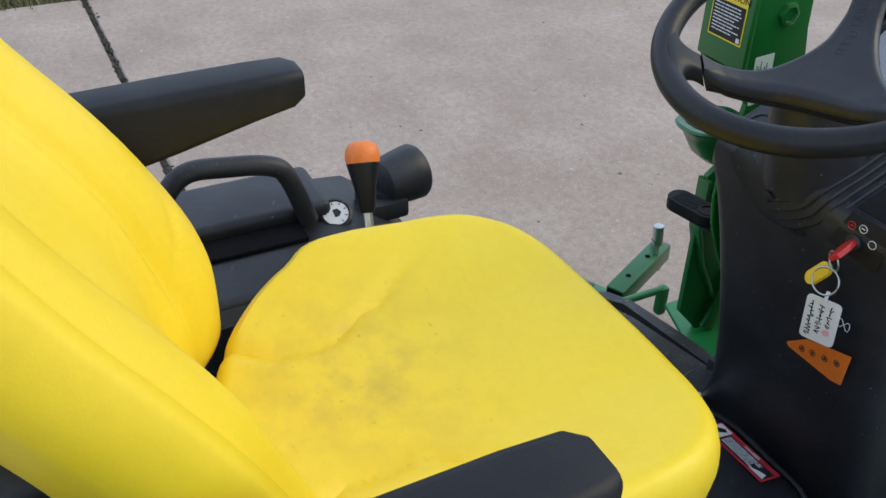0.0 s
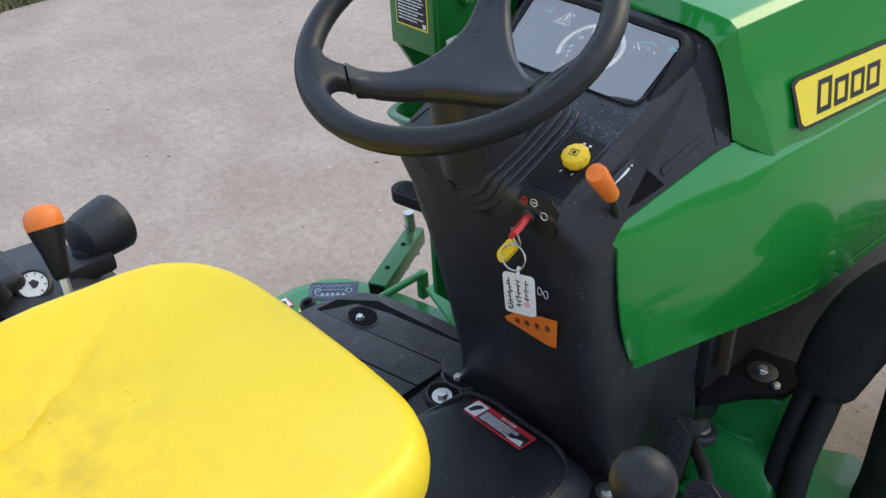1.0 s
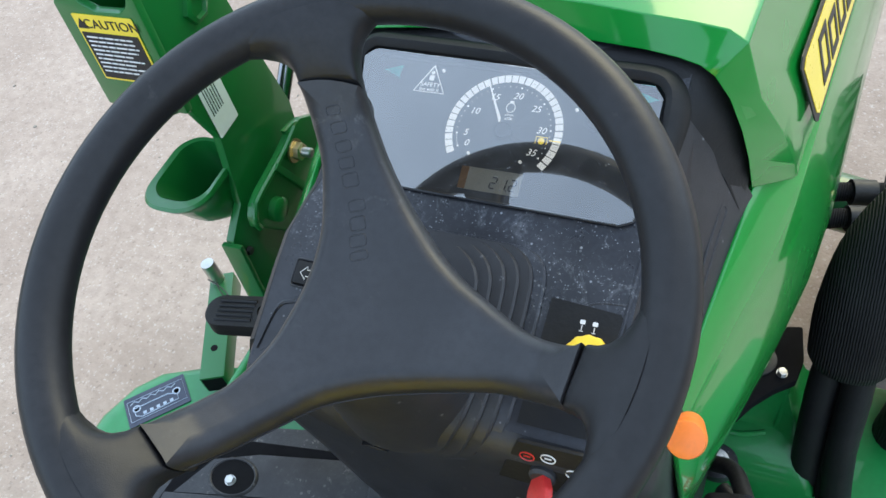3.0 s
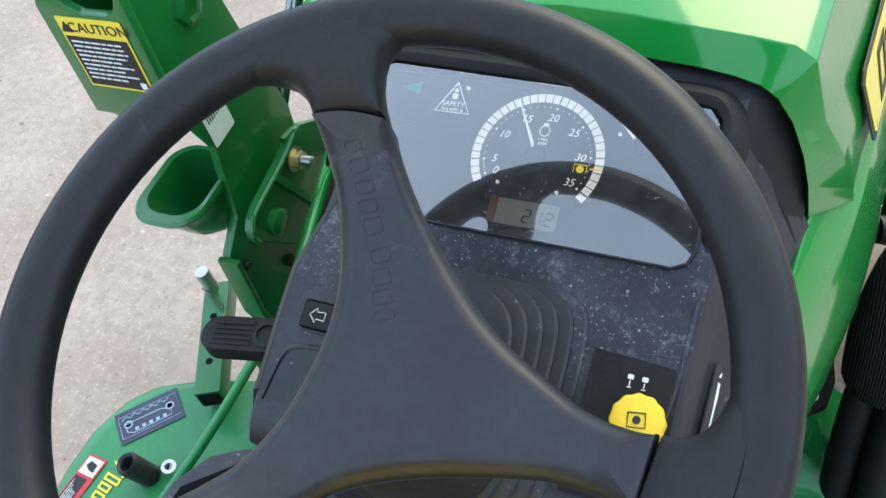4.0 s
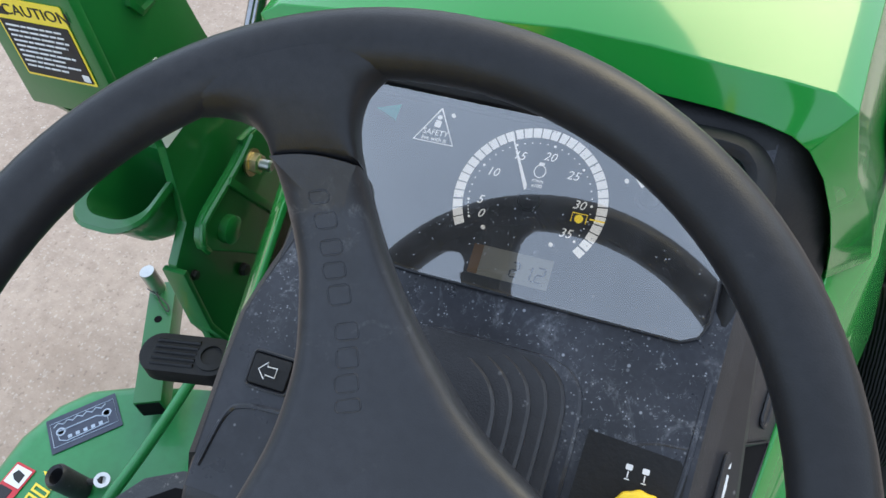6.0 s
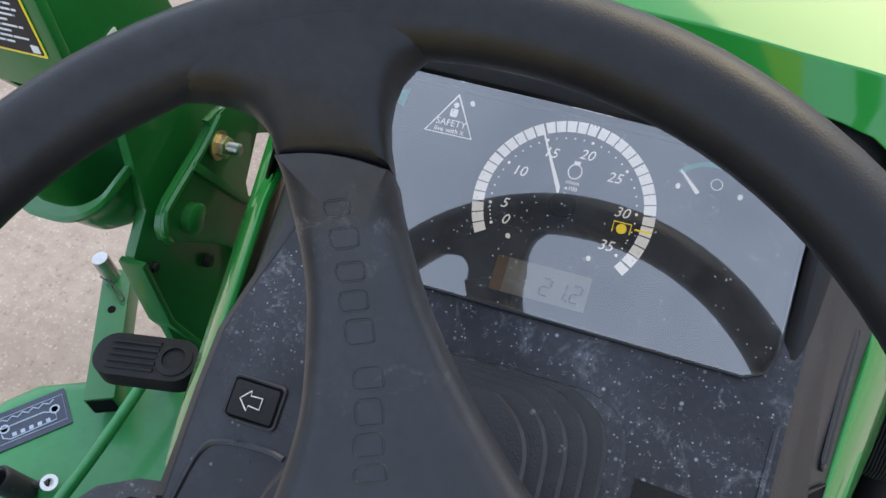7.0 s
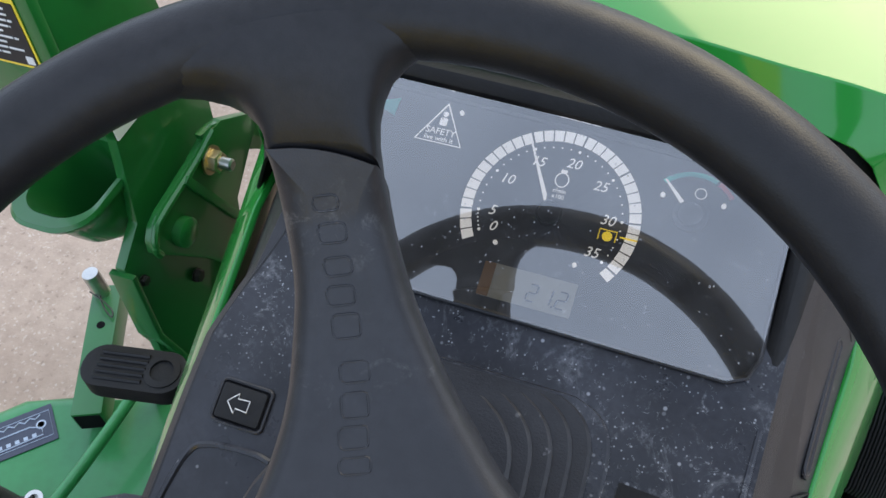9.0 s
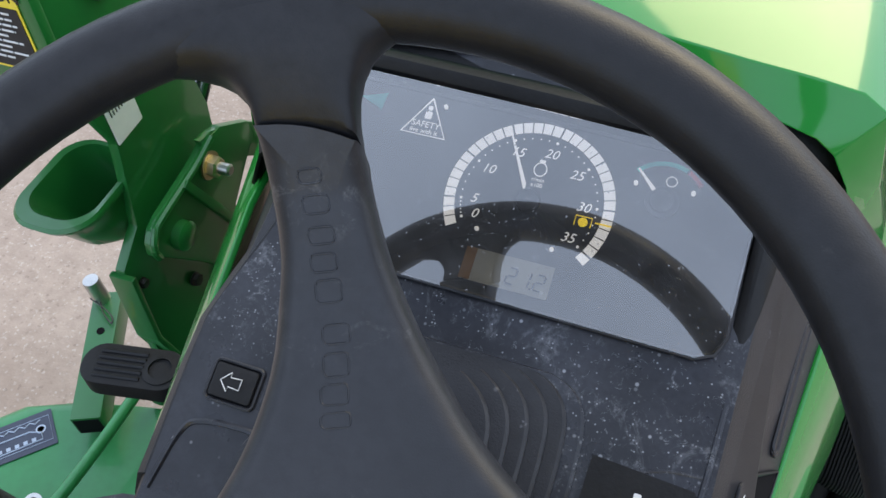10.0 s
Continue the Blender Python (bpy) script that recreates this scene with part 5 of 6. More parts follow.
    tag = part("tag", slab(round_rect(-0.0175, 0.0175, -0.0275, 0.0265, 0.005, 5), 0.0016, tm, 0.0004), TAGWHITE, ks, "white plastic tag with handwritten lines", smooth=False)
    part("tag_loop", tube([tm @ Vector(p) for p in ((0.0, 0.022, 0.002), (0.001, 0.030, 0.003), (0.001, 0.036, 0.0))], 0.002, 8), TAGWHITE, ks, "clear tag loop")
    rnd = random.Random(11)
    for col, (n, x) in enumerate(((5, 0.008), (7, -0.001), (10, -0.0105))):
        for k in range(n):
            y = 0.018 - k * (0.042 / max(n, 8))
            w, h = 0.0058, 0.0010
            q = lift(tm @ pose(x, y, 0, 0, 0, rnd.choice((-14, 0, 12, 80, 95))), 0.0018)
            part("ink_stroke", block((-w / 2, -h / 2, 0), (w / 2, h / 2, 0.0003), 0, q), INK, tag, smooth=False)
            q = lift(tm @ pose(x + rnd.uniform(-0.002, 0.002), y - 0.0018, 0, 0, 0, rnd.choice((-30, 30, 90))), 0.0018)
            part("ink_stroke", block((-w / 3, -h / 2, 0), (w / 3, h / 2, 0.0003), 0, q), INK, tag, smooth=False)
    part("stain", turned([(0.004, 0), (0.004, 0.0002)], lift(tm @ pose(0.008, -0.012, 0), 0.0016), 10), PINK, tag, "faded pink stain")
    # orange operating label on the column
    ol = thing("operating_label", (0.066, 0.05, 0.77), "orange label with black symbols on the black column", "label")
    om = axes((0.0665, 0.0485, 0.775), (1, 0.0, -0.03), (0.0, -0.16, 1))
    part("sticker", slab([(-0.050, -0.019), (-0.047, -0.024), (0.022, -0.022), (0.036, -0.017), (0.041, 0.034), (-0.022, 0.009)], 0.0012, om), ORANGE, ol, smooth=False)
    for x, y in ((-0.026, -0.010), (-0.010, -0.004), (0.008, 0.003), (0.025, 0.010)):
        part("symbol", tube([lift(om, 0.0016) @ Vector((x + 0.0038 * math.cos(t), y + 0.0045 * math.sin(t), 0)) for t in [2 * math.pi * k / 9 for k in range(10)]], 0.0005, 5, 0), INK, ol)
        part("symbol", block((x - 0.0012, y - 0.002, 0.0012), (x + 0.0012, y + 0.002, 0.0018), 0, om), INK, ol, smooth=False)
    part("white_mark", tube([Vector((0.0905, 0.0375, 0.843)) + Vector((0.008 * math.cos(t), -0.001, 0.006 * math.sin(2 * t))) for t in [2 * math.pi * k / 12 for k in range(13)]], 0.0005, 5, 0), WHITE, ol)


switches()


# ---- steering wheel ----
def steering_wheel():
    c = Vector((0.002, -0.004, 1.158))
    n = Vector((0.062, -0.3615, 0.930)).normalized()
    m = axes(c, (0.998, 0.0225, -0.0579), n.cross(Vector((0.998, 0.0225, -0.0579))))
    root = thing("steering_wheel", c, "black three-spoke steering wheel with scuffed soft rim", "steering wheel")
    R, r = 0.1575, 0.0133
    rings = []
    for k in range(96):
        a = 2 * math.pi * k / 96
        rings.append([m @ Vector(((R + r * math.cos(b)) * math.cos(a), (R + r * math.cos(b)) * math.sin(a), r * (0.95 if math.sin(b) > 0 else 1.15) * math.sin(b))) for b in (2 * math.pi * j / 20 for j in range(20))])
    part("rim", loft([*rings, rings[0]], cap=False), RUBBER, root, "smooth black rubber rim")
    # the padded hub: a soft Y between three seams, its free edges drawn as smooth curves
    spokes = [(radians(113.1), 0.1172, 0.0172, 0.0026, 0.185), (radians(234.9), 0.1210, 0.0138, 0.0, 0.0), (radians(352.7), 0.1212, 0.0151, 0.0, 0.0)]
    edges = [[(-0.0640, 0.1045), (-0.0572, 0.0890), (-0.0506, 0.0730), (-0.0460, 0.0540), (-0.0428, 0.0380), (-0.0415, 0.0215), (-0.0420, 0.0050), (-0.0445, -0.0110), (-0.0490, -0.0310), (-0.0585, -0.0555), (-0.0685, -0.0700), (-0.0762, -0.0806), (-0.0810, -0.0915)],
             [(-0.0580, -0.1065), (-0.0455, -0.0915), (-0.0300, -0.0735), (-0.0125, -0.0565), (0.0100, -0.0450), (0.0330, -0.0372), (0.0570, -0.0312), (0.0819, -0.0272), (0.1075, -0.0290), (0.1190, -0.0305)],
             [(0.1215, -0.0003), (0.1065, 0.0012), (0.0875, 0.0060), (0.0665, 0.0165), (0.0475, 0.0270), (0.0315, 0.0380), (0.0170, 0.0510), (0.0035, 0.0640), (-0.0110, 0.0805), (-0.0225, 0.0975), (-0.0295, 0.1115)]]
    rim_pts, axis_pts, at_seam = [], [], []
    for i, e in enumerate(edges):
        pts = smooth_path([Vector((px, py, 0)) for px, py in e], 10)
        low = min(range(len(pts)), key=lambda k: pts[k].length)
        nxt = spokes[(i + 1) % 3]
        end = Vector((*edges[(i + 1) % 3][0], 0))
        cap = [pts[-1].lerp(end, k / 8) for k in range(1, 8)]
        mid = (pts[-1] + end) / 2
        cap = [p + mid.normalized() * nxt[3] * (1 - ((p - mid).length / ((end - pts[-1]).length / 2)) ** 2) for p in cap]
        for k, p in enumerate(pts + cap):
            a_ = spokes[i][0] if k < low else nxt[0]
            d_ = Vector((math.cos(a_), math.sin(a_), 0))
            rim_pts.append(p)
            axis_pts.append(d_ * min(0.100, max(0.0, p.dot(d_) - 0.040) * 1.4))
            at_seam.append(min((p - pts[0]).length, (p - pts[-1]).length) if k < len(pts) else 0.0)
    N = len(rim_pts)
    inward = []
    for k in range(N):
        t = rim_pts[(k + 1) % N] - rim_pts[k - 1]
        inward.append(Vector((-t.y, t.x, 0)).normalized())
    for _ in range(3):
        inward = [(inward[k - 1] + inward[k] * 2 + inward[(k + 1) % N]).normalized() for k in range(N)]
    soft = [0.16 + 0.84 * min(1.0, q / 0.012) for q in at_seam]

    def crown_z(p):
        """Deep-dished middle: the pad lies well below the rim and rises along the spokes."""
        return float(np.interp(p.length, (0, 0.02, 0.042, 0.052, 0.060, 0.070, 0.085, 0.101, 0.12, 0.135), (-0.0475, -0.0474, -0.0465, -0.0455, -0.0440, -0.0410, -0.0350, -0.0265, -0.0108, 0.0)))

    rows = []
    for f in (0.02, 0.15, 0.3, 0.45, 0.6, 0.75, 0.9, 1.0):
        rows.append([m @ Vector((q.x, q.y, crown_z(q))) for q in (axis_pts[k].lerp(rim_pts[k] + inward[k] * 0.0105 * soft[k], f) for k in range(N))])
    for off, dz in ((0.0082, -0.0006), (0.0060, -0.0018), (0.0038, -0.0038), (0.0020, -0.0066), (0.0007, -0.0100), (0.0, -0.0140), (0.0, -0.0158), (0.0013, -0.0163), (0.0013, -0.0175), (0.0, -0.0180), (0.001, -0.022), (0.005, -0.027), (0.0085, -0.029)):
        rows.append([m @ Vector((q.x, q.y, crown_z(q) + dz)) for q in (rim_pts[k] + inward[k] * off * soft[k] for k in range(N))])
    rows.append([m @ Vector((q.x, q.y, -0.082)) for q in (axis_pts[k] * 0.5 + rim_pts[k] * 0.05 for k in range(N))])
    hub = part("hub_pad", loft(rows), HUB_PAD, root, "dished black centre pad")
    for s, seam_r, w0, arch, slant in spokes:
        rings = []
        for f, dw, t, e in ((0.0, 0.0, 0.0120, 6), (0.03, 0.0004, 0.0126, 5.5), (0.2, 0.0010, 0.0126, 4), (0.36, 0.0030, 0.0126, 3.6), (0.5, 0.0070, 0.0126, 3.2), (0.62, 0.0125, 0.0125, 2.8), (0.74, 0.021, 0.0124, 2.5), (0.86, 0.031, 0.0122, 2.2), (1.0, 0.042, 0.0118, 2.0)):
            rr, w = seam_r + 0.0003 + f * (0.1510 - seam_r), w0 + dw
            bend = min(1, max(0, (rr - 0.134) / 0.012))
            ring = []
            for k in range(40):
                b = 2 * math.pi * k / 40
                cb, sb = math.cos(b), math.sin(b)
                x = (w if cb > 0 or slant == 0 else w0 * 0.94 + dw * 0.62) * math.copysign(abs(cb) ** (2 / e), cb)
                z = t * math.copysign(abs(sb) ** (2 / e), sb) - 0.0232 * (1 - f) ** 1.35
                fit_r = rr - (rr - math.sqrt(max(0, rr * rr - x * x))) * bend + (arch * (1 - (x / w) ** 2) + slant * x) * max(0, 1 - f * 1.6)
                ring.append(m @ Vector((fit_r * math.cos(s) - x * math.sin(s), fit_r * math.sin(s) + x * math.cos(s), z)))
            rings.append(ring)
        part("spoke_end", loft(rings), RUBBER, root, "spoke end moulded into the rim")
    # embossed wordmark on one spoke, as plain raised outlines in two groups
    sm = m @ pose(0, 0, 0, 0, 0, 112.9)
    for x0, x1, y0, y1 in ((0.0261, 0.0311, -0.0060, 0.0039), (0.0337, 0.0405, -0.0056, 0.0036), (0.0430, 0.0508, -0.0043, 0.0042), (0.0539, 0.0602, -0.0040, 0.0053), (0.0674, 0.0746, -0.0050, 0.0038), (0.0772, 0.0829, -0.0056, 0.0032), (0.0859, 0.0910, -0.0054, 0.0034), (0.0951, 0.1006, -0.0058, 0.0030), (0.1038, 0.1077, -0.0060, 0.0019)):
        ring = [Vector((px, -py, 0)) for px, py in round_rect(x0, x1, y0, y1, 0.0016, 2)]
        ring = [Vector((p.x, p.y, crown_z(p) - 0.0001)) for p in (*ring, ring[0])]
        part("embossed_mark", tube([sm @ p for p in ring], 0.00045, 6, 0), HUB_PAD, hub)
    part("column_shaft", turned([(0.060, -0.19), (0.054, -0.16), (0.049, -0.12), (0.044, -0.095), (0.038, -0.078), (0.020, -0.072)], m @ pose(-0.014, -0.002, 0), 40), BLACK, root, "black column shroud below the wheel")


steering_wheel()


# ---- seat ----
def seat():
    root = part("seat", block((-0.19, -0.62, 0.70), (0.19, -0.24, 0.79), 0.02), BLACK, tractor, "yellow vinyl operator seat with soiled cushion and black armrests")

    def hull(a):
        ca, sa = math.cos(a), math.sin(a)
        bx = 0.238 - (0.012 * min(1, max(0, -sa * 2.5)) if ca < 0 else 0)
        by = 0.225 if sa > 0 else 0.222
        e = 3.6 if sa > 0 else 3.6 - 1.55 * min(1, -sa * 2.5)
        k = (abs(ca / bx) ** e + abs(sa / by) ** e) ** (-1 / e)
        return k * ca, -0.42 + k * sa

    def top(x, y):
        ax_ = abs(x)
        rear = min(1, max(0, (-0.26 - y) / 0.2))
        z = 0.874 + 0.040 * min(1, max(0, (ax_ - 0.08) / 0.13)) ** 1.4 * (0.55 + 0.45 * rear)
        z += 0.016 * max(0, (y + 0.36) / 0.17) * (1 - max(0, (y + 0.36) / 0.17) * 0.7)
        fold = 0.092 + 0.95 * max(0, y + 0.50) ** 1.25 + 0.6 * max(0, -0.555 - y)
        z -= 0.0085 * math.exp(-((ax_ - fold) / 0.009) ** 2) * min(1, max(0, (-0.33 - y) / 0.08))
        return z

    N = 128
    rows = []
    for f in (0.02, 0.1, 0.18, 0.25, 0.31, 0.37, 0.42, 0.47, 0.52, 0.56, 0.6, 0.64, 0.68, 0.72, 0.76, 0.8, 0.84, 0.87, 0.9, 0.925):
        row = []
        for k in range(N):
            hx, hy = hull(2 * math.pi * k / N)
            x, y = hx * f, -0.42 + (hy + 0.42) * f
            row.append(Vector((x, y, top(x, y))))
        rows.append(row)
    for f, dz in ((0.955, -0.004), (0.98, -0.013), (0.995, -0.026), (1.0, -0.042), (0.993, -0.06), (0.965, -0.078), (0.9, -0.085), (0.1, -0.088)):
        row = []
        for k in range(N):
            hx, hy = hull(2 * math.pi * k / N)
            ex, ey = hx * 0.93, -0.42 + (hy + 0.42) * 0.93
            row.append(Vector((hx * f, -0.42 + (hy + 0.42) * f, top(ex, ey) + dz)))
        rows.append(row)
    part("cushion", loft(rows), SEAT, root, "yellow vinyl seat cushion, soiled at the middle")
    part("suspension", block((-0.12, -0.58, 0.44), (0.12, -0.30, 0.71), 0.02), DARK, root, "dark seat mount")
    # backrest: a tall shell with forward wings
    rows = []
    H = 60
    curve = ((0.80, -0.600), (0.86, -0.590), (0.92, -0.592), (0.97, -0.600), (1.05, -0.630), (1.12, -0.670), (1.19, -0.720), (1.26, -0.760), (1.32, -0.80))

    def wing_y(z):
        for (za, ya), (zb, yb) in zip(curve, curve[1:]):
            if z <= zb:
                return ya + (yb - ya) * (z - za) / (zb - za)
        return curve[-1][1]

    for j in range(H + 1):
        v = j / H
        z = 0.845 + 0.44 * v
        yw = sum(wing_y(z + d) for d in (-0.03, -0.015, 0, 0.015, 0.03)) / 5
        hw = 0.200 + 0.028 * math.sin(math.pi * min(1, v * 0.9 + 0.12)) - 0.02 * v
        end = min(1, v / 0.06, (1 - v) / 0.10)
        rnd_ = math.sqrt(max(0.0, 1 - (1 - end) ** 2)) if end < 1 else 1
        hw *= 0.86 + 0.14 * rnd_
        deep = 0.062 - 0.022 * v
        ring = []
        M = 100
        for i in range(M + 1):
            t = -1 + 2 * i / M
            w = abs(t)
            shape = min(1, max(0, (w - 0.30) / 0.52))
            shape = shape * shape * (3 - 2 * shape) - 0.30 * max(0, (w - 0.86) / 0.14) ** 2
            crease = 0.006 * math.exp(-((w - 0.52) / 0.035) ** 2) + 0.005 * math.sin(5 * t + 9 * v) * math.exp(-((v - 0.25) / 0.2) ** 2) + 0.0035 * math.exp(-((v - 0.30 - 0.5 * (w - 0.55)) / 0.018) ** 2) * math.exp(-((w - 0.6) / 0.18) ** 2) + 0.003 * math.exp(-((v - 0.20 - 0.9 * (w - 0.5)) / 0.02) ** 2) * math.exp(-((w - 0.62) / 0.15) ** 2)
            crease += 0.0034 * math.exp(-((t + 0.50 + 0.16 * (v - 0.35)) / 0.018) ** 2) * math.exp(-((v - 0.36) / 0.12) ** 2) + 0.0026 * math.exp(-((t + 0.60 + 0.10 * (v - 0.35)) / 0.016) ** 2) * math.exp(-((v - 0.42) / 0.10) ** 2)
            ring.append(Vector((hw * t, yw - deep * (1 - shape) - crease - 0.04 * (1 - rnd_), z)))
        side = [(0.010, -0.006), (0.0185, -0.016), (0.024, -0.030), (0.0265, -0.046)]
        ring += [Vector((hw + dx * rnd_, yw + dy - 0.04 * (1 - rnd_), z)) for dx, dy in side]
        for i in range(M + 1):
            t = 1 - 2 * i / M
            w = abs(t)
            ring.append(Vector(((hw + 0.010 * rnd_ + 0.016 * max(0, t) * rnd_) * t, yw - 0.045 - 0.022 * max(0, t) - 0.085 * (1 - w ** 5) * (0.4 + 0.6 * rnd_), z)))
        rows.append(ring)
    back = part("backrest", loft(rows), YELLOW, root, "yellow winged vinyl backrest with creases")
    back.data.set_sharp_from_angle(angle=radians(170))
    part("back_shell", block((-0.17, -0.84, 0.82), (0.17, -0.74, 1.06), 0.03, segments=3), BLACK, root, "black backrest shell")
    for s in (-1, 1):
        arm = []
        for y, zt, h, w in ((-0.80, 1.092, 0.095, 0.026), (-0.70, 1.096, 0.085, 0.029), (-0.60, 1.098, 0.066, 0.030), (-0.515, 1.099, 0.047, 0.030), (-0.475, 1.099, 0.040, 0.028), (-0.462, 1.095, 0.030, 0.020)):
            arm.append([((-0.272 if s < 0 else 0.313) + x, y + (0.006 if s < 0 else -0.012), z - (0.0 if s < 0 else 0.007)) for x, z in round_rect(-w, w, zt - h, zt, 0.010 if w > 0.025 else 0.008, 3)])
        part("armrest", loft(arm), PAD, root, "black padded fold-down armrest")
        part("armrest_pivot", block((min(s * 0.20, s * 0.30), -0.79, 1.01), (max(s * 0.20, s * 0.30), -0.73, 1.07), 0.01), BLACK, root)
    bolt(axes((-0.265, -0.60, 0.80), (0, 1, 0), (0, 0, 1)), 0.010, parent=root)


seat()


# ---- controls on the left fender, lever on the right ----
def fender_controls():
    g = thing("fuel_dial", (-0.436, -0.365, 0.789), "small round white-faced gauge set in the black fender", "gauge")
    m = axes((-0.440, -0.366, 0.792), (0.86, 0.05, -0.52), (0.0, 1, 0.12))
    part("bezel", turned([(0.024, -0.002), (0.0235, 0.005), (0.020, 0.007), (0.0185, 0.004), (0.0, 0.004)], m, 32), BLACK, g)
    part("face", turned([(0.0182, 0), (0.0182, 0.0006), (0, 0.0006)], lift(m, 0.0042), 32), WHITE, g, "white dial face")
    part("mark", slab([(-0.006, -0.003), (0.006, -0.003), (0.006, 0.003), (0.001, 0.008), (-0.006, 0.004)], 0.0004, lift(m, 0.005)), INK, g, smooth=False)
    for k in range(7):
        a = radians(20 + 40 * k)
        part("tick", block((0.013, -0.0006, 0), (0.017, 0.0006, 0.0003), 0, lift(m @ pose(0, 0, 0, 0, 0, math.degrees(a)), 0.005)), INK, g, smooth=False)
    lv = thing("range_lever", (-0.35, -0.345, 0.79), "range lever with orange-capped black grip on chrome shaft", "lever")
    a, b = Vector((-0.343, -0.352, 0.78)), Vector((-0.412, -0.334, 0.902))
    d = (b - a).normalized()
    ax = axes(a, d.cross(Vector((0, 1, 0))), d.cross(d.cross(Vector((0, 1, 0)))))
    if (ax.to_3x3() @ Vector((0, 0, 1))).dot(d) < 0:
        ax = ax @ pose(0, 0, 0, 180, 0, 0)
    L = (b - a).length
    part("shaft", turned([(0.007, 0), (0.0065, L * 0.55)], ax, 16), STEEL, lv, "chrome shaft")
    part("grip", turned([(0.009, L * 0.40), (0.011, L * 0.44), (0.0155, L * 0.66), (0.0205, L * 0.80), (0.0225, L * 0.87)], ax, 28), RUBBER, lv, "tapered black grip")
    part("cap", turned([(0.0227, L * 0.87), (0.0237, L * 0.93), (0.0222, L * 1.0), (0.0175, L * 1.05), (0.009, L * 1.075), (0, L * 1.08)], ax, 28), ORANGE, lv, "orange cap")
    part("gate", block((-0.375, -0.40, 0.775), (-0.315, -0.29, 0.797), 0.006), BLACK, lv)
    wl = thing("warning_lamp", (-0.475, -0.26, 0.77), "black round warning lamp housing on the fender", "lamp")
    lm = axes((-0.466, -0.290, 0.808), Vector((-0.24, 0.95, -0.05)).cross(Vector((0, 0, 1))), Vector((0, 0, 1)))
    if (lm.to_3x3() @ Vector((0, 0, 1))).dot(Vector((-0.24, 0.95, -0.05))) < 0:
        lm = lm @ pose(0, 0, 0, 0, 180, 0)
    part("housing", turned([(0.0, -0.002), (0.022, 0.0), (0.033, 0.006), (0.038, 0.024), (0.041, 0.052), (0.042, 0.066), (0.040, 0.070), (0.037, 0.068), (0.0, 0.067)], lm, 36), BLACK, wl, "black conical lamp housing")
    part("stem", tube([(-0.46, -0.285, 0.80), (-0.455, -0.29, 0.76)], 0.016, 12, 0), BLACK, wl)
    part("bracket", block((-0.49, -0.32, 0.765), (-0.43, -0.255, 0.795), 0.008), BLACK, wl)
    bl = thing("loader_lever", (0.40, -0.30, 0.79), "control lever with a glossy black ball knob", "lever")
    ball = Vector((0.412, -0.223, 1.0))
    part("knob", turned([(0.010, -0.026), (0.012, -0.022), *[(0.0235 * math.cos(t), 0.0235 * math.sin(t)) for t in [radians(-60 + 15 * k) for k in range(11)]]], Matrix.Translation(ball), 28), RUBBER, bl, "black ball knob")
    part("shaft", tube([ball + Vector((0, 0, -0.02)), (0.418, -0.26, 0.90), (0.42, -0.29, 0.79)], 0.006, 10), STEEL, bl, "steel shaft")


fender_controls()


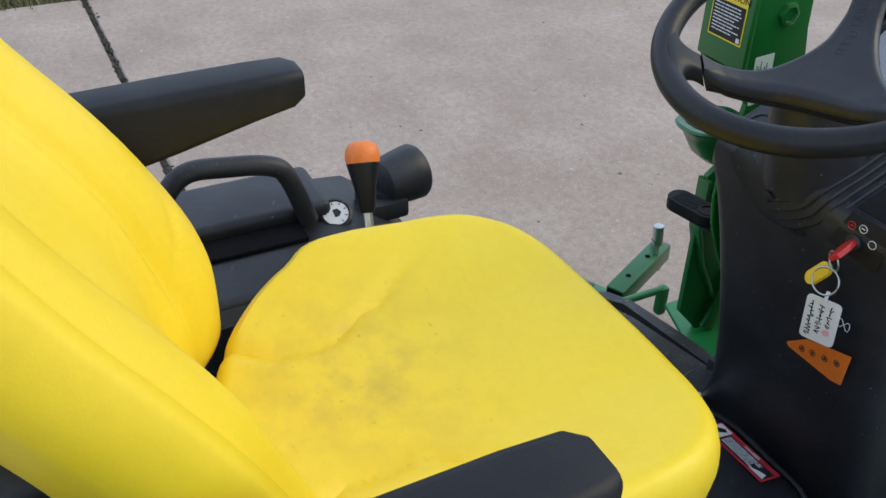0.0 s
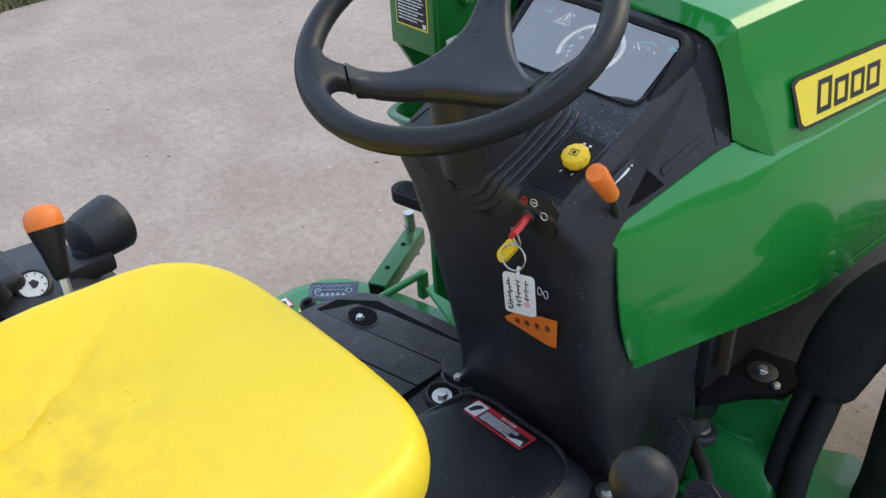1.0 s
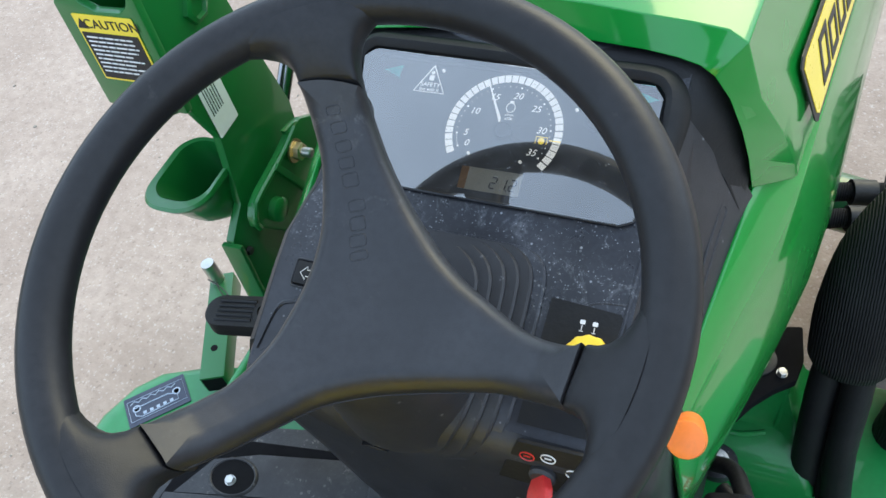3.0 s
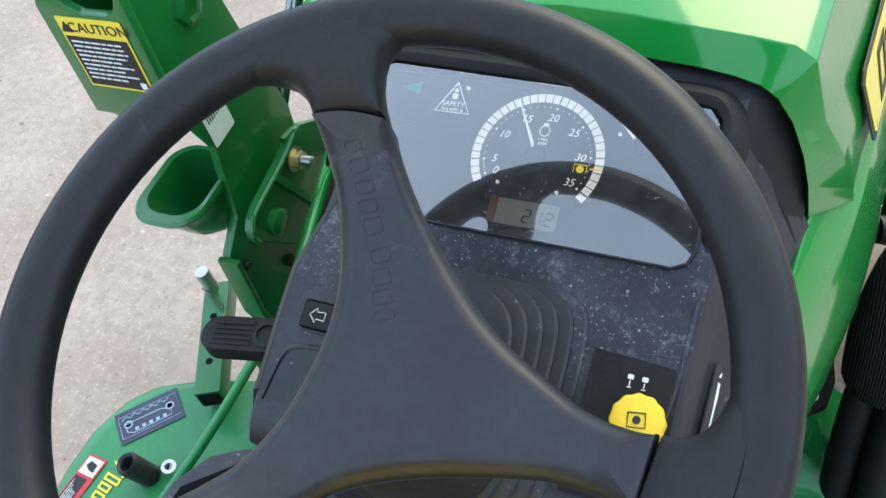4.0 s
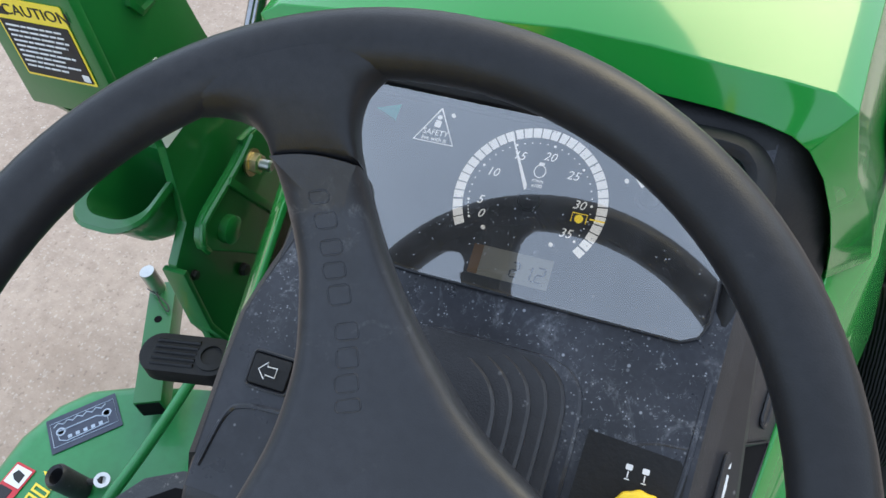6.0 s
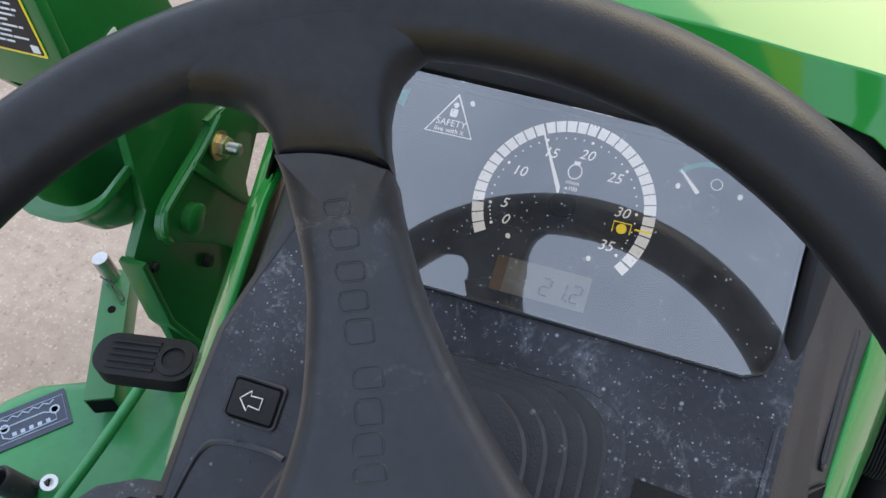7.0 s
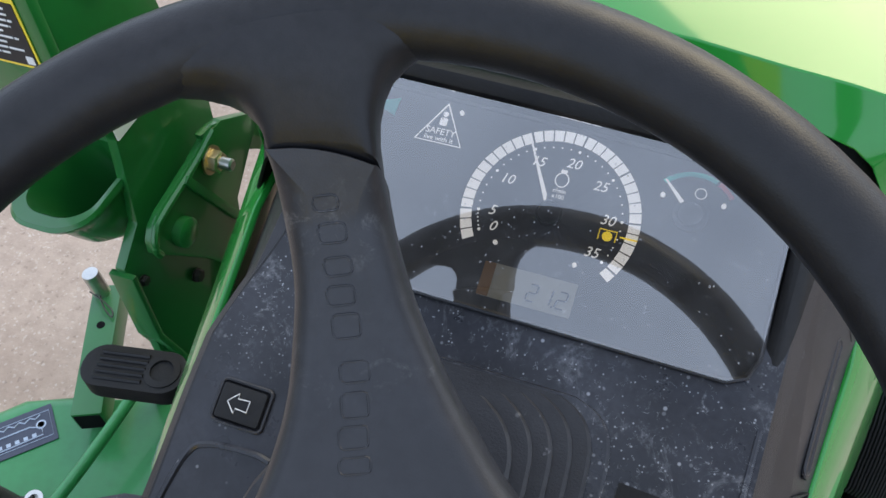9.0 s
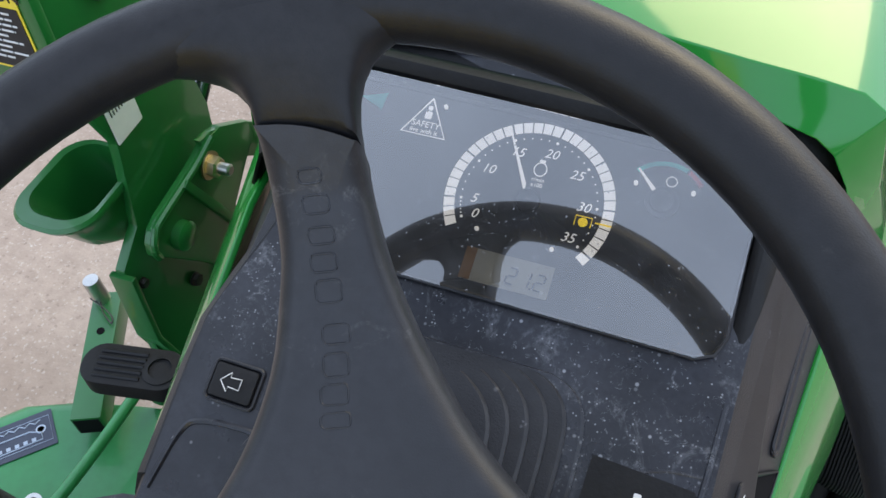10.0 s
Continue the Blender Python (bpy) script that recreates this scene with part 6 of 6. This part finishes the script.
# ---- front loader mast ----
def loader():
    for s in (-1, 1):
        root = thing("loader_mast", (s * 0.52, 0.45, 0.3), "green steel loader mast with caution decal beside the tractor" if s < 0 else "green steel loader mast on the hose side", "loader", group="loader masts")
        side = axes((s * 0.472, 0, 0), (0, 1, 0), (0, 0, 1))
        prof = [(0.352, 0.36), (0.43, 0.27), (0.52, 0.27), (0.535, 0.40), (0.53, 0.58), (0.548, 0.66), (0.553, 0.74), (0.523, 0.87), (0.512, 0.925), (0.495, 1.20), (0.385, 1.20), (0.385, 0.86), (0.408, 0.80), (0.392, 0.70), (0.352, 0.67), (0.350, 0.56)]
        box = [(0.42, 0.80), (0.50, 0.76), (0.523, 0.87), (0.512, 0.925), (0.506, 1.03), (0.47, 1.05), (0.40, 1.02), (0.385, 1.005), (0.385, 0.86)]
        if s < 0:
            part("inner_plate", slab(prof, 0.012, side @ Matrix.Translation((0, 0, -0.006)), 0.002), GREEN, root, "thick inner mast plate")
            part("outer_plate", slab(box, 0.012, side @ Matrix.Translation((0, 0, -0.108)), 0.002), GREEN, root, "thick outer mast plate")
            lo, hi = -0.578, -0.472
        else:
            low = [(y + 0.20, min(z, 0.55)) for y, z in ((0.352, 0.30), (0.47, 0.27), (0.535, 0.40), (0.53, 0.55), (0.40, 0.55), (0.352, 0.45))]
            side = axes((0.40, 0, 0), (0, 1, 0), (0, 0, 1))
            part("inner_plate", slab(low, 0.012, side, 0.002), GREEN, root, "thick mast plate")
            continue
        part("boss", turned([(0.021, 0), (0.021, 0.006), (0.015, 0.008), (0.013, 0.003), (0, 0.003)], axes((-0.466, 0.456, 0.957), (0, 1, 0), (0, 0, 1)), 6), GREEN, root, "green welded hex boss")
        bolt(axes((-0.4655, 0.368, 0.635), (0, 1, 0), (0, 0, 1)), 0.006, DARK, root, False, label="small dark bolt")
        # closed box section with the decal on its rear face
        rear = slab([(-0.578, 0.865), (-0.463, 0.865), (-0.463, 1.022), (-0.470, 1.024), (-0.478, 1.008), (-0.490, 0.9995), (-0.525, 0.9985), (-0.538, 1.006), (-0.545, 1.016), (-0.574, 1.012), (-0.578, 1.004)], 0.012, axes((0, 0.387, 0), (1, 0, 0), (0, 0, 1)), 0.003)
        part("rear_plate", rear, GREEN, root, "rear face of the mast")
        part("front_plate", block((-0.572, 0.482, 0.88), (-0.474, 0.494, 1.0), 0.002), GREEN, root)
        # cup-shaped latch pocket at the foot of the box
        cup = []
        for z, k in ((0.753, 1.0), (0.749, 1.05), (0.743, 1.03), (0.738, 0.94), (0.72, 0.90), (0.69, 0.82), (0.672, 0.66), (0.668, 0.05)):
            row = []
            for x, y in round_rect(-0.050, 0.040, -0.092, 0.030, 0.036, 8):
                row.append((-0.512 + x * k, 0.415 + y * k + (0.752 - z) * 0.35, z + 0.10 * max(0, y + 0.02) * k))
            cup.append(row)
        inner = []
        for z, k in ((0.668 + 0.006, 0.05), (0.68, 0.54), (0.70, 0.68), (0.742, 0.80), (0.7515, 0.85)):
            row = []
            for x, y in round_rect(-0.050, 0.040, -0.092, 0.030, 0.036, 8):
                row.append((-0.512 + x * k, 0.415 + y * k + (0.752 - z) * 0.35, z + 0.10 * max(0, y + 0.02) * k))
            inner.append(row)
        part("latch_cup", loft([*cup[::-1], *inner[::-1]], cap=True), GREEN, root, "rounded green latch cup")
        # pivot ear in front of the inner plate
        ear = [(0.376, 0.695), (0.374, 0.68), (0.385, 0.668), (0.44, 0.60), (0.473, 0.55), (0.50, 0.545), (0.512, 0.57), (0.52, 0.62), (0.56, 0.655), (0.585, 0.675), (0.58, 0.70), (0.561, 0.712), (0.53, 0.732), (0.508, 0.735), (0.468, 0.724), (0.40, 0.714), (0.386, 0.708)]
        e = part("pivot_ear", slab(ear, 0.012, axes((-0.450, 0, 0), (0, 1, 0), (0, 0, 1)), 0.003), GREEN, root, "green pivot ear")
        part("ear_rib", slab([(0.440, 0.722), (0.500, 0.606), (0.545, 0.540), (0.553, 0.545), (0.509, 0.611), (0.449, 0.725)], 0.007, axes((-0.4385, 0, 0), (0, 1, 0), (0, 0, 1)), 0.001), GREEN, e)
        part("ear_bar", slab([(0.492, 0.741), (0.515, 0.737), (0.541, 0.725), (0.570, 0.706), (0.595, 0.686), (0.622, 0.655), (0.635, 0.61), (0.612, 0.60), (0.596, 0.628), (0.575, 0.648), (0.545, 0.672), (0.520, 0.688), (0.500, 0.715)], 0.009, axes((-0.4485, 0, 0), (0, 1, 0), (0, 0, 1)), 0.002), GREEN, e, "curved flat green bar")
        part("weld", tube([(-0.437, y, z) for y, z in ((0.508, 0.735), (0.468, 0.724), (0.40, 0.714), (0.386, 0.708), (0.375, 0.69), (0.378, 0.676))], 0.0045, 8), GREEN, e, "bead of weld")
        part("boss", turned([(0.017, 0), (0.017, 0.010), (0.013, 0.013), (0, 0.0135)], axes((-0.438, 0.417, 0.672), (0, 1, 0), (0, 0, 1)), 24), GREEN, e)
        bm_ = axes((-0.434, 0.489, 0.711), (0, 1, 0), (0, 0, 1))
        part("washer", turned([(0.0165, 0), (0.0165, 0.003), (0.0, 0.003)], bm_, 20), BRASS, e, "zinc-yellow washer")
        part("nut", turned([(0.0125, 0.003), (0.0125, 0.012), (0.010, 0.014), (0, 0.014)], bm_, 6), BRASS, e, "zinc-yellow nut")
        part("stud", turned([(0.007, 0.01), (0.007, 0.026), (0.005, 0.028), (0, 0.028)], bm_, 16), STEEL, e)
        part("brace", slab([(0.40, 0.32), (0.43, 0.30), (0.52, 0.50), (0.505, 0.54)], 0.008, axes((-0.455, 0, 0), (0, 1, 0), (0, 0, 1)), 0.001), GREEN, root)
        part("edge_flange", slab([(0.346, 0.665), (0.346, 0.56), (0.372, 0.47), (0.43, 0.36), (0.437, 0.366), (0.379, 0.475), (0.354, 0.562), (0.354, 0.665)], 0.030, axes((-0.484, 0, 0), (0, 1, 0), (0, 0, 1)), 0.002), GREEN, root)
        bolt(axes((-0.464, 0.44, 0.56), (0, 1, 0), (0, 0, 1)), 0.008, DARK, root, False, label="dark bolt")
        # hydraulic cylinder ahead of the mast
        part("cylinder_rod", tube([(-0.50, 0.56, 0.70), (-0.49, 0.68, 0.83)], 0.011, 14, 0), ROD, root, "dark polished cylinder rod")
        part("cylinder", tube([(-0.49, 0.675, 0.825), (-0.47, 0.90, 1.07)], 0.024, 18, 0), GREEN, root, "green hydraulic cylinder")
        part("gland", tube([(-0.4905, 0.67, 0.82), (-0.4885, 0.69, 0.842)], 0.028, 18, 0), GREEN, root)
        part("loader_arm", slab([(0.40, 1.10), (0.56, 1.16), (1.6, 0.60), (1.6, 0.50)], 0.07, axes((-0.56, 0, 0), (0, 1, 0), (0, 0, 1)), 0.006), GREEN, root, "green loader arm")
        # caution decal on the rear face
        m = axes((-0.5175, 0.3745, 0.9505), (1, 0, 0), (0, 0, 1))
        cap_ = plate(m, 0.082, 0.088, DECAL_YELLOW, root, "caution_label", 0.002, 0.0008, "yellow and black caution label")
        plate(lift(m @ pose(0, -0.010, 0), 0.0009), 0.077, 0.062, INK, cap_, "text_panel", 0.001)
        letters("CAUTION", 0.0165, lift(m @ pose(0.008, 0.032, 0), 0.0011), INK, cap_)
        part("alert_mark", slab([(-0.0075, -0.006), (0.0075, -0.006), (0.0, 0.007)], 0.0004, lift(m @ pose(-0.032, 0.032, 0), 0.001)), INK, cap_, smooth=False)
        bars(lift(m @ pose(0.0, -0.008, 0), 0.0017), 0.068, 0.052, 9, WHITE, cap_, fill=0.32, seed=8)
        plate(lift(m @ pose(0.033, -0.035, 0), 0.0017), 0.008, 0.008, WHITE, cap_, "corner_mark", 0.001, 0.0004)
        # white part label on the inner plate
        w = axes((-0.4655, 0.427, 0.8445), (0, 1.0, 0.06), (0, -0.11, 1))
        wl = plate(lift(w, 0.0002), 0.042, 0.090, WHITE, root, "part_label", 0.002, 0.0008, "white printed part label")
        bars(lift(w @ pose(-0.004, 0.012, 0, 0, 0, 90), 0.0012), 0.050, 0.026, 6, INK, wl, fill=0.28, seed=12, pieces=9)


loader()


# ---- mower deck ----
def deck():
    root = thing("mower_deck", (0, 0.1, 0.0), "green mower deck slung below the platform with labels", "mower deck")
    half = [(0.0, 0.47), (0.40, 0.455), (0.56, 0.432), (0.66, 0.408), (0.735, 0.385), (0.80, 0.355), (0.835, 0.315), (0.858, 0.25), (0.86, 0.18), (0.853, 0.11), (0.84, 0.02), (0.80, -0.10), (0.72, -0.21), (0.60, -0.27), (0.0, -0.30)]
    outline = [(-x, y) for x, y in half] + [(x, y) for x, y in half[-2:0:-1]]
    rings = []
    for z, k, in ((0.09, 1.012), (0.20, 1.008), (0.222, 1.0), (0.232, 0.985), (0.235, 0.96), (0.2355, 0.5)):
        rings.append([(x * k, 0.1 + (y - 0.1) * k, z) for x, y in outline])
    shell = part("shell", loft(rings), GREEN_DECK, root, "dusty green deck shell")
    part("lip", tube([(x * 1.01, 0.1 + (y - 0.1) * 1.01, 0.10) for x, y in [*outline, outline[0]]], 0.008, 8, 0), GREEN_DECK, root)
    for s in (-1, 1):
        part("spindle_cover", turned([(0.095, 0), (0.092, 0.012), (0.08, 0.018), (0.0, 0.02)], pose(s * 0.62, 0.02, 0.236), 36), DECAL_BLUE, root, "dark spindle cover")
        part("lift_rod", tube([(s * 0.604, 0.43, 0.30), (s * 0.612, 0.25, 0.295), (s * 0.64, 0.02, 0.29), (s * 0.66, -0.2, 0.29)], 0.0085, 12), GREEN_DECK, root, "green lift rod")
        part("rod_bracket", block((min(s * 0.594, s * 0.614), 0.418, 0.235), (max(s * 0.594, s * 0.614), 0.440, 0.306), 0.005), GREEN_DECK, root)
        # square bar running back from the pin; drilled holes and end are painted-on black shade
        ba, bb = Vector((s * 0.742, 0.528, 0.287)), Vector((s * 0.655, 0.340, 0.272))
        bd = (bb - ba).normalized()
        bar_m = axes(ba, bd, Vector((0, 0, 1)).cross(bd))
        L_ = (bb - ba).length
        post = part("square_bar", block((-0.01, -0.022, -0.022), (L_, 0.022, 0.022), 0.004, bar_m), GREEN, root, "green square bar with drilled holes")
        for q in (0.30, 0.72):
            part("hole", turned([(0.0062, 0), (0.0062, 0.0006), (0, 0.0006)], bar_m @ pose(L_ * q, 0, 0.0221), 14), BLACK_AND_SHADE, post)
        part("bar_end_shade", block((L_, -0.018, -0.018), (L_ + 0.001, 0.018, 0.018), 0, bar_m), BLACK_AND_SHADE, post)
        part("bar_stay", tube([(s * 0.735, 0.51, 0.27), (s * 0.72, 0.47, 0.235)], 0.012, 10, 0), GREEN, root)
    # drop pin with its clip, standing in the left post
    pin = thing("drop_pin", (-0.742, 0.52, 0.26), "bright zinc drop pin with wire clip", "pin")
    part("pin_body", turned([(0.013, 0.0), (0.013, 0.112), (0.012, 0.116), (0, 0.117)], pose(-0.742, 0.524, 0.238, 2, -4, 0), 20), STEEL, pin)
    part("wire_clip", tube([(-0.757, 0.51, 0.318), (-0.735, 0.505, 0.316), (-0.71, 0.495, 0.312), (-0.705, 0.485, 0.310), (-0.73, 0.50, 0.313), (-0.755, 0.53, 0.317)], 0.0012, 6), DARK, pin)
    # labels
    m = axes((-0.767, 0.2975, 0.2362), (0.69, 0.724, 0), (-0.724, 0.69, 0))
    lab = plate(m, 0.110, 0.064, DECAL_BLUE, shell, "routing_label", 0.002, 0.0008, "dark blue-grey diagram label")
    part("diagram", tube([lift(m, 0.001) @ Vector(p) for p in ((-0.04, -0.012, 0), (-0.042, 0.004, 0), (0.02, 0.004, 0), (0.036, -0.004, 0), (0.036, -0.016, 0), (-0.03, -0.018, 0), (-0.04, -0.012, 0))], 0.0011, 5, 0), DECAL_LINE, lab)
    part("diagram", tube([lift(m, 0.001) @ Vector((-0.045 + 0.0075 * k, 0.014 + 0.005 * (k % 2), 0)) for k in range(12)], 0.0011, 5, 0), DECAL_LINE, lab)
    part("diagram", tube([lift(m, 0.001) @ Vector(p) for p in ((-0.050, -0.022, 0), (-0.050, 0.022, 0), (0.050, 0.022, 0), (0.050, -0.022, 0), (-0.050, -0.022, 0))], 0.0006, 5, 0), DECAL_LINE, lab)
    for x in (-0.024, -0.012, 0.0, 0.012, 0.024):
        part("diagram", block((x - 0.003, -0.015, 0.0008), (x + 0.003, -0.009, 0.0012), 0, m), DECAL_LINE, lab, smooth=False)
    for x in (-0.036, 0.036):
        part("diagram", turned([(0.0075, 0), (0.0075, 0.0004), (0.005, 0.0005), (0.005, 0.0)], lift(m @ pose(x, 0.002, 0), 0.0009), 16), DECAL_LINE, lab)
    m = axes((-0.8135, 0.151, 0.2362), (0.10, 0.995, 0), (-0.995, 0.10, 0))
    lab = plate(m, 0.114, 0.037, RED_PRINT, shell, "danger_label", 0.002, 0.0008, "red and white danger label")
    plate(lift(m @ pose(0.038, 0, 0), 0.0009), 0.030, 0.031, WHITE, lab, "pictogram_panel", 0.001)
    part("pictogram", slab([(-0.008, -0.010), (0.006, -0.009), (0.009, 0.006), (0.0, 0.010), (-0.006, 0.002)], 0.0004, lift(m @ pose(0.038, 0, 0), 0.0016)), INK, lab, smooth=False)
    plate(lift(m @ pose(-0.018, 0.0035, 0), 0.0009), 0.072, 0.024, INK, lab, "text_panel", 0.001)
    bars(lift(m @ pose(-0.018, 0.0035, 0), 0.0017), 0.064, 0.020, 5, WHITE, lab, seed=21, fill=0.35)
    # product wordmark along the deck, as plain hollow blocks in yellow
    m = axes((-0.767, 0.108, 0.2362), (-0.05, -0.999, 0), (0.999, -0.05, 0))
    part("wordmark_flag", slab([(-0.101, -0.016), (-0.080, 0.016), (-0.086, 0.022), (-0.104, 0.010)], 0.0008, m), DECAL_YELLOW, shell, smooth=False)
    for k in range(11):
        x0, hgt = -0.080 + 0.0162 * k, 0.031 if k in (0, 4, 10) else 0.023
        hollow("wordmark_block", x0, x0 + 0.0128, -0.014, hgt - 0.014, 0.0036, lift(m, 0.0001), DECAL_YELLOW, shell)
    for k in range(3):
        hollow("wordmark_block", 0.052 + 0.0135 * k, 0.0625 + 0.0135 * k, -0.040, -0.021, 0.0030, lift(m, 0.0001), DECAL_YELLOW, shell)
    # a small plain plate further back
    m = axes((-0.751, -0.048, 0.2362), (0.05, 1, 0), (-1, 0.05, 0))
    lab = plate(m, 0.046, 0.030, DECAL_BLUE, shell, "data_plate", 0.002, 0.0008, "small dark data plate")
    bars(lift(m, 0.0010), 0.036, 0.020, 4, DECAL_LINE, lab, seed=41)
    # hose port: black cap on a steel eye
    part("wash_port", turned([(0.018, 0), (0.019, 0.055), (0.016, 0.060), (0.012, 0.056), (0.012, 0.03), (0.0, 0.03)], pose(-0.703, 0.205, 0.235, 10, -14, 0), 24), BLACK, root, "black wash port cap")
    part("eye", turned([(0.012, 0), (0.012, 0.004), (0.006, 0.004), (0.006, 0.0)], pose(-0.672, 0.222, 0.250, 0, 10, 0), 18), STEEL, root, "small steel eye")
    part("eye_stem", tube([(-0.70, 0.21, 0.248), (-0.672, 0.222, 0.251)], 0.005, 8, 0), DARK, root)
    # label on the right of the deck
    m = axes((0.40, 0.27, 0.2365), (0.86, -0.5, 0), (0.5, 0.86, 0))
    lab = plate(m, 0.15, 0.045, RED_PRINT, shell, "danger_label", 0.002, 0.0008, "red and white danger label")
    plate(lift(m @ pose(0.035, 0.0, 0), 0.0009), 0.05, 0.036, WHITE, lab, "pictogram_panel", 0.001)
    bars(lift(m @ pose(-0.035, 0.0, 0), 0.0011), 0.06, 0.03, 4, WHITE, lab, seed=33)


deck()


# ---- hydraulic hoses on the right ----
def hoses():
    root = thing("hydraulic_hose_bundle", (0.28, 0.45, 0.35), "bundle of hydraulic hoses in a black woven sleeve", "hose")
    part("sleeve", tube([(0.278, 0.446, 0.535), (0.281, 0.465, 0.57), (0.286, 0.486, 0.605), (0.30, 0.525, 0.655), (0.335, 0.565, 0.695), (0.39, 0.59, 0.70), (0.45, 0.595, 0.67), (0.49, 0.585, 0.58)], lambda t: 0.037 + 0.007 * min(1, t / 0.04) + 0.010 * math.sin(math.pi * min(1, 1.4 * t)), 28, 6), SLEEVE, root, "black ribbed woven sleeve")
    for dx, dy in ((-0.018, 0.008), (0.018, -0.006), (0.0, 0.022)):
        part("hose", tube([(0.280 + dx * 0.8, 0.462 + dy * 0.7, 0.565), (0.277 + dx, 0.436 + dy, 0.50), (0.276 + dx, 0.408 + dy, 0.42), (0.282 + dx * 1.2, 0.39 + dy, 0.32), (0.30 + dx * 1.4, 0.37 + dy, 0.16), (0.31 + dx * 1.4, 0.36 + dy, 0.03)], 0.0185, 16), PEDAL, root, "black hydraulic hose")
    part("sleeve", tube([(0.345, 0.57, 0.67), (0.365, 0.545, 0.61), (0.378, 0.52, 0.54), (0.382, 0.51, 0.46), (0.38, 0.52, 0.36), (0.37, 0.53, 0.22), (0.37, 0.53, 0.04)], 0.036, 24, 6), SLEEVE, root, "black ribbed woven sleeve")
    for dy in (0.0, 0.05):
        part("coupler", tube([(0.20, 0.66 + dy, 0.54), (0.25, 0.69 + dy, 0.53), (0.31, 0.71 + dy, 0.52), (0.40, 0.73 + dy, 0.50)], 0.013, 14), SLEEVE, root, "black hose coupler")
        part("collar", tube([(0.255, 0.69 + dy, 0.53), (0.285, 0.70 + dy, 0.525)], 0.018, 14, 0), DARK, root)
    part("coupler_block", block((0.33, 0.63, 0.40), (0.43, 0.74, 0.57), 0.012, segments=2), DARK, root, "dark coupler block")
    part("coupler_plate", block((0.435, 0.56, 0.27), (0.447, 0.76, 0.60), 0.004), GREEN_CAST, root, "green coupler plate")
    part("ring", tube([(0.29, 0.703, 0.548), (0.298, 0.706, 0.546)], 0.012, 14, 0), BRASS, root, "brass coupler ring")


hoses()
